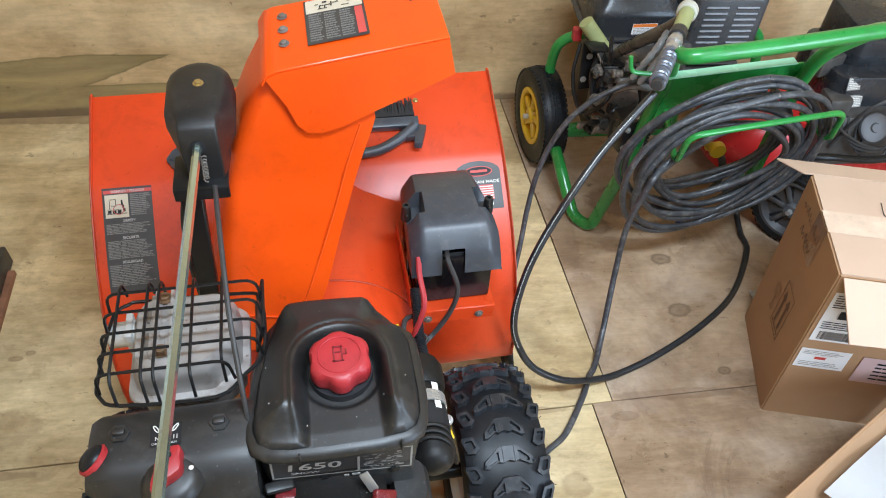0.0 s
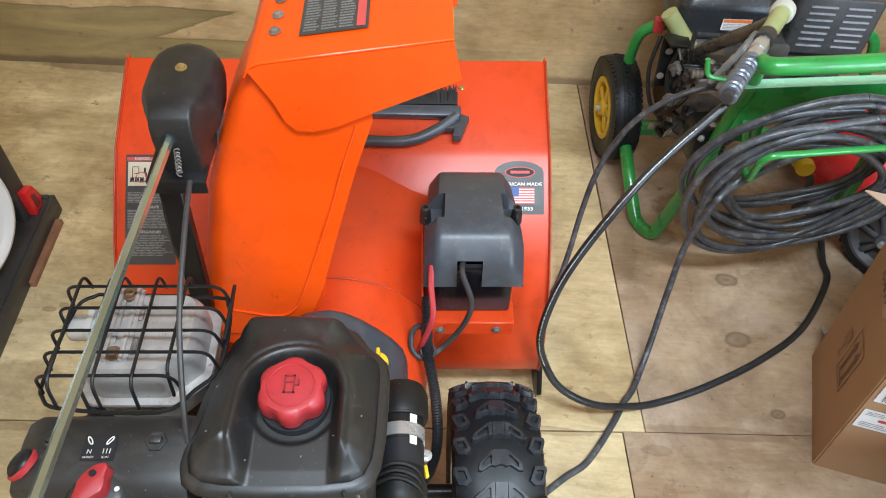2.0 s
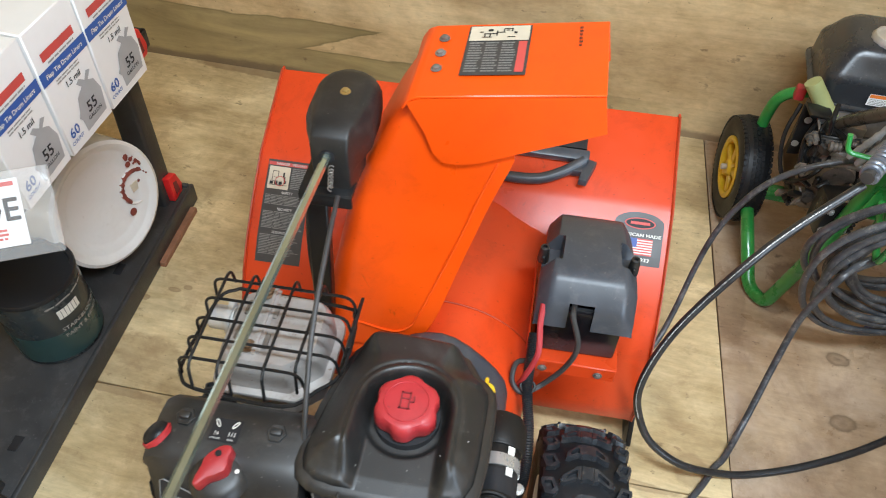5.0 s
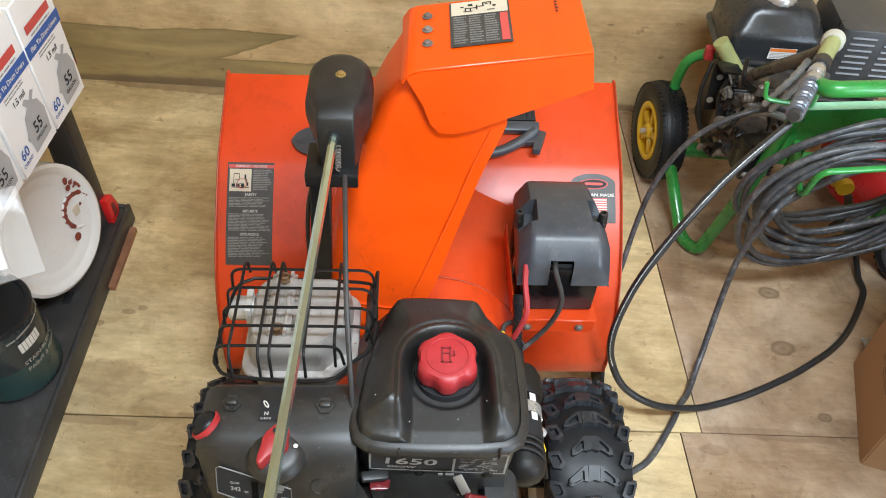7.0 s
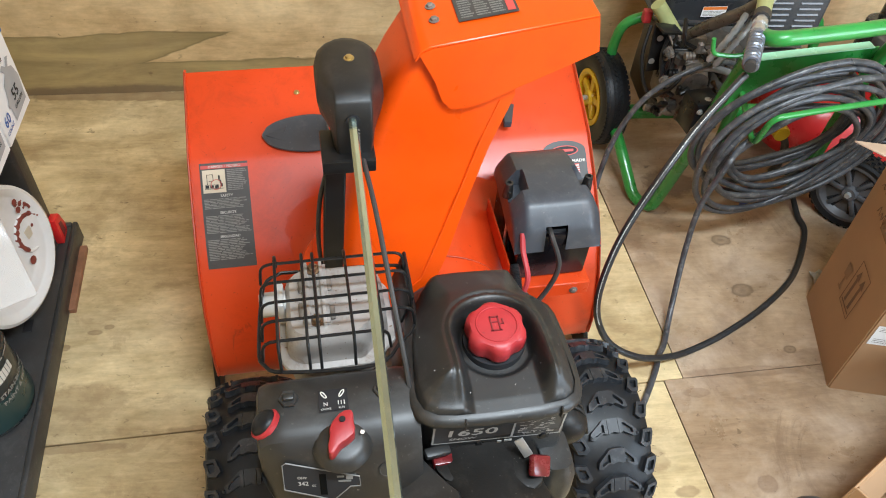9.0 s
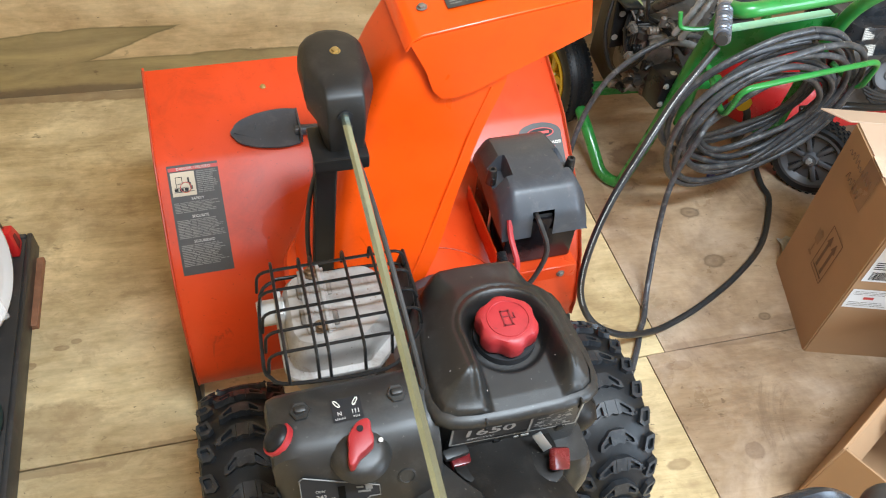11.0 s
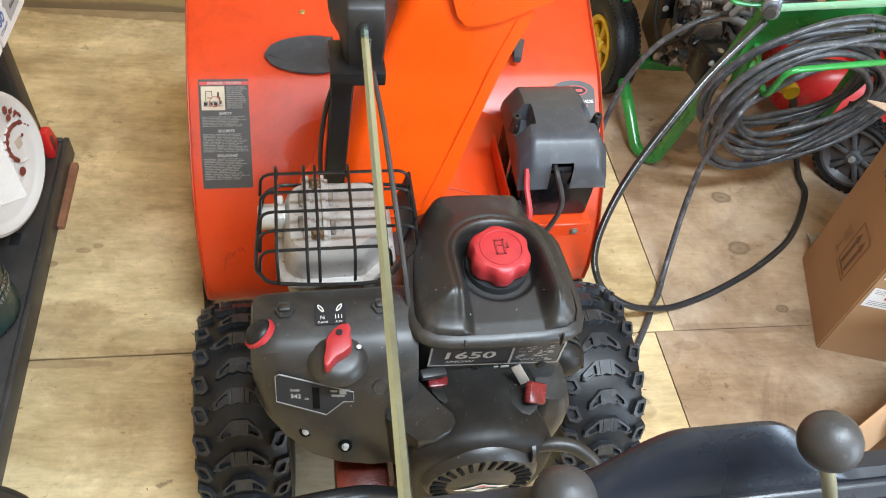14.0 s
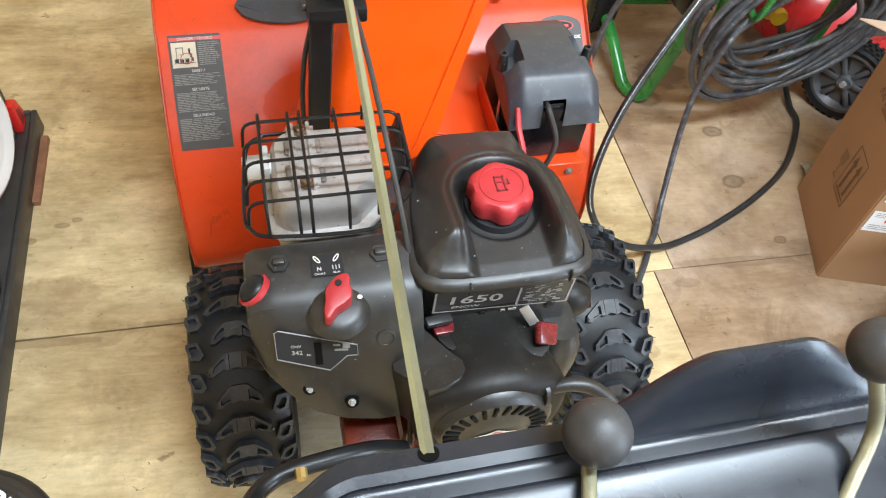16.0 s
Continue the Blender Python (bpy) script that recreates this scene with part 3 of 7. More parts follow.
def auger_housing():
    inner = [(y + 0.004, z - 0.004) for y, z in SHELL]
    sb("housing", prism(SHELL + inner[::-1], -0.36, 0.354, "x"), ORANGE, None, "bright orange painted steel auger housing")
    cheek = [(y - 0.003, z + 0.003) for y, z in SHELL] + [(1.20, 0.02), (1.34, 0.03), (1.40, 0.12), (1.405, 0.30), (1.385, 0.506)]
    for s in (-1, 1):
        x = 0.354 if s > 0 else 0.360
        sb("side_plate", prism(cheek, s * x, s * (x + 0.004), "x", 0.001, 1), ORANGE)
        sb("skid_shoe", prism([(1.0, 0.0), (1.22, 0.0), (1.24, 0.03), (1.22, 0.10), (1.04, 0.10), (0.985, 0.03)], s * (x + 0.006), s * (x + 0.016), "x", 0.002), BLACK_METAL, None, "black steel skid shoe")
    drum = [(0.142, 0.80, 0.268), (0.145, 0.88, 0.268), (0.150, 0.92, 0.268), (0.157, 0.96, 0.266), (0.164, 1.0, 0.262), (0.172, 1.05, 0.257), (0.181, 1.085, 0.250), (0.195, 1.112, 0.244), (0.218, 1.145, 0.238), (0.250, 1.19, 0.236), (0.34, 1.40, 0.236)]

    def read(r, column):
        for a, b in zip(drum, drum[1:]):
            if r <= b[0]:
                return a[column] + (b[column] - a[column]) * max(0.0, r - a[0]) / (b[0] - a[0])
        return drum[-1][column]

    def back_at(z):
        for (ya, za), (yb, zb) in zip(SHELL, SHELL[1:]):
            if zb <= z <= za:
                return ya + (yb - ya) * (za - z) / (za - zb)
        return 1.0 if z < 0.2 else 1.378
    # the drum flares softly into the back of the housing
    rings = [[(0.005 + 0.136 * math.cos(2 * math.pi * k / 96), 0.79, 0.268 + 0.136 * math.sin(2 * math.pi * k / 96)) for k in range(96)]]
    for i in range(44):
        ring = []
        for k in range(96):
            a = 2 * math.pi * k / 96
            reach = max(0.15, min(0.34, 0.12 / max(0.01, -math.sin(a)))) if math.sin(a) <= 0 else max(0.158, min(0.34, 0.160 / max(0.01, math.sin(a))))
            r = 0.142 + (reach - 0.142) * (i / 43) ** 1.4
            z = read(r, 2) + r * math.sin(a)
            near, far = read(r, 1), back_at(z)
            soft = 0.085 - 0.077 * ease(0.35, 0.43, z)
            mix = max(soft - abs(near - far), 0.0) / soft
            y = min(near, far) - mix * mix * soft * 0.25
            if near > far:
                y += 0.0012 * (1 - ease(0.0, 0.2, mix))
            up = ease(0.35, 0.8, math.sin(a))
            edge = ease(0.86, 1.0, i / 43) * (1 - up) + ease(0.45, 1.0, i / 43) * up
            ring.append((0.005 + r * math.cos(a), y * (1 - edge) + (far + 0.003) * edge, z))
        rings.append(ring)
    sb("impeller_housing", loft(rings, True, False), ORANGE)
    seam = [(0.005 + 0.1585 * math.cos(radians(a)), 0.966, 0.2655 + 0.1585 * math.sin(radians(a))) for a in range(-20, 201, 5)]
    sb("drum_seam", tube(seam, 0.0010, 6), EDGE_WORN)
    for s in (-1, 1):
        sb("edge_bead", tube([(0.3565 if s > 0 else -0.3625, y - 0.004, z + 0.004) for y, z in SHELL[:11]], 0.0018, 6), EDGE_WORN)
    for x in (-0.17, 0.21):
        sb("rivet", lathe([(0, 0), (0.006, 0), (0.004, 0.003), (0, 0.004)], (x, 1.33, 0.482), "z", 10), BRASS)
    # warning label on the back, left of the chute
    def left(u, v, lift):
        y, z, ny, nz = shell_at(0.357 - v)
        return (-0.346 + u, y + ny * lift, z + nz * lift)
    label = sb("warning_label", patch(left, [(0, -0.004, 0.081, 0.178)], 0.0010, 8), LABEL_DARK, None, "black safety label with a cream picture panel")
    sb("red_stripe", patch(left, [(0.002, 0.168, 0.081, 0.174)], 0.0018), PRINT_RED, label)
    sb("picture_panel", patch(left, [(0.004, 0.126, 0.042, 0.166)], 0.0018), PRINT_CREAM, label)
    sb("pictogram", patch(left, [(0.007, 0.1325, 0.039, 0.1335), (0.008, 0.134, 0.014, 0.139), (0.016, 0.134, 0.022, 0.139), (0.024, 0.134, 0.030, 0.139), (0.008, 0.1395, 0.030, 0.1402), (0.011, 0.1405, 0.012, 0.158), (0.011, 0.157, 0.022, 0.158), (0.021, 0.146, 0.022, 0.158), (0.014, 0.146, 0.022, 0.147), (0.033, 0.136, 0.037, 0.142), (0.032, 0.142, 0.035, 0.148), (0.030, 0.148, 0.033, 0.156)], 0.0026), INK, label)
    ring = [left(0.026 + 0.0085 * math.cos(2 * math.pi * k / 20), 0.140 + 0.0085 * math.sin(2 * math.pi * k / 20), 0.0030) for k in range(20)]
    sb("warning_ring", tube(ring, 0.0006, 5, True), PRINT_RED, label)
    sb("small_print", patch(left, bars(0.045, 0.128, 0.078, 0.166, 12, 3) + bars(0.004, 0.098, 0.078, 0.116, 7, 4) + bars(0.004, 0.056, 0.078, 0.087, 12, 5) + bars(0.004, 0.010, 0.078, 0.046, 13, 6), 0.0018), PRINT_FAINT, label)
    text_parts(sb, left, [("DANGER / PELIGRO", 0.042, 0.1690, 0.0062, "CENTER"), ("SAFETY", 0.042, 0.118, 0.0062, "CENTER"), ("SECURITE", 0.042, 0.089, 0.0062, "CENTER"), ("SEGURIDAD", 0.042, 0.048, 0.0062, "CENTER")], 0.0027, PRINT_SILVER, label)
    # maker's badge on the back, right of the battery
    def right(u, v, lift):
        y, z, ny, nz = shell_at(0.276 - 0.80 * v)
        return (0.264 + u, y + ny * lift, z + nz * lift)
    n = 14
    bm = bmesh.new()
    pts = [(0, 0), (0.082, 0), (0.082, 0.088)] + [(0.041 + 0.041 * math.cos(math.pi * k / n), 0.088 + 0.024 * math.sin(math.pi * k / n)) for k in range(1, n)] + [(0, 0.088)]
    rows = sorted({v for _, v in pts} | {0.02, 0.045, 0.07})
    for lo, hi in zip(rows, rows[1:]):
        def half(v):
            return 0.041 if v <= 0.088 else 0.041 * math.sqrt(max(0.0, 1 - ((v - 0.088) / 0.024) ** 2))
        a, b = half(lo), half(hi)
        bm.faces.new([bm.verts.new(right(0.041 + u, v, 0.0010)) for u, v in ((-a, lo), (a, lo), (max(b, 1e-4), hi), (-max(b, 1e-4), hi))])
    badge = sb("badge", bm, LABEL_DARK, None, "black arched badge with a small flag")
    oval = bmesh.new()
    oval.faces.new([oval.verts.new(right(0.042 + 0.026 * math.cos(2 * math.pi * k / 24), 0.088 + 0.012 * math.sin(2 * math.pi * k / 24), 0.0018)) for k in range(24)])
    sb("logo_oval", oval, PRINT_RED, badge)
    oval = bmesh.new()
    oval.faces.new([oval.verts.new(right(0.042 + 0.0235 * math.cos(2 * math.pi * k / 24), 0.088 + 0.0098 * math.sin(2 * math.pi * k / 24), 0.0026)) for k in range(24)])
    sb("logo_field", oval, INK, badge)
    sb("logo_bar", patch(right, [(0.026, 0.085, 0.058, 0.091)], 0.0034), PRINT_RED, badge)
    text_parts(sb, right, [("AMERICAN MADE", 0.041, 0.060, 0.0095, "CENTER"), ("Since 1933", 0.041, 0.008, 0.0105, "CENTER")], 0.0020, PRINT_WHITE, badge)
    sb("flag_white", patch(right, [(0.020, 0.021, 0.066, 0.056)], 0.0020), PRINT_WHITE, badge)
    sb("flag_stripes", patch(right, [(0.020, 0.021 + 0.035 * (2 * k) / 13, 0.066, 0.021 + 0.035 * (2 * k + 1) / 13) for k in range(7)], 0.0027), PRINT_RED, badge)
    sb("flag_canton", patch(right, [(0.020, 0.037, 0.040, 0.056)], 0.0034), PRINT_BLUE, badge)


auger_housing()


def along(table, z):
    """Straight-line reading of a table of (z, value)."""
    for (za, a), (zb, b) in zip(table, table[1:]):
        if z <= zb:
            return a + (b - a) * max(0.0, z - za) / (zb - za)
    return table[-1][1]


def chute():
    left = [(0.445, -0.168), (0.50, -0.150), (0.557, -0.135), (0.612, -0.123), (0.681, -0.106), (0.752, -0.080), (0.80, -0.058), (0.855, -0.026)]
    right = [(0.445, -0.016), (0.47, -0.008), (0.50, 0.003), (0.522, 0.013), (0.641, 0.047), (0.726, 0.071), (0.785, 0.090), (0.80, 0.088), (0.855, 0.088)]
    near = [(0.445, 0.856), (0.50, 0.863), (0.55, 0.873), (0.62, 0.888), (0.70, 0.898), (0.86, 0.902)]
    round_ = [(0.445, 0.058), (0.50, 0.05), (0.60, 0.034), (0.70, 0.022), (0.86, 0.016)]
    rings = []
    for k in range(25):
        z = 0.445 + 0.41 * k / 24
        xl, xr, yn, r = along(left, z), along(right, z), along(near, z), along(round_, z)
        yf = 1.02 + (0.902 - yn) * 0.6
        ring = [(xr, yn, z), (xl + r + (xr - xl - r) * 0.5, yn, z)]
        ring += [(xl + r - r * math.sin(radians(a)), yn + r - r * math.cos(radians(a)), z) for a in range(0, 91, 15)]
        ring += [(xl + r - r * math.cos(radians(a)), yf - r + r * math.sin(radians(a)), z) for a in range(0, 91, 15)]
        ring += [(xl + r + (xr - xl - r) * 0.5, yf, z), (xr, yf, z)]
        rings.append(ring)
    bm = loft(rings, closed=False)
    # the top corner of the side walls is cut round under the hood
    bmesh.ops.solidify(bm, geom=bm.faces[:], thickness=0.003)
    body = sb("chute", bm, CHUTE_ORANGE, None, "orange steel discharge chute with scuffed rolled edges")
    sb("edge_bead", tube(smooth_path([(-0.105, 0.8615, 0.492), (-0.05, 0.8590, 0.482), (-0.025, 0.8610, 0.494), (-0.012, 0.8665, 0.52), (0.03, 0.8895, 0.64), (0.055, 0.8985, 0.726), (0.072, 0.9000, 0.78)], 5), 0.0016, 6), CHUTE_ORANGE, body)
    sb("chute_ring", lathe([(0.088, 0.405), (0.096, 0.41), (0.096, 0.432), (0.090, 0.442), (0.06, 0.444)], (-0.094, 0.955, 0), "z", 48), CHUTE_ORANGE)
    lo, hi = 0.894, 1.026
    roof = [(-0.036, 0.846), (-0.028, 0.859), (-0.018, 0.8635), (0.172, 0.8935), (0.172, 0.8905), (-0.016, 0.8605), (-0.026, 0.856), (-0.033, 0.844)]
    cheek = [(-0.030, 0.8535), (-0.016, 0.8605), (0.172, 0.8905), (0.181, 0.845), (0.143, 0.826), (0.09, 0.801), (0.050, 0.781), (0.028, 0.775), (0.010, 0.776), (-0.001, 0.788), (-0.010, 0.815)]
    hood = sb("deflector", joined(prism(roof, lo, hi, "y", 0.001, 1), prism(cheek, lo, lo + 0.003, "y"), prism(cheek, hi - 0.003, hi, "y")), CHUTE_ORANGE, None, "orange hinged chute deflector hood")
    for y in (0.941, 0.969, 0.997):
        sb("hood_bolt", moved(bolt(0, 0, 0, 0.0043, 0.004), pose(-0.006, y, 0.8665, 0, -9, 0)), GREASE_METAL, hood)
    face = flat_map((0.020, 0.927, 0.8705), (0.19, 0, 0.030), (0, 1, 0))
    label = sb("warning_label", patch(face, [(0, 0, 0.070, 0.092)], 0.0010), LABEL_DARK, hood, "black safety label with a cream picture panel")
    sb("picture_panel", patch(face, [(0.002, 0.062, 0.068, 0.090)], 0.0018), PRINT_CREAM, label)
    sb("pictogram", patch(face, [(0.016, 0.067, 0.027, 0.0685), (0.018, 0.0685, 0.0195, 0.075), (0.024, 0.0685, 0.0255, 0.073), (0.0195, 0.0735, 0.033, 0.075), (0.0315, 0.070, 0.033, 0.080), (0.033, 0.076, 0.041, 0.0775), (0.039, 0.0775, 0.0405, 0.084), (0.042, 0.080, 0.046, 0.0815), (0.0405, 0.083, 0.050, 0.0845), (0.048, 0.078, 0.0495, 0.083), (0.051, 0.074, 0.0545, 0.0775), (0.022, 0.079, 0.0275, 0.083), (0.013, 0.077, 0.017, 0.0785), (0.044, 0.067, 0.053, 0.0685)], 0.0026), INK, label)
    sb("red_stripe", patch(face, [(0.058, 0.004, 0.067, 0.060)], 0.0018), PRINT_RED, label)
    sb("small_print", patch(face, bars(0.004, 0.004, 0.020, 0.060, 12, 8) + bars(0.022, 0.004, 0.038, 0.060, 12, 9) + bars(0.040, 0.004, 0.056, 0.060, 12, 10), 0.0018), PRINT_FAINT, label)
    sb("stencil", patch(face, bars(0.122, 0.048, 0.126, 0.088, 6, 12), 0.0010), INK, hood)


chute()


def gearbox():
    x0 = -0.107
    rings = []
    for z, w, yb, yf, r in ((0.742, 0.0245, 0.860, 0.930, 0.012), (0.771, 0.0265, 0.856, 0.940, 0.016), (0.776, 0.0355, 0.8555, 0.975, 0.018), (0.797, 0.0385, 0.854, 0.984, 0.02), (0.811, 0.0378, 0.856, 0.984, 0.02), (0.821, 0.035, 0.861, 0.981, 0.02), (0.8275, 0.030, 0.872, 0.974, 0.02), (0.831, 0.022, 0.888, 0.964, 0.018)):
        ring = []
        for k in range(9):
            a = math.pi * k / 8
            ring.append((x0 + w * math.cos(a), yf - w * 0.95 + w * 0.95 * math.sin(a), z))
        nb = min(w * 0.92, 0.0245)
        ring += [(x0 - w, yb + 0.045, z), (x0 - nb, yb + 0.015, z), (x0 - nb + 0.004, yb, z), (x0 + nb - 0.004, yb, z), (x0 + nb, yb + 0.015, z), (x0 + w, yb + 0.045, z)]
        rings.append(ring)
    cover = sb("gear_cover", softened(loft(rings), 0.0045, 24), GEAR_PLASTIC, None, "black moulded plastic gear cover")
    sb("rod_hole", lathe([(0, 0), (0.0085, 0), (0.0085, 0.002), (0, 0.002)], (x0 - 0.002, 0.8525, 0.800), "y", 16), INK, cover)
    sb("cover_bolt", bolt(x0 + 0.002, 0.928, 0.8308, 0.0042, 0.004), BRASS, cover)
    bracket = sb("bracket", joined(box(x0 - 0.008, 0.876, 0.746, 0.062, 0.058, 0.006, 0.002), box(x0 - 0.008, 0.848, 0.739, 0.062, 0.005, 0.018, 0.002)), BLACK_METAL)
    post = moved(box(0, 0, 0, 0.026, 0.016, 0.32, 0.002, 1), Matrix.Translation((-0.139, 0.869, 0.585)) @ Matrix.Rotation(radians(3.3), 4, "Y"))
    sb("post", post, BLACK_METAL)
    sb("crank_rod", tube([(-0.1084, 0.880, 0.8001), (-0.1250, 0.338, 0.8170)], 0.0048, 6), ZINC, None, "plated hexagonal steel crank rod", False)
    coil = [(x0 + 0.002 + 0.003 * math.cos(k * 1.1), 0.852 - 0.0003 * k, 0.788 - 0.0006 * k + 0.003 * math.sin(k * 1.1)) for k in range(40)]
    sb("spring", tube(coil, 0.0008, 5), GREASE_METAL)
    sb("cable", tube(smooth_path([(x0 + 0.008, 0.845, 0.75), (x0 + 0.013, 0.775, 0.740), (x0 + 0.0185, 0.688, 0.710), (x0 + 0.0265, 0.611, 0.653), (x0 + 0.030, 0.585, 0.600), (x0 + 0.028, 0.55, 0.52), (x0 + 0.020, 0.512, 0.495), (x0 + 0.015, 0.478, 0.462)], 6), 0.0029, 8), BLACK_CABLE)
    sb("loop_cable", tube(smooth_path([(-0.135, 0.865, 0.74), (-0.152, 0.875, 0.66), (-0.158, 0.88, 0.56), (-0.148, 0.87, 0.47), (-0.13, 0.85, 0.44)], 6), 0.003, 8), BLACK_CABLE)


gearbox()


def battery():
    body = sb("battery", box(0.213, 1.018, 0.42, 0.122, 0.150, 0.10, 0.004), BATTERY_CASE, None, "glossy black battery")
    # cover: skin over a grid of u (across) and v (front to back), with grips pressed in at both sides and a cable gap
    bm = bmesh.new()
    prof = [(0.936, 0.440), (0.939, 0.462), (0.942, 0.478), (0.947, 0.487), (0.968, 0.5085), (0.977, 0.5145), (1.0, 0.516), (1.004, 0.516), (1.010, 0.516), (1.022, 0.516), (1.036, 0.516), (1.046, 0.515), (1.052, 0.514), (1.056, 0.5135), (1.08, 0.509), (1.10, 0.503), (1.112, 0.497), (1.119, 0.488), (1.122, 0.474), (1.122, 0.45)]
    across = [(-0.068, -0.072), (-0.068, -0.045), (-0.0675, -0.030), (-0.0655, -0.0255), (-0.0535, -0.0055), (-0.0500, -0.0012), (-0.044, 0.0), (-0.040, 0.0), (-0.036, 0.0), (-0.025, 0.0), (-0.023, 0.0), (0.011, 0.0), (0.013, 0.0), (0.041, 0.0), (0.045, 0.0), (0.0500, -0.0012), (0.0535, -0.0055), (0.0655, -0.0255), (0.0675, -0.030), (0.068, -0.045), (0.068, -0.072)]
    verts = {}
    for i, (u, du) in enumerate(across):
        for j, (y, z) in enumerate(prof):
            zz = max(0.442, z + du)
            if 1.010 <= y <= 1.047 and abs(u) >= 0.044 and du > -0.06:
                zz = min(zz, 0.486)
            verts[i, j] = bm.verts.new((0.2160 + u * (1.06 - 0.12 * ease(0.97, 1.12, y)), y, zz))
    for i in range(len(across) - 1):
        for j in range(len(prof) - 1):
            if -0.024 < across[i][0] < 0.0105 and j < 3:
                continue
            bm.faces.new((verts[i, j], verts[i + 1, j], verts[i + 1, j + 1], verts[i, j + 1]))
    bmesh.ops.remove_doubles(bm, verts=bm.verts, dist=1e-5)
    bmesh.ops.recalc_face_normals(bm, faces=bm.faces)
    bmesh.ops.solidify(bm, geom=bm.faces[:], thickness=0.0015)
    sb("battery_cover", bm, GREY_PLASTIC, None, "charcoal plastic battery cover with side grips")
    for s in (-1, 1):
        x = 0.213 + s * 0.066
        sb("wing_nut", joined(lathe([(0, 0.488), (0.009, 0.488), (0.008, 0.503), (0.0065, 0.516), (0.0035, 0.517), (0.0030, 0.512), (0, 0.512)], (x, 1.022, 0), "z", 12), box(x, 1.022, 0.497, 0.004, 0.022, 0.014, 0.001)), BLACK_PLASTIC)
    sb("terminal", joined(box(0.211, 0.952, 0.462, 0.032, 0.004, 0.005, 0.001), box(0.211, 0.951, 0.472, 0.033, 0.003, 0.004)), CONDUIT)
    sb("hold_down_rod", tube([(0.152, 1.02, 0.50), (0.148, 1.0, 0.375)], 0.0025, 8), STEEL)
    tray = sb("battery_tray", joined(box(0.213, 1.012, 0.366, 0.136, 0.176, 0.004, 0.001, 1), box(0.213, 0.925, 0.352, 0.136, 0.003, 0.030, 0.001, 1), box(0.143, 1.02, 0.385, 0.003, 0.16, 0.04, 0.001, 1), box(0.2, 1.06, 0.34, 0.10, 0.003, 0.07)), ORANGE, None, "orange steel battery tray")
    for x in (0.255, 0.170):
        sb("tray_bolt", moved(bolt(0, 0, 0, 0.005, 0.004), pose(x, 0.923, 0.350, 90)), GREASE_METAL, tray)
    sb("red_lead", tube(smooth_path([(0.156, 0.950, 0.475), (0.155, 0.930, 0.455), (0.158, 0.898, 0.430), (0.152, 0.890, 0.400), (0.145, 0.888, 0.375), (0.138, 0.895, 0.335)], 6), 0.0045, 8), RED_CABLE, None, "red battery cable")
    sb("black_lead", tube(smooth_path([(0.200, 0.955, 0.478), (0.199, 0.930, 0.478), (0.213, 0.915, 0.432), (0.203, 0.909, 0.383), (0.174, 0.899, 0.340), (0.145, 0.879, 0.340), (0.127, 0.886, 0.358), (0.130, 0.908, 0.374), (0.150, 0.918, 0.372)], 6), 0.0042, 8), BLACK_CABLE, None, "black battery cable")
    sb("cable_tie", tube([(0.1515 + 0.0105 * math.cos(k * math.pi / 8), 0.885 + 0.0095 * math.sin(k * math.pi / 8), 0.351 + 0.003 * math.sin(k * math.pi / 8)) for k in range(16)] , 0.0022, 6, True), BLACK_CABLE)
    line = smooth_path([(0.150, 0.945, 0.405), (0.150, 0.915, 0.392), (0.150, 0.890, 0.360), (0.154, 0.868, 0.338), (0.162, 0.836, 0.309), (0.166, 0.800, 0.268), (0.163, 0.770, 0.245), (0.150, 0.740, 0.235), (0.128, 0.710, 0.240)], 26)
    sb("cable_loom", tube(line, [0.0078 + 0.0009 * (1 if k % 2 else -1) for k in range(len(line))], 12), CONDUIT, None, "black corrugated cable conduit")


battery()

RIM = [(-0.080, 0.60), (-0.0795, 0.582), (-0.074, 0.566), (-0.060, 0.556), (-0.04, 0.552), (0.0, 0.550), (0.05, 0.5505), (0.080, 0.555), (0.093, 0.563), (0.100, 0.58), (0.103, 0.61), (0.104, 0.655), (0.104, 0.688), (0.101, 0.702), (0.092, 0.713), (0.083, 0.720), (0.076, 0.732), (0.069, 0.743), (0.057, 0.750), (0.025, 0.752), (-0.010, 0.753), (-0.034, 0.752), (-0.047, 0.746), (-0.057, 0.732), (-0.065, 0.705), (-0.074, 0.655)]


def edge_distance(x, y):
    """Metres inside the rim (minus: outside)."""
    best, inside = 9.0, False
    for (xa, ya), (xb, yb) in zip(RIM, RIM[1:] + RIM[:1]):
        t = max(0.0, min(1.0, ((x - xa) * (xb - xa) + (y - ya) * (yb - ya)) / ((xb - xa) ** 2 + (yb - ya) ** 2)))
        best = min(best, math.hypot(x - xa - t * (xb - xa), y - ya - t * (yb - ya)))
        if (ya > y) != (yb > y) and x < xa + (y - ya) / (yb - ya) * (xb - xa):
            inside = not inside
    return best if inside else -best


CAP = (0.019, 0.642)


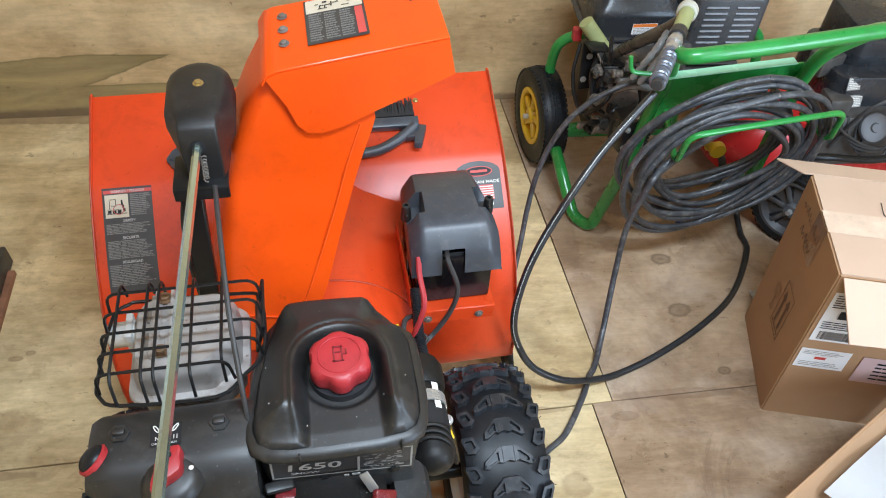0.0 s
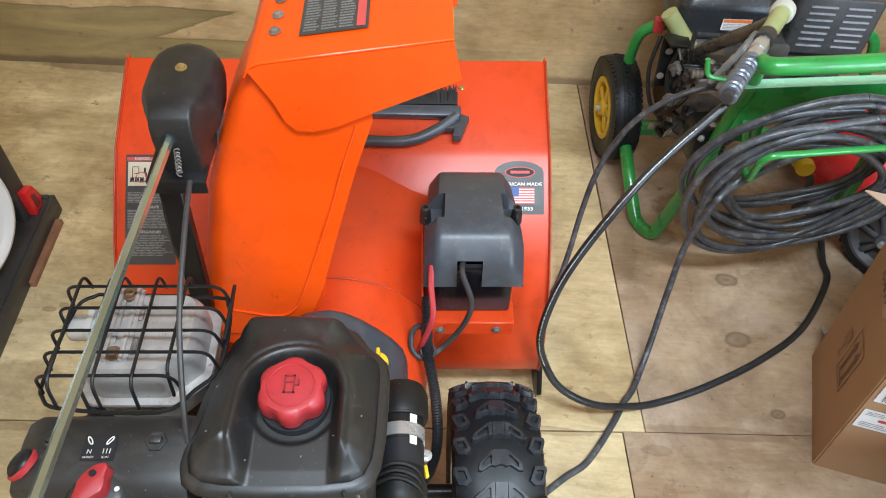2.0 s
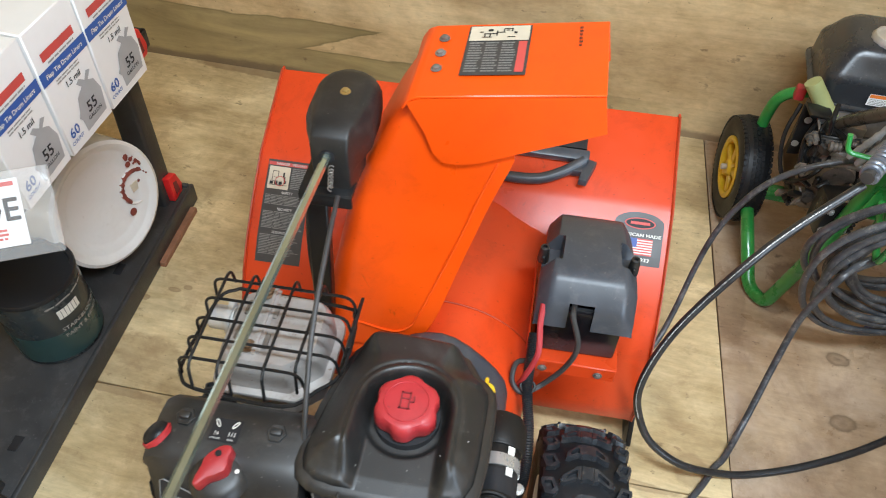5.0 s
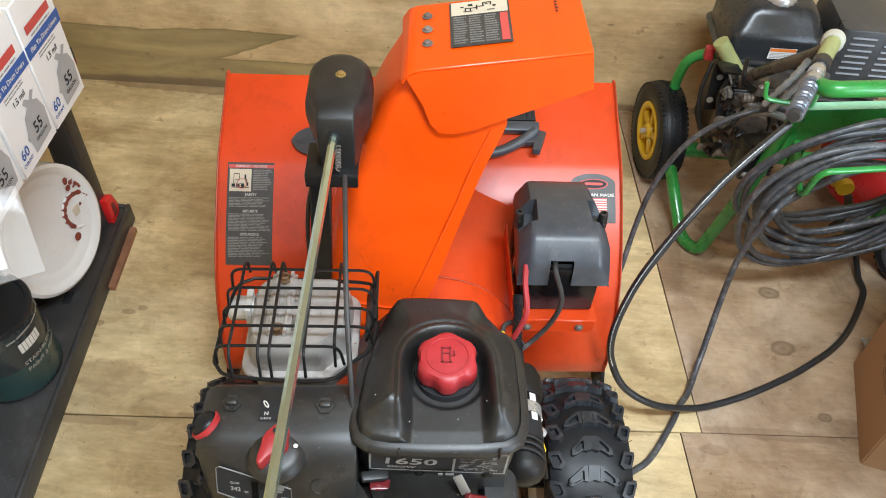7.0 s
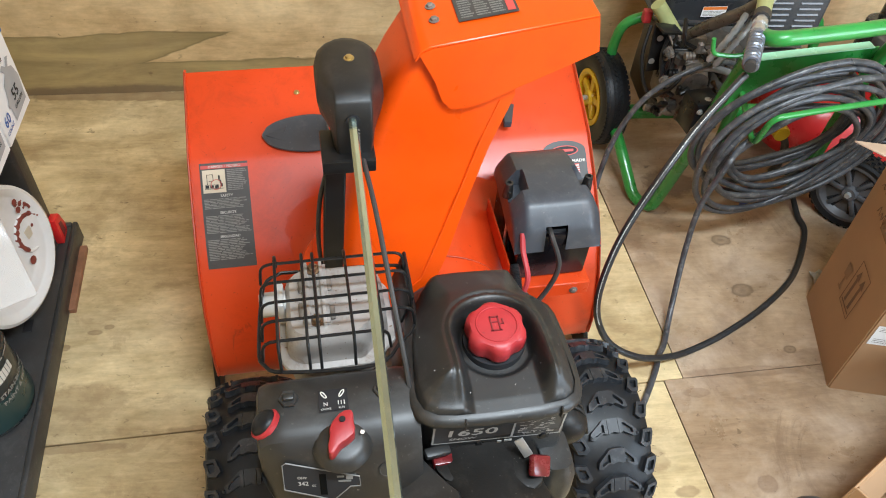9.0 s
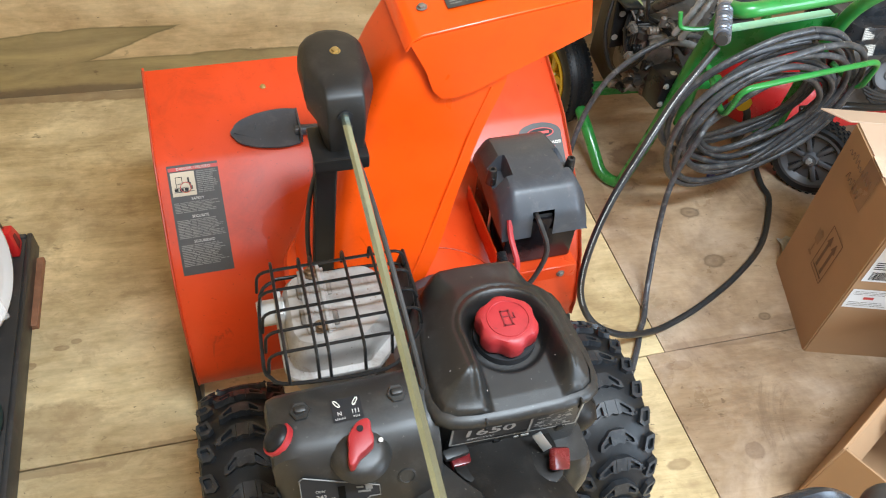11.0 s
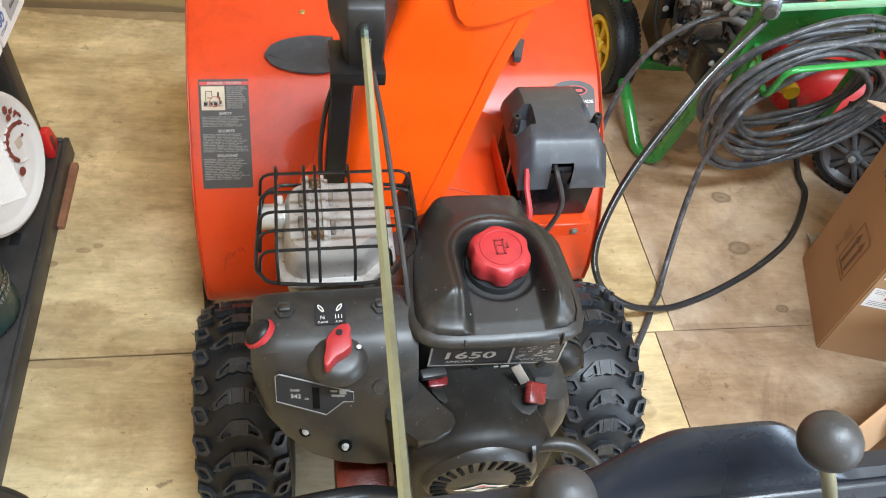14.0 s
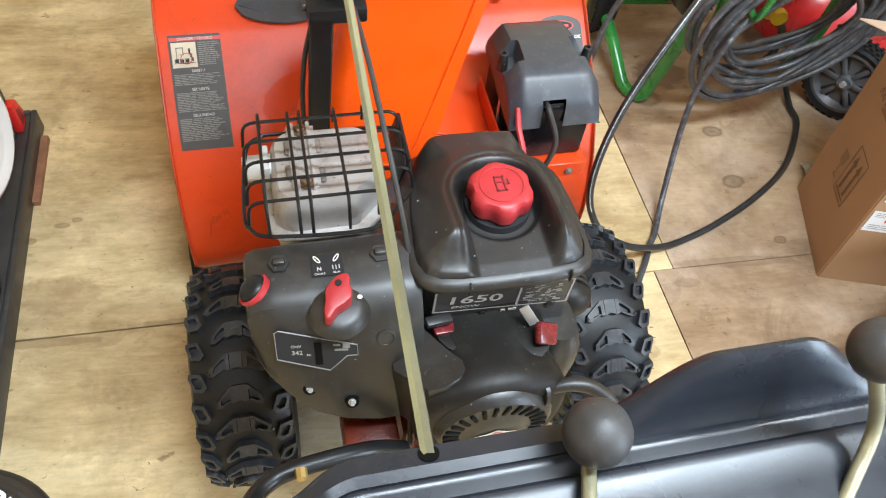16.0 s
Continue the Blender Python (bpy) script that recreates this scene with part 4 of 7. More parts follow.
def shroud_height(x, y):
    d = edge_distance(x, y)
    rim_z = 0.650 - 0.19 * (y - 0.56)
    width = 0.040 - 0.024 * ease(0.695, 0.735, y)
    rise = 1 - (1 - min(1.0, max(0.0, d - 0.006) / width)) ** 1.6
    body = rim_z + 0.003 + 0.007 * ease(0.0045, 0.0095, d) + (0.038 + 0.004 * ease(0.70, 0.74, y)) * rise * (0.25 + 0.75 * ease(0.556, 0.590, y))
    u = abs(x - CAP[0]) if y < CAP[1] else math.hypot(x - CAP[0], (y - CAP[1]) * 1.0)
    floor = 0.6570 - 0.07 * max(0.0, 0.625 - y) - 0.10 * max(0.0, 0.572 - y)
    width = 0.051
    inside = 1 - ease(width - 0.016, width, u)
    groove = math.exp(-((u - width - 0.004) / 0.0022) ** 2) * 0.0018 * ease(0.012, 0.03, d)
    dish = 0.006 * (1 - ease(0.040, 0.047, math.hypot(x - CAP[0], y - CAP[1])))
    low = min(body, floor) - dish
    return body * (1 - inside) + low * inside - groove


def tank():
    bm = bmesh.new()
    step, grid = 0.0016, {}
    for i in range(121):
        for j in range(133):
            x, y = -0.085 + step * i, 0.546 + step * j
            if edge_distance(x, y) > 0.0012:
                grid[i, j] = bm.verts.new((x, y, shroud_height(x, y)))
    for i, j in grid:
        ring = [(i, j), (i + 1, j), (i + 1, j + 1), (i, j + 1)]
        if all(k in grid for k in ring):
            bm.faces.new([grid[k] for k in ring])
    skirt = []
    for off, drop in ((-0.0055, 0.0065), (-0.002, 0.0055), (0.002, 0.003), (0.004, -0.001), (0.005, -0.005), (0.004, -0.010), (-0.004, -0.012)):
        ring = []
        for x, y in RIM:
            dx, dy = x - 0.015, y - 0.655
            d = math.hypot(dx, dy)
            ring.append((x + dx / d * off, y + dy / d * off, 0.650 - 0.19 * (y - 0.56) + drop * 0.8))
        skirt.append(ring)
    shroud = sb("tank_cover", joined(bm, loft(skirt, True, False)), BLACK_PLASTIC, None, "dusty black moulded plastic fuel tank cover")
    inner = [(0.015 + (x - 0.015) * 0.95, max(0.5605, 0.655 + (y - 0.655) * 0.97)) for x, y in RIM]
    low = [(0.015 + (x - 0.015) * 0.90, max(0.5635, 0.66 + (y - 0.66) * 0.93)) for x, y in RIM]
    sb("tank_body", loft([[(x, y, 0.642 - 0.19 * (y - 0.56)) for x, y in inner], [(x, y, 0.60 - 0.1 * (y - 0.56)) for x, y in inner], [(x, y, 0.535) for x, y in low]]), BLACK_PLASTIC)
    for x in (-0.030, 0.072):
        sb("rim_rib", box(x, 0.550, 0.648, 0.0025, 0.006, 0.016, 0.0008, 1), BLACK_PLASTIC, shroud)
    # the red cap: six lobes, a round boss and a small fuel pump sign
    rings = []
    for r, z, lobe in ((0.030, 0.6545, 0.08), (0.0340, 0.657, 0.15), (0.0360, 0.662, 0.17), (0.0358, 0.672, 0.16), (0.0345, 0.678, 0.12), (0.0305, 0.6815, 0.04), (0.026, 0.6825, 0.0)):
        r *= 0.95
        rings.append([(CAP[0] + r * (1 - 0.85 * lobe * (0.5 + 0.5 * math.cos(6 * a)) ** 1.6) * math.cos(a), CAP[1] + r * (1 - 0.85 * lobe * (0.5 + 0.5 * math.cos(6 * a)) ** 1.6) * math.sin(a), z + 0.004) for a in (2 * math.pi * k / 72 for k in range(72))])
    cap = sb("fuel_cap", loft(rings), RED_PLASTIC, None, "red lobed plastic fuel cap")
    sb("boss_ring", tube([(CAP[0] + 0.0222 * math.cos(2 * math.pi * k / 40), CAP[1] + 0.0222 * math.sin(2 * math.pi * k / 40), 0.6868) for k in range(40)], 0.0008, 6, True), RED_PLASTIC, cap)
    face = flat_map((CAP[0], CAP[1], 0.6886), (1, 0.08, 0), (-0.08, 1, 0))
    sign = [(-0.0075, -0.009, 0.0045, -0.0075), (-0.0065, -0.009, -0.005, 0.010), (0.002, -0.009, 0.0035, 0.010), (-0.0065, 0.0085, 0.0035, 0.010), (-0.005, 0.002, 0.002, 0.0032), (0.0035, -0.001, 0.0075, 0.0003), (0.0065, -0.001, 0.0078, 0.006)]
    sb("pump_sign", joined(*[box((a + c) / 2 + CAP[0], (b + d) / 2 + CAP[1], 0.6869, c - a, d - b, 0.0016) for a, b, c, d in sign]), DARK_RED, cap)
    sb("filler_neck", lathe([(0, 0.645), (0.035, 0.645), (0.034, 0.6585), (0, 0.6585)], (*CAP, 0)), INK)
    tagged(sb("dust_flakes", joined(*[moved(box(0, 0, 0, 0.0016, 0.0007, 0.0005), pose(x, y, shroud_height(x, y) + 0.0005, 0, 0, a)) for x, y, a in ((-0.055, 0.60, 30), (-0.02, 0.58, 80), (0.03, 0.585, 60), (0.06, 0.60, 10), (-0.06, 0.66, 50), (0.015, 0.735, 20), (0.022, 0.738, 70), (0.03, 0.733, 120), (0.085, 0.62, 40))]), PRINT_GREY, shroud), kind="stuff")
    # data label on the back of the tank
    face = flat_map((-0.062, 0.5595, 0.5975), (1, 0, -0.085), (0.02, 0, 0.90))
    label = sb("tank_label", patch(face, [(0, 0, 0.146, 0.044)], 0.0010), LABEL_DARK, None, "worn black label with silver outline and numerals")
    sb("label_border", patch(face, [(0, 0, 0.146, 0.0022), (0, 0.0418, 0.146, 0.044), (0, 0, 0.0022, 0.044), (0.1438, 0, 0.146, 0.044), (0.088, 0, 0.0905, 0.044)], 0.0018), PRINT_GREY, label)
    text_parts(sb, lambda u, v, lift: face(0.010 + (u - 0.010) * 1.62 + 0.10 * v, v, lift), [("1650", 0.010, 0.0145, 0.0185, "LEFT"), ("SNOW", 0.015, 0.0062, 0.006, "LEFT")], 0.0018, PRINT_SILVER, label)
    sb("maker_bar", patch(face, [(0.018, 0.0345, 0.046, 0.0385), (0.050, 0.0345, 0.078, 0.0385)], 0.0018), PRINT_GREY, label)
    rnd = random.Random(4)
    sb("scuffs", patch(face, [(u, v, u + rnd.uniform(0.0015, 0.006), v + rnd.uniform(0.0006, 0.0024)) for u, v in ((rnd.uniform(0.094, 0.133), rnd.uniform(0.004, 0.036)) for _ in range(60))], 0.0018), PRINT_GREY, label)


tank()


def control_cover():
    """The black cover with choke, primer and engine data, left of the tank."""
    rings = []
    for x, drop, foot, back in ((-0.240, 0.020, 0.575, 0.556), (-0.237, 0.008, 0.565, 0.545), (-0.228, 0.001, 0.550, 0.530), (-0.210, 0.0, 0.53, 0.515), (-0.185, 0.0, 0.505, 0.503), (-0.155, 0.0, 0.49, 0.497), (-0.120, 0.0, 0.48, 0.495), (-0.09, -0.002, 0.48, 0.495), (-0.074, 0.001, 0.50, 0.50)):
        top = 0.646 - drop
        rings.append([(x, 0.640, foot), (x, 0.640, top - 0.03), (x, 0.637, top - 0.012), (x, 0.628, top - 0.003), (x, 0.61, top), (x, 0.575, top - 0.001), (x, 0.562, top - 0.006), (x, 0.548 + (back - 0.50) * 0.3, top - 0.024), (x, 0.532 + (back - 0.50) * 0.5, top - 0.055), (x, 0.516 + (back - 0.50) * 0.7, max(foot + 0.012, top - 0.092)), (x, back + 0.008, foot + 0.004), (x, back + 0.012, foot)])
    cover = sb("control_cover", loft(rings), BLACK_PLASTIC, None, "dusty black moulded plastic control cover")
    for x, y in ((-0.205, 0.606), (-0.108, 0.604)):
        sb("cover_clip", joined(lathe([(0.0095, 0), (0.0105, 0.002), (0.0105, 0.004), (0.0095, 0.005), (0.0, 0.004)], (x, y, 0.645), "z", 6), box(x, y, 0.650, 0.012, 0.008, 0.008, 0.002)), BLACK_PLASTIC, cover)
    sb("round_plug", moved(lathe([(0, 0), (0.0095, 0), (0.0095, 0.0015), (0.0075, 0.002), (0.007, 0.0012), (0, 0.0012)], (0, 0, 0), "z", 20), pose(-0.112, 0.536, 0.602, 62)), BLACK_PLASTIC, cover)
    face = flat_map((-0.179, 0.585, 0.6455), (1, 0, 0), (0, 1, 0))
    label = sb("choke_label", patch(face, [(0.004, 0.001, 0.034, 0.026)], 0.0016), INK, cover)
    text_parts(sb, face, [("CHOKE", 0.011, 0.0025, 0.0031, "CENTER"), ("RUN", 0.027, 0.0025, 0.0031, "CENTER"), ("N", 0.011, 0.0072, 0.0060, "CENTER"), ("I", 0.0240, 0.0072, 0.0070, "CENTER"), ("I", 0.027, 0.0072, 0.0070, "CENTER"), ("I", 0.030, 0.0072, 0.0070, "CENTER")], 0.0024, PRINT_SILVER, label)
    for u in (0.0095, 0.028):
        loop = [face(u + 0.0017 * math.cos(a) + (0.0022 if u > 0.02 else -0.0022) * math.sin(a), 0.0200 + 0.0038 * math.sin(a), 0.0026) for a in (2 * math.pi * k / 16 for k in range(16))]
        sb("choke_sign", tube(loop, 0.0006, 5, True), PRINT_WHITE, label)
    sb("choke_base", moved(lathe([(0, -0.012), (0.031, -0.012), (0.0275, -0.005), (0.023, -0.0012), (0.018, 0.0006), (0.0, 0.0012)], (0, 0, 0), "z", 40), pose(-0.155, 0.556, 0.6415, 8)), BLACK_PLASTIC, cover)
    grip = [(-0.003, 0.022), (0.002, 0.025), (0.009, 0.026), (0.0115, 0.021), (0.0105, 0.014), (0.0125, 0.007), (0.0115, 0.0), (0.004, -0.006), (-0.003, -0.010), (-0.009, -0.019), (-0.014, -0.0195), (-0.0145, -0.010), (-0.0125, 0.0), (-0.013, 0.007), (-0.010, 0.014)]
    sb("choke_knob", moved(prism(grip, 0.0, 0.020, "z", 0.003), pose(-0.154, 0.5545, 0.640, 6, 0, -4)), RED_PLASTIC, None, "red plastic choke knob")
    sb("knob_hole", lathe([(0, 0), (0.0032, 0), (0.0032, 0.0012), (0, 0.0012)], (-0.153, 0.567, 0.6620), "z", 12), INK, cover)
    dome = [(0.0, -0.004), (0.0185, -0.004), (0.0188, 0.002), (0.0172, 0.0058), (0.0130, 0.0092), (0.0065, 0.0110), (0.0, 0.0114)]
    turn = pose(-0.231, 0.587, 0.638, -16, -38, 4)
    sb("primer_bulb", moved(lathe(dome, (0, 0, 0)), turn @ Matrix.Scale(0.80, 4)), RUBBER, None, "black rubber primer bulb with a red ring")
    sb("primer_ring", moved(turned_ring([(0.0175, -0.005), (0.0218, -0.005), (0.0218, 0.0010), (0.0195, 0.0028), (0.0180, 0.0015)], (0, 0, 0)), turn @ Matrix.Scale(0.80, 4)), RED_PLASTIC)
    # data plate with cut corner on the sloping back
    face = flat_map((-0.217, 0.5370, 0.586), (1, -0.10, -0.05), (0, 0.50, 1))
    outline = [(0.0, 0.003), (0.049, -0.0115), (0.067, 0.0055), (0.077, 0.006), (0.077, 0.018), (0.004, 0.036), (0.0, 0.033)]
    bm = bmesh.new()
    bm.faces.new([bm.verts.new(face(u, v, 0.004)) for u, v in outline])
    plate = sb("data_plate", bm, INK, None, "black data plate with grey outline")
    sb("plate_border", tube([face(u, v, 0.0042) for u, v in outline], 0.0008, 5, True), PRINT_DIM, plate)
    text_parts(sb, face, [("OHV", 0.014, 0.0165, 0.0045, "LEFT"), ("342", 0.014, 0.0085, 0.0072, "LEFT"), ("cc", 0.028, 0.0070, 0.0050, "LEFT")], 0.0050, PRINT_GREY, plate)
    sb("small_print", patch(face, [(0.054, 0.0175, 0.061, 0.020), (0.063, 0.0150, 0.070, 0.021), (0.055, 0.012, 0.068, 0.0145)], 0.0050), PRINT_DIM, plate)
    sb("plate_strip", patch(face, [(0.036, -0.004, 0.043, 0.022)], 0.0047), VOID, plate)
    for x, y, z in ((-0.190, 0.520, 0.548), (-0.150, 0.507, 0.530)):
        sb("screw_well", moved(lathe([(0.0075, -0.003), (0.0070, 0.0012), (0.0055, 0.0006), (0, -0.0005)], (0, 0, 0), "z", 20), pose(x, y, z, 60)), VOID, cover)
        sb("cover_screw", moved(bolt(0, 0, 0.0, 0.0028, 0.005), pose(x, y, z, 60)), STEEL, cover)
    sb("paint_fleck", moved(lathe([(0, 0), (0.0026, 0), (0.0018, 0.0006), (0, 0.0006)], (0, 0, 0), "z", 7), pose(-0.1343, 0.5588, 0.6462)), PRINT_WHITE, cover)


control_cover()


def muffler():
    def outline(grow):
        x0, x1, y0, y1, r = -0.205 - grow, -0.089 + grow, 0.671 - grow, 0.777 + grow, 0.022
        out = []
        for cx, cy, a0 in ((x1 - r, y1 - r, 0), (x0 + r, y1 - r, 90), (x0 + r, y0 + r, 180)):
            out += [(cx + r * math.cos(radians(a0 + 15 * k)), cy + r * math.sin(radians(a0 + 15 * k))) for k in range(7)]
        return out + [(x1 - 0.034, y0), (x1 - 0.030, y0 + 0.001), (x1 - 0.002, y0 + 0.028), (x1, y0 + 0.032)]
    low = outline(0.0)

    def bulge(x, y):
        groove = sum(math.exp(-((y - g) / 0.0030) ** 2) for g in (0.697, 0.7165, 0.7345, 0.757))
        return 0.6535 - 0.0022 * groove

    def ring(grow, z):
        return [(-0.147 + (x + 0.147) * grow, 0.724 + (y - 0.724) * grow, z) for x, y in low]
    skin = [ring(0.97, 0.560), ring(1.0, 0.575), ring(1.0, 0.600)]
    skin += [[(x, y, z) for x, y in outline(g)] for g, z in ((0.0075, 0.601), (0.0085, 0.604), (0.0075, 0.607), (0.0, 0.608))]
    skin += [ring(0.995, 0.622), ring(0.975, 0.636), ring(0.93, 0.646)]
    for g in (0.86, 0.76, 0.66, 0.56, 0.46, 0.36, 0.26, 0.16, 0.06):
        skin.append([(x, y, bulge(x, y)) for x, y, _ in ring(g, 0)])
    bm = loft(skin)
    bmesh.ops.subdivide_edges(bm, edges=[e for e in bm.edges if abs(e.verts[0].co.y - e.verts[1].co.y) > 0.006 and e.verts[0].co.z > 0.64 and e.verts[1].co.z > 0.64], cuts=5, use_grid_fill=True)
    for v in bm.verts:
        if v.co.z > 0.6485:
            v.co.z = bulge(v.co.x, v.co.y)
    can = sb("muffler", bm, MUFFLER, None, "heat-stained pressed steel muffler")
    for x in (-0.177, -0.160):
        sb("strap", joined(box(x, 0.732, 0.656, 0.004, 0.092, 0.007, 0.001), box(x, 0.732, 0.6545, 0.012, 0.086, 0.002, 0.0005, 1)), MUFFLER, can)
    for y in (0.768, 0.695):
        sb("strap_bolt", bolt(-0.1685, y, 0.6555, 0.0058, 0.007), RUST_BOLT, can)
    for x, y in ((-0.184, 0.746), (-0.152, 0.746), (-0.185, 0.712), (-0.151, 0.705)):
        sb("vent_slot", moved(box(0, 0, 0, 0.006, 0.020, 0.003, 0.002), pose(x, y, 0.6545)), GREASE_METAL, can)
    sb("outlet", joined(lathe([(0.0, -0.03), (0.013, -0.03), (0.0145, -0.028), (0.0145, 0.0), (0.0, 0.0)], (-0.202, 0.742, 0.632), "x", 20), box(-0.208, 0.742, 0.632, 0.008, 0.034, 0.034, 0.002)), WHITE_STEEL, can)
    zr, zg = 0.648, 0.682
    rim = [(-0.206, 0.774, zr), (-0.082, 0.770, zr), (-0.066, 0.760, zr), (-0.060, 0.735, zr), (-0.062, 0.683, zr), (-0.082, 0.658, zr), (-0.112, 0.634, zr), (-0.206, 0.638, zr), (-0.228, 0.650, zr), (-0.233, 0.672, zr), (-0.226, 0.755, zr)]
    guard = sb("heat_guard", tube(smooth_path(rim + rim[:1], 4)[:-1], 0.0021, 8, True), BLACK_METAL, None, "black wire heat guard over the muffler")
    for y in (0.760, 0.733, 0.706, 0.681, 0.655):
        right = -0.062 if y > 0.67 else -0.092
        sb("guard_wire", tube(filleted([(-0.229, y, zr), (-0.226, y, zg), (right - 0.004, y, zg), (right, y, zr)], 0.014, 4), 0.0018, 7), BLACK_METAL, guard)
    for x in (-0.210, -0.180, -0.168, -0.132, -0.101):
        low = 0.638 if x < -0.12 else 0.652
        sb("guard_wire", tube(filleted([(x, 0.776, zr + 0.01), (x, 0.772, zg + 0.004), (x, low + 0.006, zg + 0.004), (x, low, zr)], 0.012, 4), 0.0018, 7), BLACK_METAL, guard)
    sb("heat_shield", moved(box(0, 0, 0, 0.004, 0.07, 0.05, 0.0015), pose(-0.066, 0.745, 0.635, 0, 15, 0)), BLACK_METAL)


RUST_BOLT = surface("rusty_bolt", (0.20, 0.125, 0.07), 0.5, 0.5, vary=0.3, scale=60, relief=0.2)
WHITE_STEEL = surface("pale_steel", (0.52, 0.51, 0.49), 0.4, 0.3, vary=0.05, relief=0.05)
muffler()


def engine():
    cx, cz = -0.012, 0.525
    rings = []
    for y, r in ((0.60, 0.060), (0.545, 0.062), (0.515, 0.066), (0.496, 0.0705), (0.484, 0.072), (0.475, 0.071), (0.468, 0.067), (0.464, 0.060)):
        rings.append([(cx + r * (1.0 if abs(math.cos(a)) < 0.7 else 1.12) * math.cos(a), y, cz + r * (abs(math.sin(a)) ** 0.6 if math.sin(a) > 0 else 2.0 * math.sin(a))) for a in (2 * math.pi * k / 56 for k in range(56))])
    sb("blower_cowl", loft(rings), COWL, None, "dusty brown-black plastic cooling cowl")
    wing = [(-0.108, 0.560), (-0.078, 0.556), (-0.063, 0.533), (-0.050, 0.515), (-0.040, 0.504), (-0.039, 0.494), (-0.047, 0.484), (-0.064, 0.477), (-0.080, 0.478), (-0.108, 0.514)]
    sb("cowl_wing", loft([[(-0.09 + (x + 0.09) * g, 0.515 + (y - 0.515) * g, z + 0.6 * min(0.0, x + 0.075)) for x, y in wing] for z, g in ((0.50, 1.0), (0.586, 1.0), (0.591, 0.985), (0.593, 0.95))]), BLACK_PLASTIC, None, "black plastic wing of the cooling cowl")
    ledge = []
    for x, y in ((-0.060, 0.540), (-0.058, 0.532), (-0.052, 0.523), (-0.044, 0.516), (-0.032, 0.512), (-0.014, 0.511), (0.007, 0.511), (0.020, 0.508), (0.031, 0.501), (0.039, 0.498), (0.048, 0.503), (0.054, 0.515)):
        ledge.append([(x, y + 0.004, 0.572), (x, y, 0.581), (x, y + 0.002, 0.584), (x, y + 0.007, 0.5850), (x, 0.546, 0.579), (x, 0.560, 0.574), (x, 0.560, 0.545)])
    sb("cowl_ledge", loft(ledge), COWL)
    cover = sb("recoil_cover", lathe([(0.0, -0.014), (0.028, -0.014), (0.032, -0.011), (0.056, -0.009), (0.061, -0.004), (0.064, 0.004), (0.064, 0.02), (0, 0.02)], (-0.012, 0.464, 0.526), "y", 56), BLACK_PLASTIC, None, "black round recoil starter cover with radial slots")
    for k in range(26):
        a = 2 * math.pi * k / 26
        slot = moved(box(0, 0, 0, 0.017, 0.003, 0.0048, 0.001, 1), Matrix.Translation((-0.012, 0.4538, 0.526)) @ Matrix.Rotation(-a, 4, "Y") @ Matrix.Translation((0.046, 0, 0)) @ Matrix.Rotation(radians(10), 4, "Y"))
        # slots are not cut: black blocks paint the shade inside them
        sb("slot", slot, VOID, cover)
    face = flat_map((-0.012, 0.4500, 0.526), (0.72, 0, 0), (0, 0, 0.72))
    sz = 0.85
    bm = bmesh.new()
    bm.faces.new([bm.verts.new(face(u * sz, v * sz, 0.0012)) for u, v in ((-0.036, 0), (-0.012, 0.006), (0, 0.013), (0.012, 0.006), (0.036, 0), (0.012, -0.006), (0, -0.013), (-0.012, -0.006))])
    sign = sb("logo_diamond", bm, PRINT_WHITE, cover)
    bm = bmesh.new()
    bm.faces.new([bm.verts.new(face(u * sz, v * sz, 0.0020)) for u, v in ((-0.010, 0.004), (0, 0.010), (0.010, 0.004), (0, 0.006))])
    sb("logo_red", bm, PRINT_RED, sign)
    sb("logo_bar", patch(face, [(-0.017, -0.0014, 0.017, 0.0014)], 0.0020), INK, sign)
    grip = [(0.040, 0.470, 0.566), (0.058, 0.471, 0.571), (0.080, 0.467, 0.571), (0.100, 0.456, 0.562), (0.112, 0.446, 0.548)]
    sb("starter_handle", joined(tube(smooth_path(grip, 5), [0.005 + 0.003 * math.sin(math.pi * k / 20) for k in range(21)], 12), lathe([(0.006, -0.010), (0.014, -0.008), (0.014, -0.004), (0.006, -0.002)], (0.044, 0.470, 0.566), "x", 16)), BLACK_PLASTIC, None, "black pull-starter handle")
    sb("switch_panel", moved(box(0, 0, 0, 0.150, 0.03, 0.058, 0.004), pose(0.012, 0.573, 0.570)), BLACK_PLASTIC)
    sb("tank_foot", loft([[(x, y, z) for x, y in rounded(0.050 * g, 0.075 * g, 0.02 * g, 4, 0.082, 0.556)] for z, g in ((0.44, 0.9), (0.50, 1.0), (0.530, 0.95), (0.552, 0.70))]), BLACK_PLASTIC)
    sb("run_switch", moved(box(0, 0, 0, 0.026, 0.012, 0.010, 0.002), pose(-0.049, 0.547, 0.579, 0, 8, 6)), KEY_RED, None, "dull red engine switch")
    sb("switch_lever", moved(box(0, 0, 0, 0.030, 0.012, 0.008, 0.003), pose(-0.056, 0.552, 0.592, 0, 12, 12)), BLACK_PLASTIC)
    sb("ignition_key", moved(box(0, 0, 0, 0.027, 0.009, 0.023, 0.003), pose(0.049, 0.520, 0.592, -55, 34, 8)), KEY_RED, None, "dark red see-through plastic ignition key")
    sb("key_tag", moved(box(0, 0, 0, 0.011, 0.003, 0.022, 0.001), pose(0.036, 0.541, 0.596, -40, -38, 0)), STEEL)
    for x in (-0.009, 0.064):
        sb("panel_screw", moved(bolt(0, 0, 0, 0.0048, 0.003), pose(x, 0.558, 0.585, 80)), BLACK_METAL)
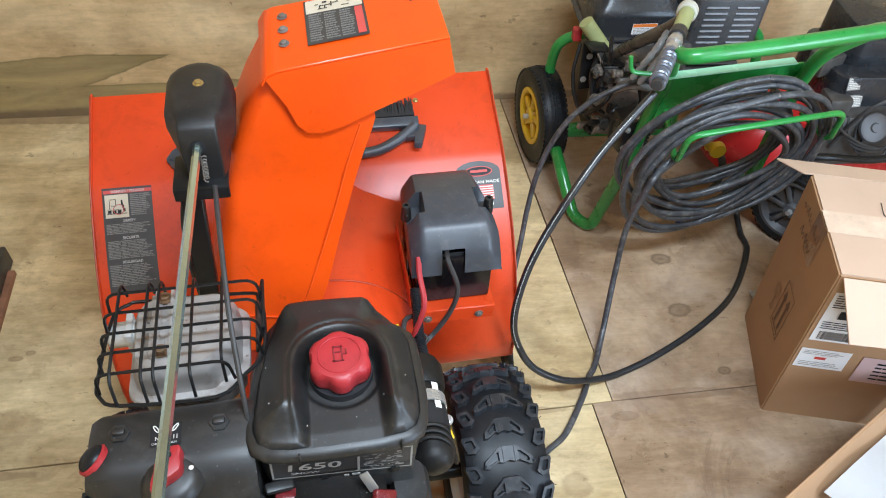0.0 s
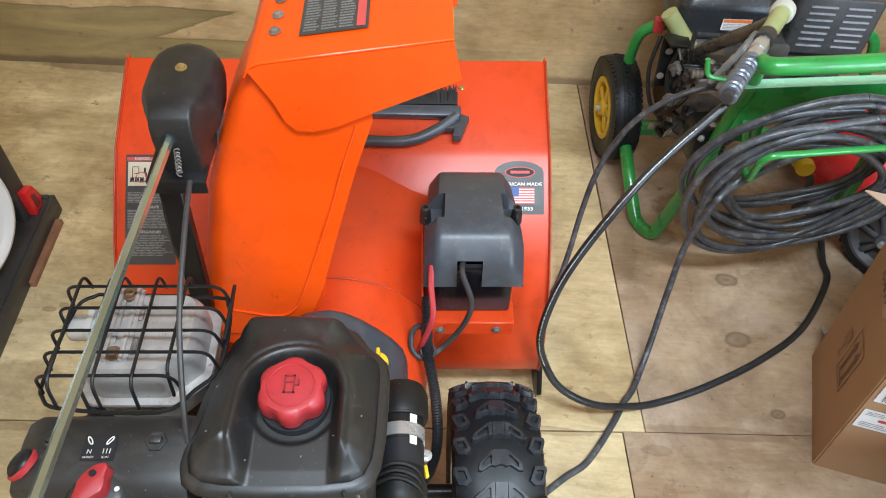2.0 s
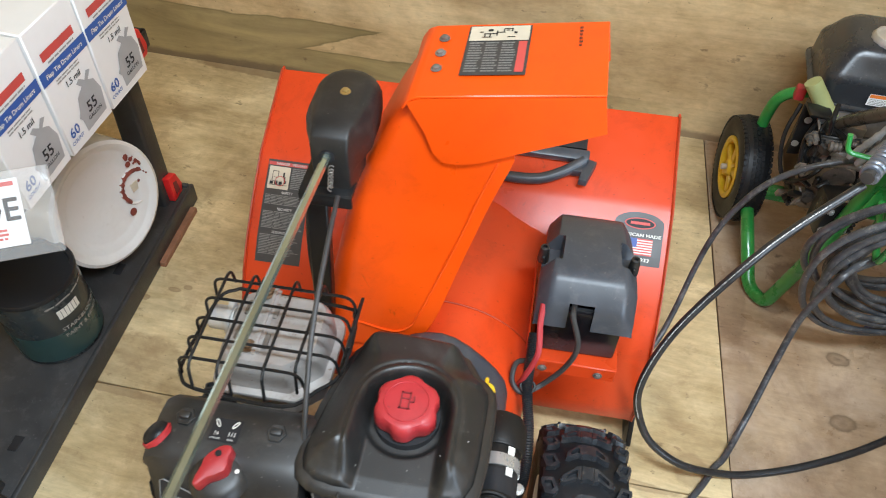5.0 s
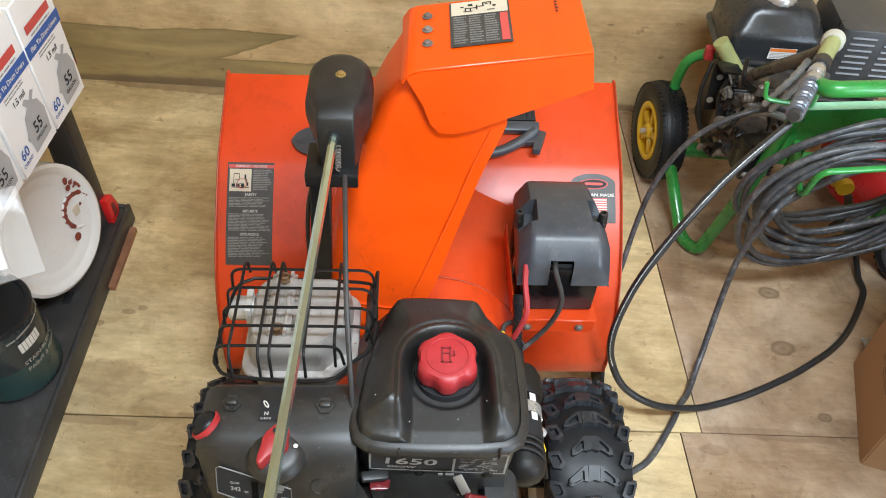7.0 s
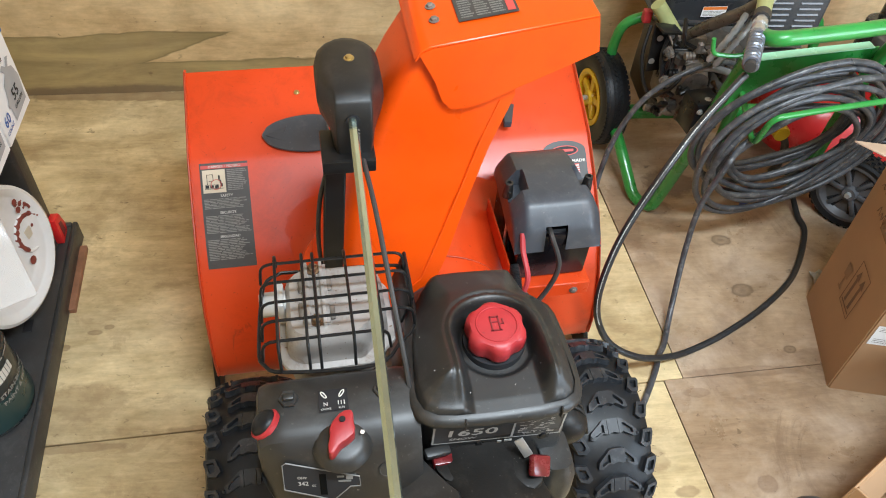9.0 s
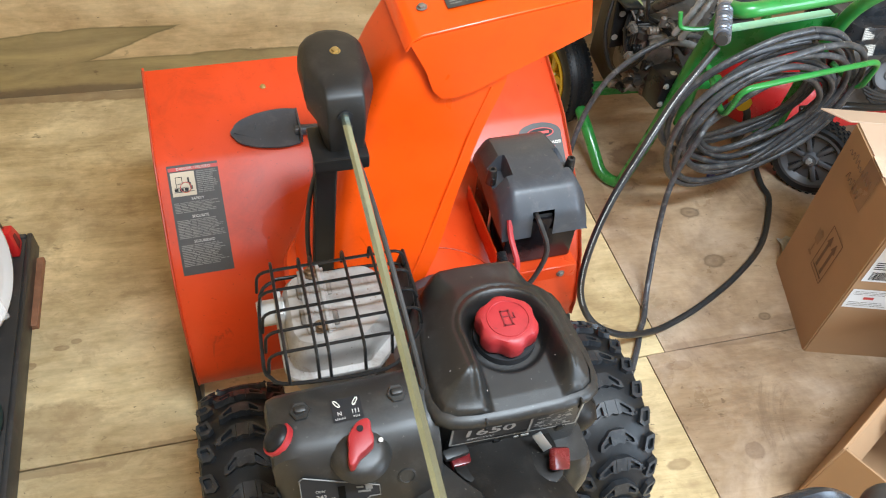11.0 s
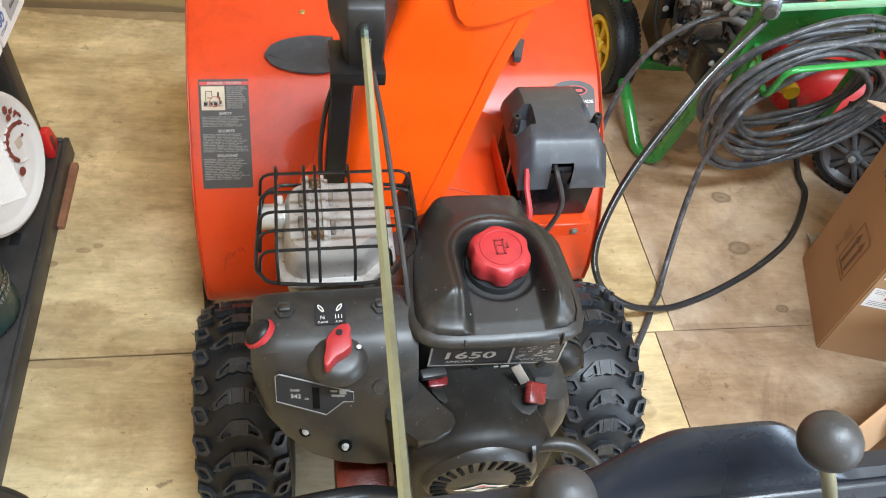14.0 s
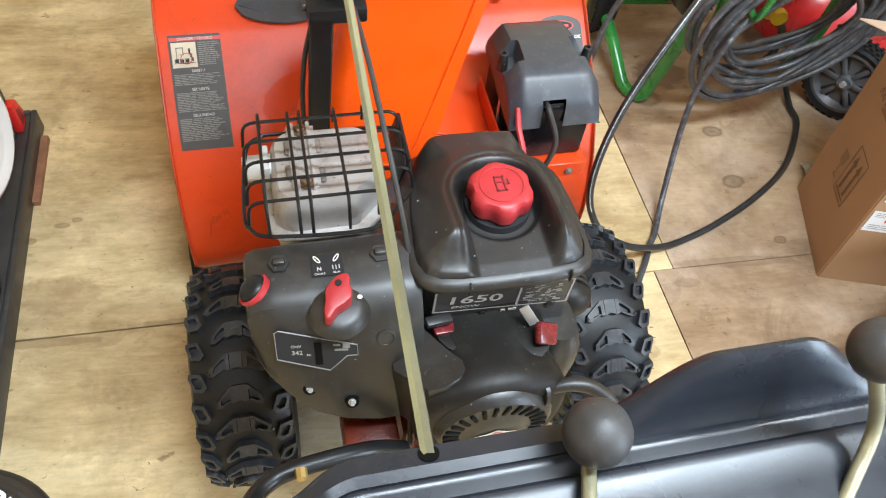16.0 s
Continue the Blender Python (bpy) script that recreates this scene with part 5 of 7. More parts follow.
    for x in (0.014, 0.022, 0.026):
        sb("panel_print", box(x, 0.5575, 0.585, 0.005, 0.001, 0.003), PRINT_GREY)
    sb("engine_block", box(0.0, 0.655, 0.44, 0.18, 0.17, 0.24, 0.015), GREASE_METAL)
    rings = []
    form = [(-0.102, 0.40), (-0.092, 0.425), (-0.072, 0.446), (-0.045, 0.470), (-0.022, 0.491), (0.0, 0.502), (0.022, 0.5055), (0.042, 0.499), (0.062, 0.484), (0.085, 0.460), (0.105, 0.434), (0.117, 0.412), (0.122, 0.388), (0.122, 0.35), (0.118, 0.30), (0.10, 0.27), (-0.08, 0.27), (-0.10, 0.31)]
    for y, g in ((0.72, 1.01), (0.80, 1.005), (0.843, 1.0), (0.851, 0.985), (0.856, 0.95), (0.858, 0.90)):
        rings.append([(0.015 + (x - 0.015) * g, y, 0.39 + (z - 0.39) * g) for x, z in form])
    sb("belt_cover", loft(rings), GREY_PLASTIC, None, "smooth charcoal plastic belt cover")
    for x, z in ((0.122, 0.335), (0.120, 0.305)):
        sb("cover_screw", moved(bolt(0, 0, 0, 0.004, 0.005), pose(x, 0.838, z, 0, 80, 0)), STEEL)
    sb("dipstick", joined(lathe([(0, 0), (0.011, 0), (0.012, 0.003), (0.011, 0.007), (0, 0.008)], (0.093, 0.729, 0.577), "z", 20), box(0.093, 0.729, 0.589, 0.005, 0.022, 0.014, 0.002)), YELLOW, None, "yellow plastic oil dipstick")
    sb("filler_tube", tube([(0.093, 0.729, 0.578), (0.091, 0.729, 0.54), (0.085, 0.730, 0.46)], 0.0085, 14), BLACK_METAL)
    starter = sb("starter_motor", lathe([(0, 0.582), (0.012, 0.583), (0.019, 0.587), (0.0235, 0.593), (0.026, 0.602), (0.026, 0.69), (0.030, 0.692), (0.030, 0.722), (0.026, 0.730), (0, 0.732)], (0.118, 0, 0.510), "y", 32), COWL, None, "black cylindrical starter motor with a metal band")
    sb("band", lathe([(0.0262, 0.664), (0.0280, 0.664), (0.0280, 0.679), (0.0262, 0.679)], (0.118, 0, 0.510), "y", 32), STEEL, starter)
    sb("end_cap", lathe([(0, 0.690), (0.029, 0.690), (0.0315, 0.696), (0.0315, 0.722), (0.027, 0.733), (0, 0.734)], (0.118, 0, 0.510), "y", 32), COWL, starter)
    sb("label", lathe([(0.0265, 0.632), (0.0267, 0.632), (0.0267, 0.660), (0.0265, 0.660)], (0.118, 0, 0.510), "y", 32), INK, starter)
    for y in (0.658, 0.684):
        sb("label_bar", moved(box(0, 0, 0, 0.009, 0.010, 0.0008), pose(0.1325, y, 0.5335, 0, 32, 0)), PRINT_WHITE, starter)
    for k in range(3):
        sb("wire", tube(smooth_path([(0.085, 0.620 - 0.007 * k, 0.528), (0.112, 0.628 - 0.008 * k, 0.541), (0.136, 0.625 - 0.009 * k, 0.530), (0.147, 0.615 - 0.008 * k, 0.49)], 5), 0.0028, 7), COWL)
    sb("wire_tag", moved(box(0, 0, 0, 0.005, 0.016, 0.006, 0.002), pose(0.147, 0.640, 0.488, 0, 20, 10)), YELLOW)
    sb("terminal_bolt", bolt(0.147, 0.660, 0.486, 0.005, 0.008), STEEL)



engine()


def chassis():
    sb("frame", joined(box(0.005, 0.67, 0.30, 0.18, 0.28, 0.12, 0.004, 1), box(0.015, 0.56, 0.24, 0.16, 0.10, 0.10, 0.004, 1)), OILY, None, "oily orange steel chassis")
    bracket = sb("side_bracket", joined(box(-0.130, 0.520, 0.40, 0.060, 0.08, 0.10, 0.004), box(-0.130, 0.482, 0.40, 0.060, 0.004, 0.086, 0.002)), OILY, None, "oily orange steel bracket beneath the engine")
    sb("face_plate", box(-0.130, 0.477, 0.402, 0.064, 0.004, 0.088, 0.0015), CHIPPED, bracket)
    sb("bracket_catch", joined(box(-0.130, 0.471, 0.415, 0.030, 0.010, 0.030, 0.002), lathe([(0, 0), (0.008, 0), (0.008, -0.006), (0, -0.006)], (-0.130, 0.466, 0.417), "y", 14)), BLACK_METAL, bracket)
    sb("paper_tag", box(-0.106, 0.4735, 0.412, 0.012, 0.002, 0.03), WHITE_PAPER, bracket)
    sb("cross_tube", tube(smooth_path([(-0.10, 0.475, 0.46), (-0.14, 0.4650, 0.50), (-0.2057, 0.4520, 0.52), (-0.237, 0.4425, 0.523), (-0.256, 0.420, 0.535), (-0.262, 0.375, 0.580), (-0.250, 0.32, 0.68), (-0.235, 0.28, 0.75)], 6), 0.0092, 14), BLACK_METAL, None, "black steel handlebar tube bent outwards")
    sb("tube_bolt", lathe([(0, 0), (0.006, 0), (0.006, -0.010), (0.003, -0.012), (0, -0.012)], (-0.208, 0.446, 0.5315), "y", 8), BRASS)
    sb("axle", tube([(-0.32, 0.744, 0.1665), (0.29, 0.744, 0.1665)], 0.012, 12), BLACK_METAL)
    for s in (-1, 1):
        tb = sb("handle_tube", tube(smooth_path([(-0.005 + s * 0.22, 0.32, 0.755), (-0.005 + s * 0.19, 0.36, 0.60), (-0.005 + s * 0.15, 0.42, 0.42), (-0.005 + s * 0.125, 0.50, 0.32)], 6), 0.0125, 12), BLACK_METAL, None, "black painted steel handlebar tube")
        sb("handle_bolt", lathe([(0, 0), (0.008, 0), (0.008, -0.016), (0, -0.018)], (-0.005 + s * 0.185, 0.352, 0.60), "y", 10), ZINC, tb)


chassis()


def _pin_mesh(at):
    bm = bmesh.new()
    bmesh.ops.create_icosphere(bm, subdivisions=1, radius=0.0030, matrix=Matrix.Translation(at))
    mesh = bpy.data.meshes.new("pin")
    bm.to_mesh(mesh)
    bm.free()
    return mesh


def tyre_mesh(radius, width, pitch):
    """A chevron-lugged tyre about the x axis: carcass and hollow lugs in one mesh."""
    w = width / 2
    bm = turned_ring([(0.075, -w * 0.75), (0.098, -w * 0.95), (radius - 0.035, -w), (radius - 0.018, -w * 0.93), (radius - 0.0105, -w * 0.72), (radius - 0.008, -w * 0.3), (radius - 0.008, w * 0.3), (radius - 0.0105, w * 0.72), (radius - 0.018, w * 0.93), (radius - 0.035, w), (0.098, w * 0.95), (0.075, w * 0.75)], (0, 0, 0), "x", 72)
    bm.verts.ensure_lookup_table()

    def place(u, s, h):
        r = radius - 0.0105 + h - 0.012 * (abs(u) / w) ** 3
        a = s / radius
        return (u, r * math.cos(a), r * math.sin(a))

    def lug(outline, s0, h, hollow):
        cu, cs = sum(u for u, _ in outline) / len(outline), sum(s for _, s in outline) / len(outline)
        def ring(g, hh):
            return [bm.verts.new(place(cu + (u - cu) * g, s0 + cs + (s - cs) * g, hh)) for u, s in outline]
        rings = [ring(1.06, -0.004), ring(0.97, h)]
        if hollow:
            rings += [ring(0.56, h), ring(0.52, h - 0.008)]
        n = len(outline)
        for a, b in zip(rings, rings[1:]):
            for i in range(n):
                bm.faces.new((a[i], a[(i + 1) % n], b[(i + 1) % n], b[i]))
        bm.faces.new(rings[-1])

    carcass, bm = bm, bmesh.new()
    n = 24
    for k in range(n):
        s0 = k * 2 * math.pi * radius / n
        half = math.pi * radius / n
        wide = k % 2
        for sg in (-1, 1):
            arm = [(sg * 0.007, 0.0115), (sg * 0.012, 0.0105), (sg * 0.0295, -0.005), (sg * 0.031, -0.0135), (sg * 0.0255, -0.014), (sg * 0.013, -0.0070), (sg * 0.007, -0.0085)]
            arm = [(u * (1.22 if wide else 1.0), -s * 1.16) for u, s in (arm[::-1] if sg > 0 else arm)]
            lug(arm, s0, 0.0125, True)
            if wide:
                bump_at = Vector(place(sg * 0.0365, s0 + 0.0125, 0.0125))
                bm.from_mesh(_pin_mesh(bump_at))
            side = [(sg * w * 0.60, 0.007), (sg * w * 0.70, 0.014), (sg * w * 0.88, 0.012), (sg * w * 0.985, -0.008), (sg * w * 0.97, -0.014), (sg * w * 0.72, -0.013)]
            lug([(u, s * 1.0) for u, s in (side if sg > 0 else side[::-1])], s0 + half, 0.0125, True)
        block = [(-0.0085, -0.0133), (0.0085, -0.0133), (0.0085, 0.0098), (0.0, 0.0068), (-0.0085, 0.0098)]
        lug(block, s0, 0.0128, False)
    return carcass, bm


def drive_wheels():
    for x in (-0.283, 0.2505):
        spin = Matrix.Translation((x, 0.744, 0.1665)) @ Matrix.Rotation(radians(7), 4, "X")
        rim = sb("wheel", lathe([(0.0, -0.02), (0.05, -0.02), (0.058, -0.05), (0.078, -0.055), (0.082, -0.060), (0.082, 0.060), (0.078, 0.055), (0.058, 0.05), (0.06, 0.02), (0.0, 0.02)], (x, 0.744, 0.1665), "x", 40), PRINT_WHITE, None, "pale painted wheel with a chevron tyre")
        carcass, lugs = tyre_mesh(0.1665, 0.132, 0.050)
        sb("tyre", moved(carcass, spin), RUBBER, rim, "black rubber tyre with chevron lugs")
        sb("tread", moved(lugs, spin), LUG_RUBBER, rim)
        rnd = random.Random(3)
        hairs = []
        for _ in range(26):
            a, u = rnd.uniform(0.2, 2.8), rnd.choice((-1, 1)) * rnd.uniform(0.05, 0.067)
            base = Vector((x + u, 0.744 + 0.154 * math.cos(a), 0.1665 + 0.154 * math.sin(a)))
            tip = base + Vector((0.003 * (1 if u > 0 else -1), 0.005 * math.cos(a), 0.005 * math.sin(a)))
            hairs.append(tube([base, tip], [0.0006, 0.0003], 4))
        tagged(sb("moulding_hairs", joined(*hairs), RUBBER, rim), kind="stuff")


drive_wheels()


def dash():
    """Moulded control panel with a raised lamp hump, two levers."""
    def lifted(bm):
        return moved(bm, Matrix.Translation((-0.193, 0.185, 1.25)) @ Matrix.Scale(0.895, 4) @ Matrix.Translation((0.193, -0.185, -1.25)))
    rings = []
    for k in range(121):
        x = -0.215 + 0.56 * k / 120
        h = ease(-0.012, 0.085, x) * (1 - ease(0.142, 0.237, x))
        end = 0.018 * (1 - ease(-0.215, -0.185, x))
        tip = 0.014 * (1 - ease(-0.215, -0.165, x))
        f = 0.362 - tip + 0.013 * h
        z = 0.772 - end
        a, b = 0.3375 - tip, 0.3215 - tip
        rings.append([(x, f - 0.03, z - 0.055), (x, f + 0.002, z - 0.034), (x, f + 0.003, z - 0.012 + 0.03 * h), (x, f + 0.001, z - 0.0065 + 0.051 * h), (x, f - 0.003, z - 0.0045 + 0.0575 * h), (x, f - 0.007, z - 0.0030 + 0.0580 * h), (x, f - 0.010, z - 0.0018 + 0.054 * h), (x, f - 0.0135 - 0.002 * h, z - 0.0005 + 0.040 * h), (x, f - 0.018 - 0.004 * h, z - 0.002 + 0.020 * h), (x, f - 0.021 - 0.007 * h, z - 0.003 + 0.006 * h), (x, a + 0.0035, z - 0.0035 + 0.001 * h), (x, a + 0.001, z - 0.0005), (x, a - 0.002, z), (x, a - 0.005, z - 0.0015), (x, b + 0.004, z - 0.0040), (x, b + 0.001, z - 0.0005), (x, b - 0.002, z), (x, b - 0.006, z - 0.001), (x, 0.292 - tip, z - 0.003), (x, 0.17, z + 0.004), (x, 0.16, z - 0.006), (x, 0.17, z - 0.05)])
    panel = sb("control_panel", lifted(loft(rings)), DASH, None, "glossy dark grey moulded control panel")
    sb("rod_eye", moved(lathe([(0, 0), (0.0066, 0), (0.0066, 0.0006), (0, 0.0006)], (0, 0, 0), "z", 20), pose(-0.1250, 0.3385, 0.8190, -22)), VOID, panel)
    for (x, y, z), bend, foot, size in (((-0.032, 0.322, 0.852), (-0.046, 0.280, 0.834), (-0.048, 0.268, 0.818), 0.0205), ((0.1005, 0.3122, 0.9306), (0.140, 0.298, 0.846), (0.117, 0.266, 0.818), 0.0172)):
        lever = sb("lever", tube(smooth_path([(x, y, z - 0.012), (x - 0.002 if x < 0 else x + 0.008, y - 0.008 if x < 0 else y - 0.002, z - 0.022), bend, foot], 6), 0.0045, 10), LEVER_STEEL, None, "bent plated steel lever")
        sb("knob", lathe([(0.0, -size)] + [(size * math.cos(radians(a)), size * math.sin(radians(a))) for a in range(-75, 90, 15)] + [(0.0, size)], (x, y, z), "z", 32), KNOB, lever, "round charcoal plastic knob")


LEVER_STEEL = surface("olive_plated_steel", (0.33, 0.31, 0.20), 0.40, 0.5, vary=0.25, scale=40, relief=0.1, dust=0.3, dust_color=(0.16, 0.13, 0.08))
KNOB = surface("knob_plastic", (0.032, 0.031, 0.031), 0.50, vary=0.2, scale=30, grain=700, relief=0.12, dust=0.25, dust_color=(0.12, 0.108, 0.10))
DASH = surface("dash_plastic", (0.014, 0.017, 0.0235), 0.30, vary=0.25, scale=9, relief=0.05, spec=0.40, dust=0.10, dust_color=(0.11, 0.10, 0.095))
dash()

# ---- snow brush on the housing ----
def snow_brush():
    brush = thing("snow_brush", pose(-0.288, 1.003, 0, 0, 0, 5.4) @ pose(0, 0, 0), "black plastic snow brush and ice scraper lying on the orange housing", "snow brush")

    def br(name, bm, material, parent=None, label=""):
        return part(name, moved(bm, Matrix.Translation((0, -1.003, 0))), material, parent or brush, label)

    def lie(y):
        return 0.503 - (1.378 - y) * 0.415
    path = [(-0.13, 1.238, lie(1.238) + 0.010), (-0.05, 1.232, lie(1.232) + 0.012), (0.05, 1.228, lie(1.228) + 0.012), (0.12, 1.229, lie(1.229) + 0.012), (0.165, 1.245, lie(1.245) + 0.014), (0.20, 1.268, lie(1.268) + 0.016)]
    pts = smooth_path(path, 6)
    br("handle", tube(pts, 0.0095, 10), GREY_PLASTIC)
    br("spur", prism([(0.178, 1.262), (0.196, 1.282), (0.222, 1.272), (0.206, 1.222), (0.192, 1.224), (0.196, 1.244), (0.170, 1.244)], lie(1.25) + 0.006, lie(1.25) + 0.020, "z", 0.002), GREY_PLASTIC)
    tilt = math.degrees(math.atan(0.415))
    br("brush_bar", moved(box(0, 0, 0, 0.225, 0.020, 0.018, 0.003), pose(0.095, 1.278, lie(1.278) + 0.012, tilt, 0, -1)), GREY_PLASTIC)
    bristles = []
    rnd = random.Random(7)
    for k in range(90):
        for r in range(3):
            x = -0.012 + 0.2125 * k / 89
            y, z = 1.286, lie(1.286) + 0.006 + 0.006 * r
            tip = Vector((x + rnd.uniform(-0.003, 0.003), 1.319 + rnd.uniform(-0.004, 0.003), lie(1.319) + 0.004 + 0.006 * r + rnd.uniform(-0.001, 0.001)))
            bristles.append(tube([(x, y, z), tip], [0.0019, 0.0013], 4))
    tagged(br("bristles", joined(*bristles), BRISTLE), kind="stuff")
    blade = []
    for k in range(13):
        t = k / 12
        w = 0.033 * math.sqrt(max(0.004, 1 - (max(0.0, t - 0.15) / 0.85) ** 2.2)) * (0.90 + 0.10 * min(1, t / 0.2))
        h = 0.009 * (1 - 0.6 * t)
        x, mid = -0.124 - 0.112 * t, 1.247
        blade.append([(x, mid - w, lie(mid - w) + 0.006), (x, mid, lie(mid) + 0.003), (x, mid + w, lie(mid + w) + 0.006), (x, mid + w, lie(mid + w) + 0.009), (x, mid, lie(mid) + 0.003 + h), (x, mid - w, lie(mid - w) + 0.009)])
    scraper = br("scraper_blade", loft(blade), GREY_PLASTIC)
    br("blade_rib", box(-0.122, 1.247, lie(1.247) + 0.010, 0.004, 0.070, 0.018, 0.001), GREY_PLASTIC, scraper)
    tilted = [(-0.230, 1.247), (-0.192, 1.262), (-0.197, 1.247), (-0.192, 1.232)]
    br("blade_fold", loft([[(x, y, lie(y) + 0.006) for x, y in tilted], [(x, y, lie(y) + (0.013 if k == 2 else 0.009)) for k, (x, y) in enumerate(tilted)]]), GREY_PLASTIC, scraper)


BRISTLE = surface("dark_bristles", (0.012, 0.011, 0.012), 0.6, vary=0.3, relief=0.1)
snow_brush()

# ---- pressure washer ----
washer = thing("pressure_washer", pose(0.5, 1.55, 0), "green-framed pressure washer with black engine, yellow-hubbed wheel and coiled hose", "pressure washer")


def pw(name, bm, material, parent=None, label="", smooth=True):
    return part(name, moved(bm, Matrix.Translation((-0.5, -1.55, 0))), material, parent or washer, label, smooth)


PALE_GREEN = surface("pale_green_grip", (0.37, 0.41, 0.18), 0.45, vary=0.15, relief=0.1, dust=0.2)
DARK_METAL = surface("dark_engine_metal", (0.085, 0.08, 0.075), 0.48, 0.3, vary=0.4, scale=30, relief=0.3, dust=0.35, dust_color=(0.14, 0.11, 0.08))
ORANGE_PRINT = surface("print_orange", (0.75, 0.20, 0.03), 0.5, vary=0.05, relief=0.02)
BLUE_PLASTIC = surface("blue_plastic", (0.02, 0.04, 0.20), 0.4, vary=0.1, relief=0.05)


def washer_frame():
    r = 0.0145
    main = [(0.262, 1.735, 0.125), (0.272, 1.60, 0.100), (0.300, 1.49, 0.016), (0.335, 1.452, 0.016), (0.365, 1.435, 0.20), (0.380, 1.425, 0.34), (0.388, 1.395, 0.50), (0.362, 1.345, 0.585), (0.352, 1.288, 0.610), (0.50, 1.300, 0.620), (0.728, 1.322, 0.640), (0.735, 1.350, 0.625), (0.664, 1.375, 0.560), (0.672, 1.415, 0.44), (0.690, 1.45, 0.20), (0.715, 1.49, 0.016), (0.76, 1.60, 0.10), (0.80, 1.735, 0.125)]
    pw("frame_tube", tube(filleted(main, 0.05, 6), r, 14), GREEN, None, "bent green painted steel tube frame")
    pw("rear_hoop", tube(filleted([(0.262, 1.76, 0.13), (0.256, 1.775, 0.27), (0.266, 1.77, 0.338), (0.325, 1.765, 0.362), (0.60, 1.775, 0.365), (0.78, 1.79, 0.36), (0.80, 1.76, 0.13)], 0.06, 6), 0.0125, 12), GREEN)
    pw("axle_bar", box(0.53, 1.690, 0.128, 0.52, 0.028, 0.028, 0.004), GREEN)
    pw("strut", tube([(0.505, 1.56, 0.108), (0.495, 1.54, 0.30)], 0.013, 12), GREEN)
    panel = prism([(0.376, 0.375), (0.395, 0.492), (0.668, 0.510), (0.674, 0.452), (0.47, 0.438), (0.42, 0.40)], 1.398, 1.402, "y", 0.0012, 1)
    pw("front_panel", moved(panel, Matrix.Translation((0, 1.40, 0)) @ Matrix.Rotation(radians(5), 4, "Z") @ Matrix.Translation((0, -1.44, 0))), GREEN, None, "green sheet steel panel")
    lip = moved(box(0.5315, 1.402, 0.502, 0.276, 0.022, 0.003, 0.001, 1), Matrix.Translation((0.53, 1.40, 0)) @ Matrix.Rotation(radians(5), 4, "Z") @ Matrix.Rotation(radians(-3.6), 4, "Y") @ Matrix.Translation((-0.53, -1.412, 0)) @ Matrix.Translation((0, 0, 0.016)))
    # lip coloured pale to draw the bright reflection along the green panel's edge
    pw("panel_lip", lip, LIP_GLINT)
    pw("hose_hook", tube(filleted([(0.40, 1.385, 0.42), (0.392, 1.262, 0.385), (0.384, 1.232, 0.480), (0.55, 1.262, 0.483), (0.715, 1.298, 0.478), (0.738, 1.332, 0.375), (0.70, 1.40, 0.40)], 0.03, 6), 0.0062, 10), GREEN, None, "bent green rod hose hook")
    pw("wand_hook", tube(filleted([(0.296, 1.383, 0.550), (0.303, 1.380, 0.517), (0.345, 1.380, 0.512), (0.386, 1.385, 0.515)], 0.012, 4), 0.0045, 8), GREEN)


LIP_GLINT = surface("green_edge_glint", (0.30, 0.62, 0.42), 0.25, vary=0.05, relief=0.03)
washer_frame()


def washer_wheel():
    x, y, z = 0.2475, 1.757, 0.1255
    toe = Matrix.Translation((x, y, z)) @ Matrix.Rotation(radians(8), 4, "Z") @ Matrix.Translation((-x, -y, -z))

    def wp(name, bm, material, parent=None, label=""):
        return pw(name, moved(bm, toe), material, parent, label)
    rim = wp("wheel", lathe([(0.0, -0.012), (0.058, -0.012), (0.060, -0.030), (0.066, -0.033), (0.074, -0.031), (0.074, 0.030), (0.060, 0.028), (0.0, 0.02)], (x, y, z), "x", 40), YELLOW, None, "yellow hub wheel with a knobbly black tyre")
    wp("hub", lathe([(0, -0.034), (0.016, -0.034), (0.021, -0.028), (0.022, -0.011), (0, -0.011)], (x, y, z), "x", 24), YELLOW, rim)
    bm = turned_ring([(0.072, -0.026), (0.082, -0.032), (0.105, -0.034), (0.117, -0.030), (0.1235, -0.020), (0.1235, 0.020), (0.117, 0.030), (0.105, 0.034), (0.082, 0.032), (0.072, 0.026)], (x, y, z), "x", 56)
    blocks = [bm]
    for k in range(58):
        for j, u in enumerate((-0.028, -0.0187, -0.0093, 0.0, 0.0093, 0.0187, 0.028)):
            a = 2 * math.pi * (k + 0.5 * (j % 2)) / 58
            blocks.append(box(0, 0, 0, 0.0066, 0.0092, 0.0045, 0, m=Matrix.Translation((x, y, z)) @ Matrix.Rotation(a, 4, "X") @ Matrix.Translation((u, 0, 0.1235 - 0.004 * abs(u) / 0.026))))
    wp("tyre", joined(*blocks), RUBBER, rim)
    for k in range(5):
        a = 2 * math.pi * k / 5
        wp("spoke", box(0, 0, 0, 0.014, 0.020, 0.040, 0.004, m=Matrix.Translation((x - 0.021, y, z)) @ Matrix.Rotation(a, 4, "X") @ Matrix.Translation((0, 0, 0.038))), YELLOW, rim)
    wp("axle_nut", lathe([(0, -0.046), (0.006, -0.046), (0.007, -0.044), (0.007, -0.032), (0, -0.032)], (x, y, z), "x", 8), STEEL, rim)


washer_wheel()


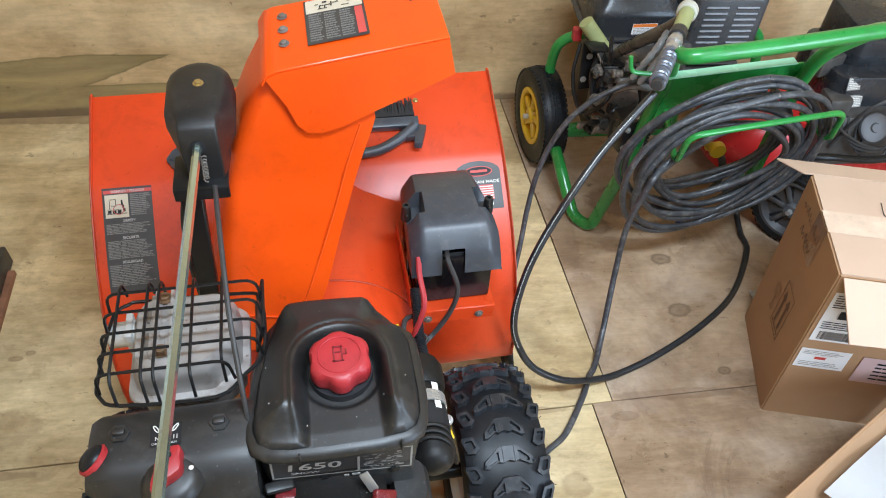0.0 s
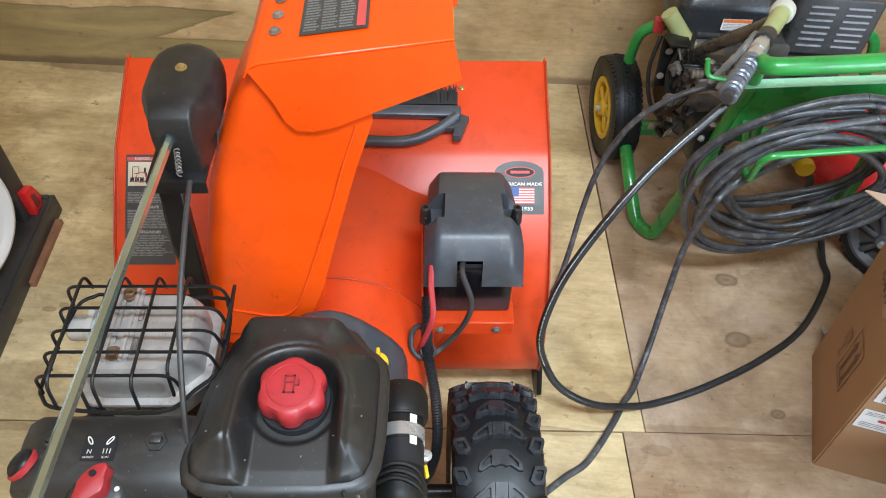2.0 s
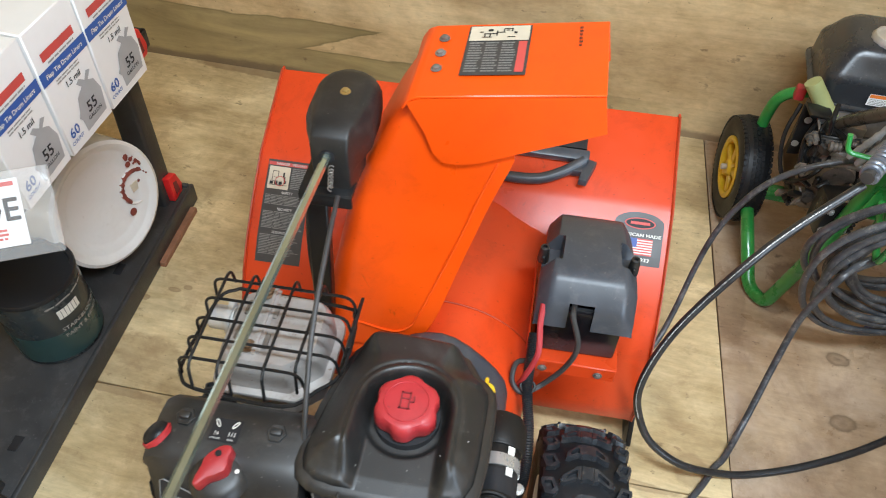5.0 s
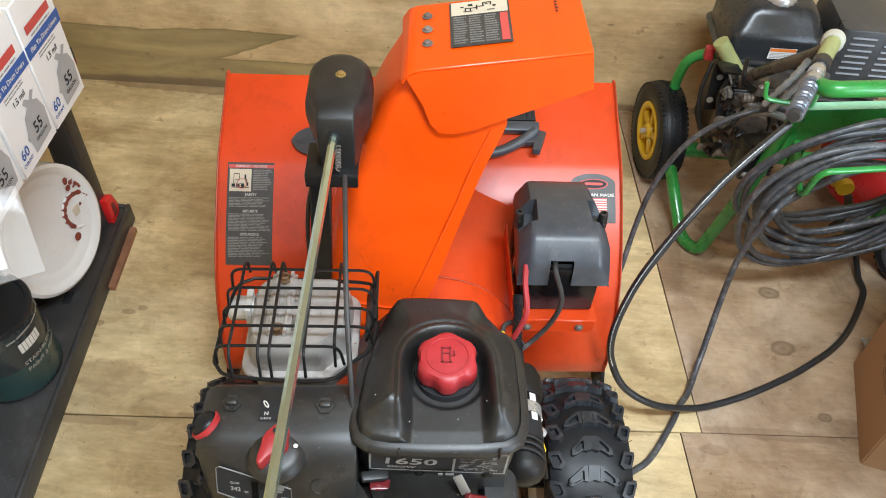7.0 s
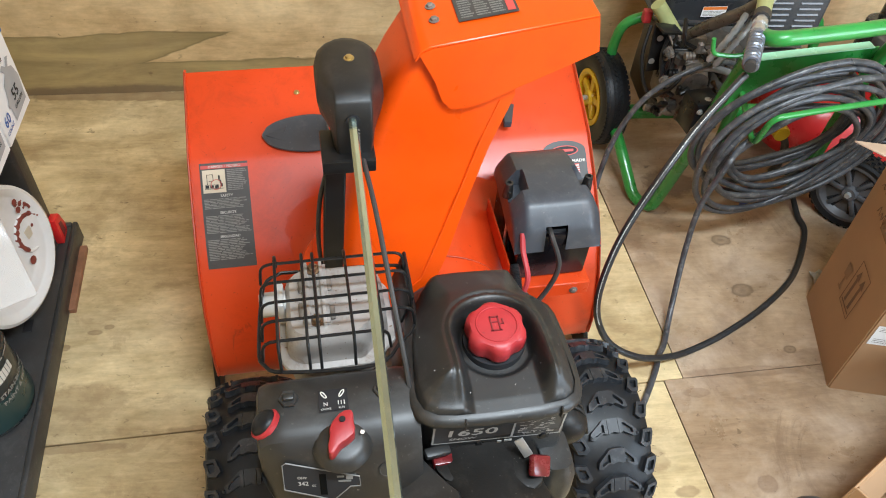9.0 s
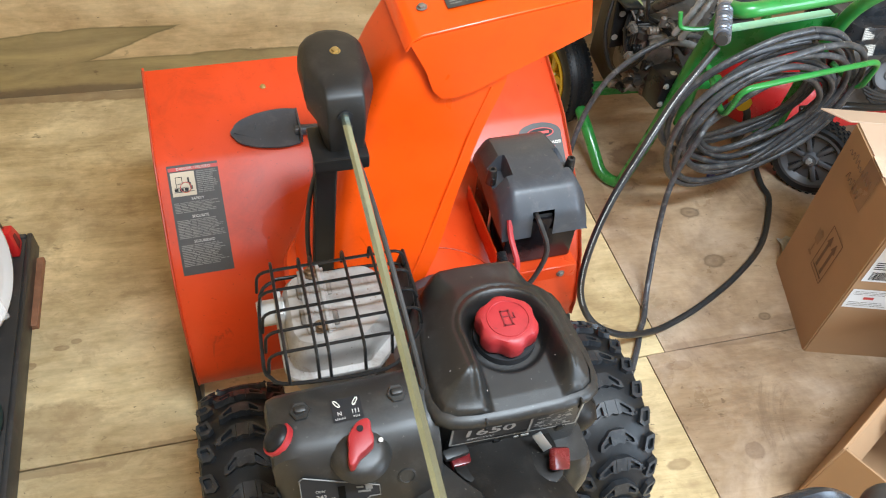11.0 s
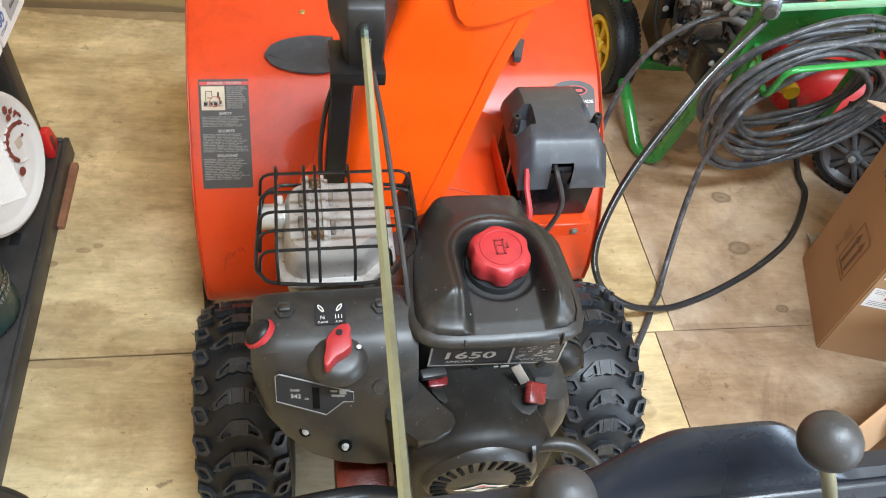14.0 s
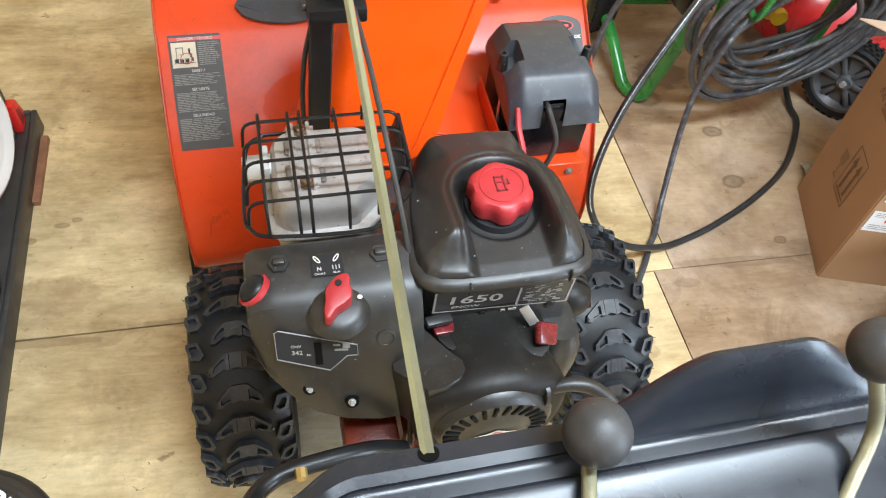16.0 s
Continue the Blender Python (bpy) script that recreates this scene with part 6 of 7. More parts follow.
def washer_engine():
    # fuel tank: tapered, rounded, seam along the middle
    rings = []
    for z, w, d in ((0.395, 0.18, 0.165), (0.402, 0.205, 0.185), (0.408, 0.215, 0.195), (0.411, 0.224, 0.204), (0.416, 0.224, 0.204), (0.420, 0.208, 0.194), (0.466, 0.204, 0.192), (0.476, 0.199, 0.187), (0.483, 0.188, 0.176), (0.512, 0.160, 0.146), (0.522, 0.144, 0.132), (0.528, 0.13, 0.12), (0.531, 0.11, 0.10)):
        rings.append([(x, y, z) for x, y in rounded(w, d, 0.026, 4, 0.405, 1.748)])
    tank = pw("fuel_tank", loft(rings), GLOSS_BLACK, None, "glossy black engine fuel tank")
    pw("tank_cap", loft([[(0.400 + rr * (1 - 0.05 * (k % 2)) * math.cos(2 * math.pi * k / 28), 1.722 + rr * (1 - 0.05 * (k % 2)) * math.sin(2 * math.pi * k / 28), z) for k in range(28)] for rr, z in ((0.033, 0.519), (0.034, 0.527), (0.033, 0.537), (0.029, 0.543), (0.026, 0.5435), (0.024, 0.541))]), STEEL, tank)
    face = flat_map((0.391, 1.6488, 0.430), (1, 0.0, 0.03), (0, 0, 1))
    label = pw("warning_label", patch(face, [(0, 0, 0.056, 0.026)], 0.0012), WHITE_PAPER, tank)
    pw("orange_strip", patch(face, [(0.001, 0.018, 0.055, 0.0255)], 0.002), ORANGE_PRINT, label)
    pw("small_print", patch(face, bars(0.003, 0.002, 0.054, 0.016, 4, 21, 0.4), 0.002), PRINT_GREY, label)
    # muffler cover with louvres
    guard = pw("muffler_cover", prism(rounded(0.165, 0.185, 0.012, 3, 0.61, 1.745), 0.385, 0.510, "z", 0.006), GUARD_BLACK, None, "dusty black louvred muffler cover, ceiling sheen put into its colour")
    for col in (0.575, 0.645):
        for k in range(7):
            pw("louvre", moved(box(0, 0, 0, 0.052, 0.005, 0.0055, 0.001, 1), pose(col, 1.6525, 0.405 + 0.0145 * k, -25)), LOUVRE, guard)
    # crankcase, cooling fins, pump with ports and bolts
    pw("crankcase", joined(box(0.44, 1.73, 0.28, 0.22, 0.17, 0.26, 0.02), lathe([(0, 1.60), (0.085, 1.60), (0.10, 1.62), (0.10, 1.68), (0, 1.68)], (0.43, 0, 0.30), "y", 32)), DARK_METAL)
    for k in range(9):
        pw("fin", box(0.60, 1.72, 0.24 + 0.016 * k, 0.13, 0.15, 0.005, 0.001, 1), DARK_METAL)
    rnd = random.Random(11)
    lift = Matrix.Translation((0.022, 0.02, 0.055))

    def pp(name, bm, material, parent=None, label=""):
        return pw(name, moved(bm, lift), material, parent, label)
    body = [box(0.345, 1.575, 0.235, 0.090, 0.13, 0.11, 0.016), lathe([(0, 1.50), (0.030, 1.50), (0.036, 1.51), (0.036, 1.53), (0.042, 1.535), (0.042, 1.60), (0, 1.60)], (0.345, 0, 0.285), "y", 24), box(0.345, 1.60, 0.33, 0.07, 0.05, 0.05, 0.008)]
    pump = pp("pump", joined(*body), GREASE_METAL, None, "oily dark cast pump body")
    for k in range(3):
        x = 0.310 + 0.033 * k
        pp("valve_cap", lathe([(0, 1.494), (0.009, 1.494), (0.009, 1.502), (0.014, 1.503), (0.0145, 1.52), (0, 1.52)], (x, 0, 0.225), "y", 6), DARK_METAL, pump)
        pp("valve_cap", lathe([(0, 0.318), (0.013, 0.318), (0.0135, 0.334), (0.008, 0.336), (0.008, 0.343), (0, 0.343)], (x, 1.535 + 0.01 * k, 0), "z", 6), DARK_METAL, pump)
    for k in range(7):
        pp("fin", box(0.345, 1.545 + 0.010 * k, 0.285, 0.096, 0.0035, 0.098, 0.001, 1), DARK_METAL, pump)
    for k in range(52):
        x, y, z = rnd.uniform(0.268, 0.420), rnd.uniform(1.485, 1.545), rnd.uniform(0.185, 0.385)
        q, kind, shade = rnd.uniform(0.004, 0.0085), rnd.randrange(4), rnd.choice((DARK_METAL, GREASE_METAL, GREASE_METAL, BLACK_METAL, RUSTY, STEEL))
        if kind == 0:
            bm = lathe([(0, 0.008), (q * 1.5, 0.008), (q * 1.5, 0.005), (q, 0.005), (q, -0.006), (q * 0.55, -0.007), (q * 0.55, -0.016), (0, -0.016)], (x, y, z), "y", 6)
        elif kind == 1:
            bm = lathe([(0, -0.012), (q, -0.012), (q * 1.2, -0.008), (q, -0.004), (q * 1.2, 0.0), (q, 0.004), (q * 1.2, 0.008), (0, 0.014)], (x, y, z), rnd.choice("xz"), 12)
        elif kind == 2:
            bm = moved(box(0, 0, 0, 0.024, 0.010, 0.016, 0.002), pose(x, y, z, rnd.uniform(-30, 30), rnd.uniform(-50, 50), 20))
        else:
            shade = BLACK_METAL if shade == STEEL else shade
            bm = tube(filleted([(x, y + 0.03, z - 0.02), (x, y, z - 0.01), (x + rnd.uniform(-0.03, 0.03), y, z + 0.025), (x, y + 0.03, z + 0.04)], 0.010, 4), q * 0.6, 8)
        pp(("bolt", "fitting", "bracket", "pipe")[kind], bm, shade, pump)
    # black bracket and looped leads beneath the tank
    bracket = pw("carburettor_bracket", joined(moved(box(0, 0, 0, 0.045, 0.006, 0.115, 0.002), pose(0.300, 1.612, 0.375, -8, 0, 12)), moved(box(0, 0, 0, 0.05, 0.04, 0.006, 0.002), pose(0.305, 1.60, 0.43, 0, 10, 12)), lathe([(0, 1.585), (0.022, 1.585), (0.026, 1.59), (0.026, 1.62), (0, 1.62)], (0.335, 0, 0.375), "y", 18)), BLACK_METAL, None, "black bracket and carburettor beneath the tank")
    for x, z in ((0.288, 0.345), (0.310, 0.365), (0.292, 0.405), (0.318, 0.41)):
        pw("bolt", bolt(x, 1.600, z, 0.005, 0.006, "y"), STEEL, bracket)
    for pts in (((0.275, 1.63, 0.42), (0.262, 1.60, 0.36), (0.275, 1.57, 0.30), (0.305, 1.55, 0.27)), ((0.31, 1.60, 0.41), (0.292, 1.565, 0.38), (0.30, 1.53, 0.33), (0.325, 1.52, 0.31)), ((0.34, 1.60, 0.40), (0.37, 1.56, 0.40), (0.395, 1.53, 0.37), (0.40, 1.52, 0.30)), ((0.36, 1.59, 0.36), (0.335, 1.53, 0.365), (0.31, 1.51, 0.34), (0.285, 1.53, 0.30))):
        pw("lead", tube(smooth_path([Vector(p) for p in pts], 6), 0.0045, 8), BLACK_METAL)
    unloader = pw("unloader", moved(box(0, 0, 0, 0.062, 0.058, 0.084, 0.006), pose(0.366, 1.462, 0.312, 0, 0, 12)), BLACK_METAL, None, "black finned valve block")
    for k in range(7):
        pw("fin", moved(box(0.0325, 0, -0.030 + 0.010 * k, 0.012, 0.060, 0.004, 0.001, 1), pose(0.366, 1.462, 0.312, 0, 0, 12)), BLACK_METAL, unloader)
    for x, z in ((-0.022, 0.024), (0.020, 0.024), (-0.022, -0.024), (0.020, -0.024)):
        pw("bolt", moved(bolt(x, -0.029, z, 0.0048, -0.006, "y"), pose(0.366, 1.462, 0.312, 0, 0, 12)), STEEL, unloader)
    pw("valve_knob", moved(lathe([(0, 0.035), (0.008, 0.035), (0.008, 0.042), (0.005, 0.044), (0, 0.044)], (0.005, -0.012, 0), "z", 12), pose(0.366, 1.462, 0.312)), STEEL, unloader)
    pw("detergent_tube", tube(smooth_path([(0.33, 1.50, 0.39), (0.36, 1.47, 0.42), (0.42, 1.47, 0.40), (0.45, 1.50, 0.34)], 6), 0.008, 10), CLEAR_GREY)
    for dx, dz in ((0.0, 0.0), (0.018, -0.012)):
        pw("clear_hose", tube(smooth_path([(0.335 + dx, 1.445, 0.455 + dz), (0.352 + dx, 1.445, 0.490 + dz), (0.375 + dx, 1.455, 0.525 + dz), (0.395 + dx, 1.475, 0.545 + dz)], 6), [0.005 + 0.0025 * abs(math.sin(1.9 * k)) for k in range(19)], 10), CLEAR_GREY)
    pw("grip_tube", tube([(0.280, 1.64, 0.467), (0.354, 1.625, 0.378)], 0.0165, 16), PALE_GREEN, None, "pale yellow-green plastic grip tube")
    pw("red_fitting", box(0.272, 1.66, 0.425, 0.02, 0.02, 0.03, 0.004), RED_PLASTIC)
    pw("yellow_cap", joined(lathe([(0, 1.474), (0.018, 1.474), (0.019, 1.478), (0.019, 1.490), (0, 1.490)], (0.60, 0, 0.230), "y", 20), tube([(0.60, 1.49, 0.23), (0.605, 1.53, 0.20)], 0.012, 10)), YELLOW, None, "yellow plastic oil cap")
    pw("drain_tube", tube(smooth_path([(0.605, 1.485, 0.225), (0.625, 1.48, 0.19), (0.632, 1.48, 0.13), (0.63, 1.49, 0.10)], 5), 0.009, 10), BLACK_CABLE)
    pw("blue_fitting", lathe([(0, 0), (0.009, 0), (0.009, 0.022), (0, 0.022)], (0.505, 1.36, 0.115), "z", 12), BLUE_PLASTIC)


RUSTY = surface("rusty_metal", (0.11, 0.062, 0.04), 0.6, 0.2, vary=0.4, scale=40, relief=0.3)
LOUVRE = surface("worn_grey_louvre", (0.15, 0.15, 0.155), 0.4, 0.3, vary=0.3, scale=40, relief=0.1)
# black steel lightened to grey: the ceiling light's reflection is in the base colour
GUARD_BLACK = surface("dusty_sheen_black_steel", (0.055, 0.056, 0.060), 0.33, vary=0.2, relief=0.06, dust=0.3, dust_color=(0.22, 0.21, 0.20))
GLOSS_BLACK = surface("gloss_black_paint", (0.022, 0.024, 0.028), 0.28, vary=0.15, relief=0.04, dust=0.15, dust_color=(0.2, 0.19, 0.18))
CLEAR_GREY = surface("smoky_clear_plastic", (0.23, 0.23, 0.23), 0.2, vary=0.3, scale=40, relief=0.3)
washer_engine()


def spray_wand():
    a, b = Vector((0.430, 1.490, 0.583)), Vector((0.280, 1.206, 0.611))
    wand = thing("spray_wand", Matrix.Translation(a), "pale green spray wand with plated fittings and a spring hose guard", "spray wand")

    def at(t):
        return b.lerp(a, t)

    def wd(name, bm, material, label=""):
        return part(name, moved(bm, Matrix.Translation(-a)), material, wand, label)
    wd("end_cap", tube([at(0.94), at(0.95), at(1.0), at(1.005)], [0.018, 0.0205, 0.0205, 0.017], 20), WHITE_CAP, "cream plastic end cap")
    wd("grip", tube([at(0.62), at(0.66), at(0.72), at(0.95)], [0.0105, 0.0125, 0.0145, 0.0155], 18), PALE_GREEN)
    wd("collar", tube([at(0.60), at(0.605), at(0.68), at(0.685)], [0.010, 0.016, 0.0165, 0.012], 18), BLACK_CABLE)
    wd("coupling", tube([at(0.40), at(0.405), at(0.44), at(0.445), at(0.50), at(0.505), at(0.56), at(0.565), at(0.61)], [0.010, 0.0145, 0.0145, 0.011, 0.011, 0.0145, 0.0145, 0.0115, 0.0115], 8), STEEL, "plated hexagon coupling")
    d = (a - b).normalized()
    u = d.orthogonal().normalized()
    v = d.cross(u)
    coil = []
    for k in range(9 * 16):
        t = 0.02 + 0.36 * k / (9 * 16)
        ang = 2 * math.pi * k / 16
        coil.append(at(t) + 0.0110 * (u * math.cos(ang) + v * math.sin(ang)))
    wd("spring_guard", tube(coil, 0.0042, 8), SPRING, "grey spring hose guard")
    wd("core", tube([at(0.0), at(0.42)], 0.0098, 12), BLACK_CABLE)
    wd("trigger_handle", tube([at(0.93) + Vector((-0.004, 0.006, -0.014)), at(0.90) + Vector((-0.014, 0.03, -0.045)), Vector((0.362, 1.575, 0.445)), Vector((0.348, 1.60, 0.41))], [0.011, 0.0135, 0.0135, 0.011], 14), SMOKY, "smoky brown trigger handle")


SMOKY = surface("smoky_brown_plastic", (0.075, 0.062, 0.048), 0.3, vary=0.3, scale=30, relief=0.15, dust=0.3, dust_color=(0.17, 0.14, 0.10))
WHITE_CAP = surface("cream_plastic", (0.55, 0.55, 0.48), 0.4, vary=0.1, relief=0.05)
SPRING = surface("blue_grey_steel", (0.17, 0.185, 0.22), 0.32, 0.5, vary=0.2, relief=0.05)
spray_wand()


def hoses():
    lead = [(0.288, 1.222, 0.585), (0.215, 1.170, 0.530), (0.160, 1.120, 0.488), (0.100, 1.072, 0.398), (0.067, 1.037, 0.328), (0.054, 1.012, 0.245), (0.070, 1.007, 0.168), (0.105, 0.993, 0.110), (0.168, 0.987, 0.070), (0.245, 1.012, 0.026), (0.310, 1.036, 0.0085), (0.405, 1.078, 0.0085), (0.525, 1.150, 0.0085), (0.627, 1.237, 0.0085), (0.705, 1.362, 0.0085), (0.710, 1.421, 0.010), (0.712, 1.480, 0.030), (0.67, 1.46, 0.11), (0.62, 1.42, 0.16)]
    hose = tagged(part("pressure_hose", tube(smooth_path(lead, 10), 0.0070, 12), LEAD_HOSE), "black rubber pressure hose looping down onto the plywood floor", "hose")
    pts = smooth_path(lead, 60)
    marks = []
    for k in range(30, 6 * 60):
        if k % 13 in (0, 6):
            continue
        p, q = pts[k], pts[k + 1]
        d = (q - p).normalized()
        out = (Vector((-0.3, 0.2, 1.35)) - p)
        out = (out - d * out.dot(d)).normalized()
        side = d.cross(out)
        c = p + out * 0.0072
        w = 0.0004 + 0.0003 * (k % 3)
        bm = bmesh.new()
        bm.faces.new([bm.verts.new(c + d * i + side * j) for i, j in ((-0.0005, -w), (0.0005, -w), (0.0005, w), (-0.0005, w))])
        marks.append(bm)
    tagged(part("printed_marks", joined(*marks), PRINT_WHITE, hose), kind="stuff")
    tail = [(0.421, 1.289, 0.400), (0.380, 1.278, 0.371), (0.346, 1.246, 0.348), (0.326, 1.243, 0.245), (0.317, 1.217, 0.143), (0.292, 1.136, 0.034), (0.262, 1.061, 0.0075), (0.242, 1.030, 0.0090), (0.218, 0.982, 0.0075), (0.168, 0.904, 0.0075), (0.124, 0.868, 0.0075), (0.05, 0.802, 0.0085)]
    tagged(part("garden_hose", tube(smooth_path(tail, 10), 0.0064, 12), HOSE), "dusty black hose running from the coil across the floor", "hose")
    thin = [(0.47, 1.47, 0.40), (0.385, 1.47, 0.435), (0.300, 1.455, 0.418), (0.235, 1.450, 0.365), (0.196, 1.440, 0.300), (0.169, 1.420, 0.230), (0.152, 1.390, 0.150), (0.135, 1.340, 0.060), (0.110, 1.280, 0.0075), (0.06, 1.20, 0.0070), (0.02, 1.10, 0.0070)]
    tagged(part("supply_hose", tube(smooth_path(thin, 10), 0.0060, 12), HOSE), "thin dusty black hose from the pump", "hose")
    # the coil hanging over the hook
    rnd = random.Random(5)
    pts = []
    turns = 13
    for k in range(turns * 22):
        i = k / 22
        a = 2 * math.pi * k / 22 + 1.2
        s = 0.5 + 0.5 * math.sin(i * 2.4 + 0.6)
        ax, az = 0.128 + 0.080 * s, 0.108 + 0.085 * s
        wob = 0.008 * math.sin(3 * a + i * 1.7)
        u, v = (ax + wob) * math.cos(a), (az + wob) * math.sin(a)
        tilt = radians(14)
        x = 0.520 + u * math.cos(tilt) - v * math.sin(tilt) + 0.012 * math.sin(i * 1.3)
        z = 0.338 + u * math.sin(tilt) + v * math.cos(tilt) + 0.010 * math.cos(i * 1.9)
        y = 1.335 + 0.030 * math.sin(i * 2.1) - 0.022 * math.sin(a) + 0.12 * (x - 0.52)
        pts.append((x, y, z))
    coil = thing("hose_coil", pose(0.52, 1.335, 0.14), "dusty black pressure hose coiled over the green hook", "hose coil")
    for k in range(turns):
        some = pts[k * 22:k * 22 + 23]
        part("turn", moved(tube(smooth_path(some, 3), 0.0066, 10), Matrix.Translation((-0.52, -1.335, -0.14))), HOSE, coil)


hoses()


def mower():
    m = thing("lawn_mower", pose(0.95, 1.56, 0), "red lawn mower with black engine standing behind the carton", "lawn mower")

    def mw(name, bm, material, parent=None, label=""):
        return part(name, moved(bm, Matrix.Translation((-0.95, -1.56, 0))), material, parent or m, label)
    rings = []
    for z, g in ((0.07, 1.0), (0.10, 1.02), (0.15, 1.0), (0.19, 0.93), (0.215, 0.80), (0.222, 0.70)):
        rings.append([(0.95 + (x - 0.95) * g, 1.70 + (y - 1.70) * g, z) for x, y in rounded(0.56, 0.30, 0.12, 6, 0.95, 1.70)])
    mw("deck", loft(rings), RED_PAINT, None, "red painted steel mower deck")
    mw("deck_ridge", lathe([(0.13, 0.20), (0.145, 0.21), (0.145, 0.235), (0.12, 0.245), (0, 0.246)], (0.93, 1.68, 0), "z", 32), RED_PAINT)
    eng = mw("engine", joined(prism(rounded(0.24, 0.22, 0.04, 4, 1.0, 1.68), 0.24, 0.36, "z", 0.01), prism(rounded(0.19, 0.17, 0.04, 4, 1.0, 1.70), 0.355, 0.46, "z", 0.02)), GLOSS_BLACK, None, "black plastic mower engine cover")
    mw("muffler_plate", moved(box(0, 0, 0, 0.07, 0.05, 0.05, 0.006), pose(0.875, 1.64, 0.36, 0, 0, 20)), DARK_METAL, eng)
    for k, (x, y, z) in enumerate(((0.905, 1.595, 0.330), (0.925, 1.59, 0.285))):
        face = flat_map((x, y - 0.03, z), (1, 0.1, 0), (0, 0.35, 1))
        lab = mw("label", patch(face, [(0, 0, 0.034, 0.030)], 0.002), PRINT_GREY, eng)
        mw("small_print", patch(face, bars(0.002, 0.002, 0.032, 0.028, 6, 30 + k), 0.003), PRINT_WHITE, lab)
    mw("cable", tube(smooth_path([(0.90, 1.52, 0.20), (0.93, 1.50, 0.32), (1.0, 1.50, 0.36), (1.06, 1.52, 0.33)], 6), 0.005, 8), BLACK_CABLE)
    base = mw("engine_base", joined(box(0.985, 1.565, 0.205, 0.23, 0.075, 0.15, 0.012), box(0.90, 1.575, 0.27, 0.06, 0.06, 0.09, 0.01)), DARK_METAL, None, "dark grimy mower engine base")
    mw("air_disc", moved(lathe([(0, 0), (0.034, 0), (0.036, -0.004), (0.034, -0.010), (0.028, -0.012), (0.012, -0.012), (0.010, -0.016), (0, -0.016)], (0, 0, 0), "y", 28), pose(0.985, 1.522, 0.255, -35)), DARK_HUB, base)
    for k in range(5):
        mw("control_cable", tube(smooth_path([(0.86 + 0.03 * k, 1.535, 0.30 - 0.01 * k), (0.90 + 0.02 * k, 1.505, 0.26 - 0.02 * k), (0.97 + 0.02 * k, 1.50, 0.22 - 0.012 * k), (1.05, 1.515, 0.19 + 0.01 * k)], 5), 0.0035, 7), BLACK_CABLE)
    mw("handle_tube", tube(smooth_path([(0.76, 1.48, 0.20), (0.86, 1.46, 0.22), (1.0, 1.47, 0.20), (1.2, 1.5, 0.22)], 6), 0.009, 10), BLACK_METAL)
    axis = pose(0.812, 1.418, 0.100, 0, 0, 40)
    wheel = mw("wheel", moved(lathe([(0, -0.022), (0.016, -0.024), (0.02, -0.012), (0.060, -0.010), (0.072, -0.022), (0.080, -0.022), (0.080, 0.02), (0, 0.02)], (0, 0, 0), "x", 36), axis), DARK_HUB, None, "dark grey plastic mower wheel")
    treads = [turned_ring([(0.079, -0.022), (0.090, -0.026), (0.096, -0.022), (0.097, 0.02), (0.090, 0.026), (0.079, 0.022)], (0, 0, 0), "x", 44)]
    for k in range(36):
        for j, u in enumerate((-0.016, -0.004, 0.008, 0.018)):
            treads.append(box(0, 0, 0, 0.009, 0.009, 0.006, 0, m=Matrix.Rotation(2 * math.pi * (k + 0.5 * (j % 2)) / 36, 4, "X") @ Matrix.Translation((u, 0, 0.0975))))
    mw("tyre", moved(joined(*treads), axis), RUBBER, wheel)
    for k in range(6):
        wedge = [(0.030, -0.40), (0.034, -0.44), (0.064, -0.36), (0.067, -0.28), (0.067, 0.28), (0.064, 0.36), (0.034, 0.44), (0.030, 0.40)]
        outline = [(r * math.cos(0.62 * a + 2 * math.pi * k / 6), r * math.sin(0.62 * a + 2 * math.pi * k / 6)) for r, a in wedge]
        mw("hub_pocket", moved(prism(outline, -0.0125, -0.0095, "x"), axis), INK, wheel)
        a = 2 * math.pi * (k + 0.5) / 6
        mw("spoke", moved(box(0, 0, 0, 0.010, 0.012, 0.048, 0.003, m=Matrix.Rotation(a, 4, "X") @ Matrix.Translation((-0.013, 0, 0.042))), axis), DARK_HUB, wheel)
    mw("hub_bolt", moved(lathe([(0, -0.032), (0.007, -0.032), (0.008, -0.022), (0, -0.022)], (0, 0, 0), "x", 6), axis), STEEL, wheel)


DARK_HUB = surface("dark_hub_plastic", (0.085, 0.085, 0.09), 0.42, vary=0.2, relief=0.1, dust=0.3, dust_color=(0.15, 0.14, 0.125))
mower()

# ---- cartons ----
TAPE = surface("packing_tape", (0.30, 0.17, 0.085), 0.22, vary=0.1, relief=0.1, coat=0.5)
CLEAR_TAPE = surface("clear_tape", (0.66, 0.50, 0.38), 0.16, vary=0.12, scale=40, relief=0.4, coat=0.8)
CARD_DARK = surface("printed_brown", (0.16, 0.09, 0.05), 0.7, vary=0.1, relief=0.03)


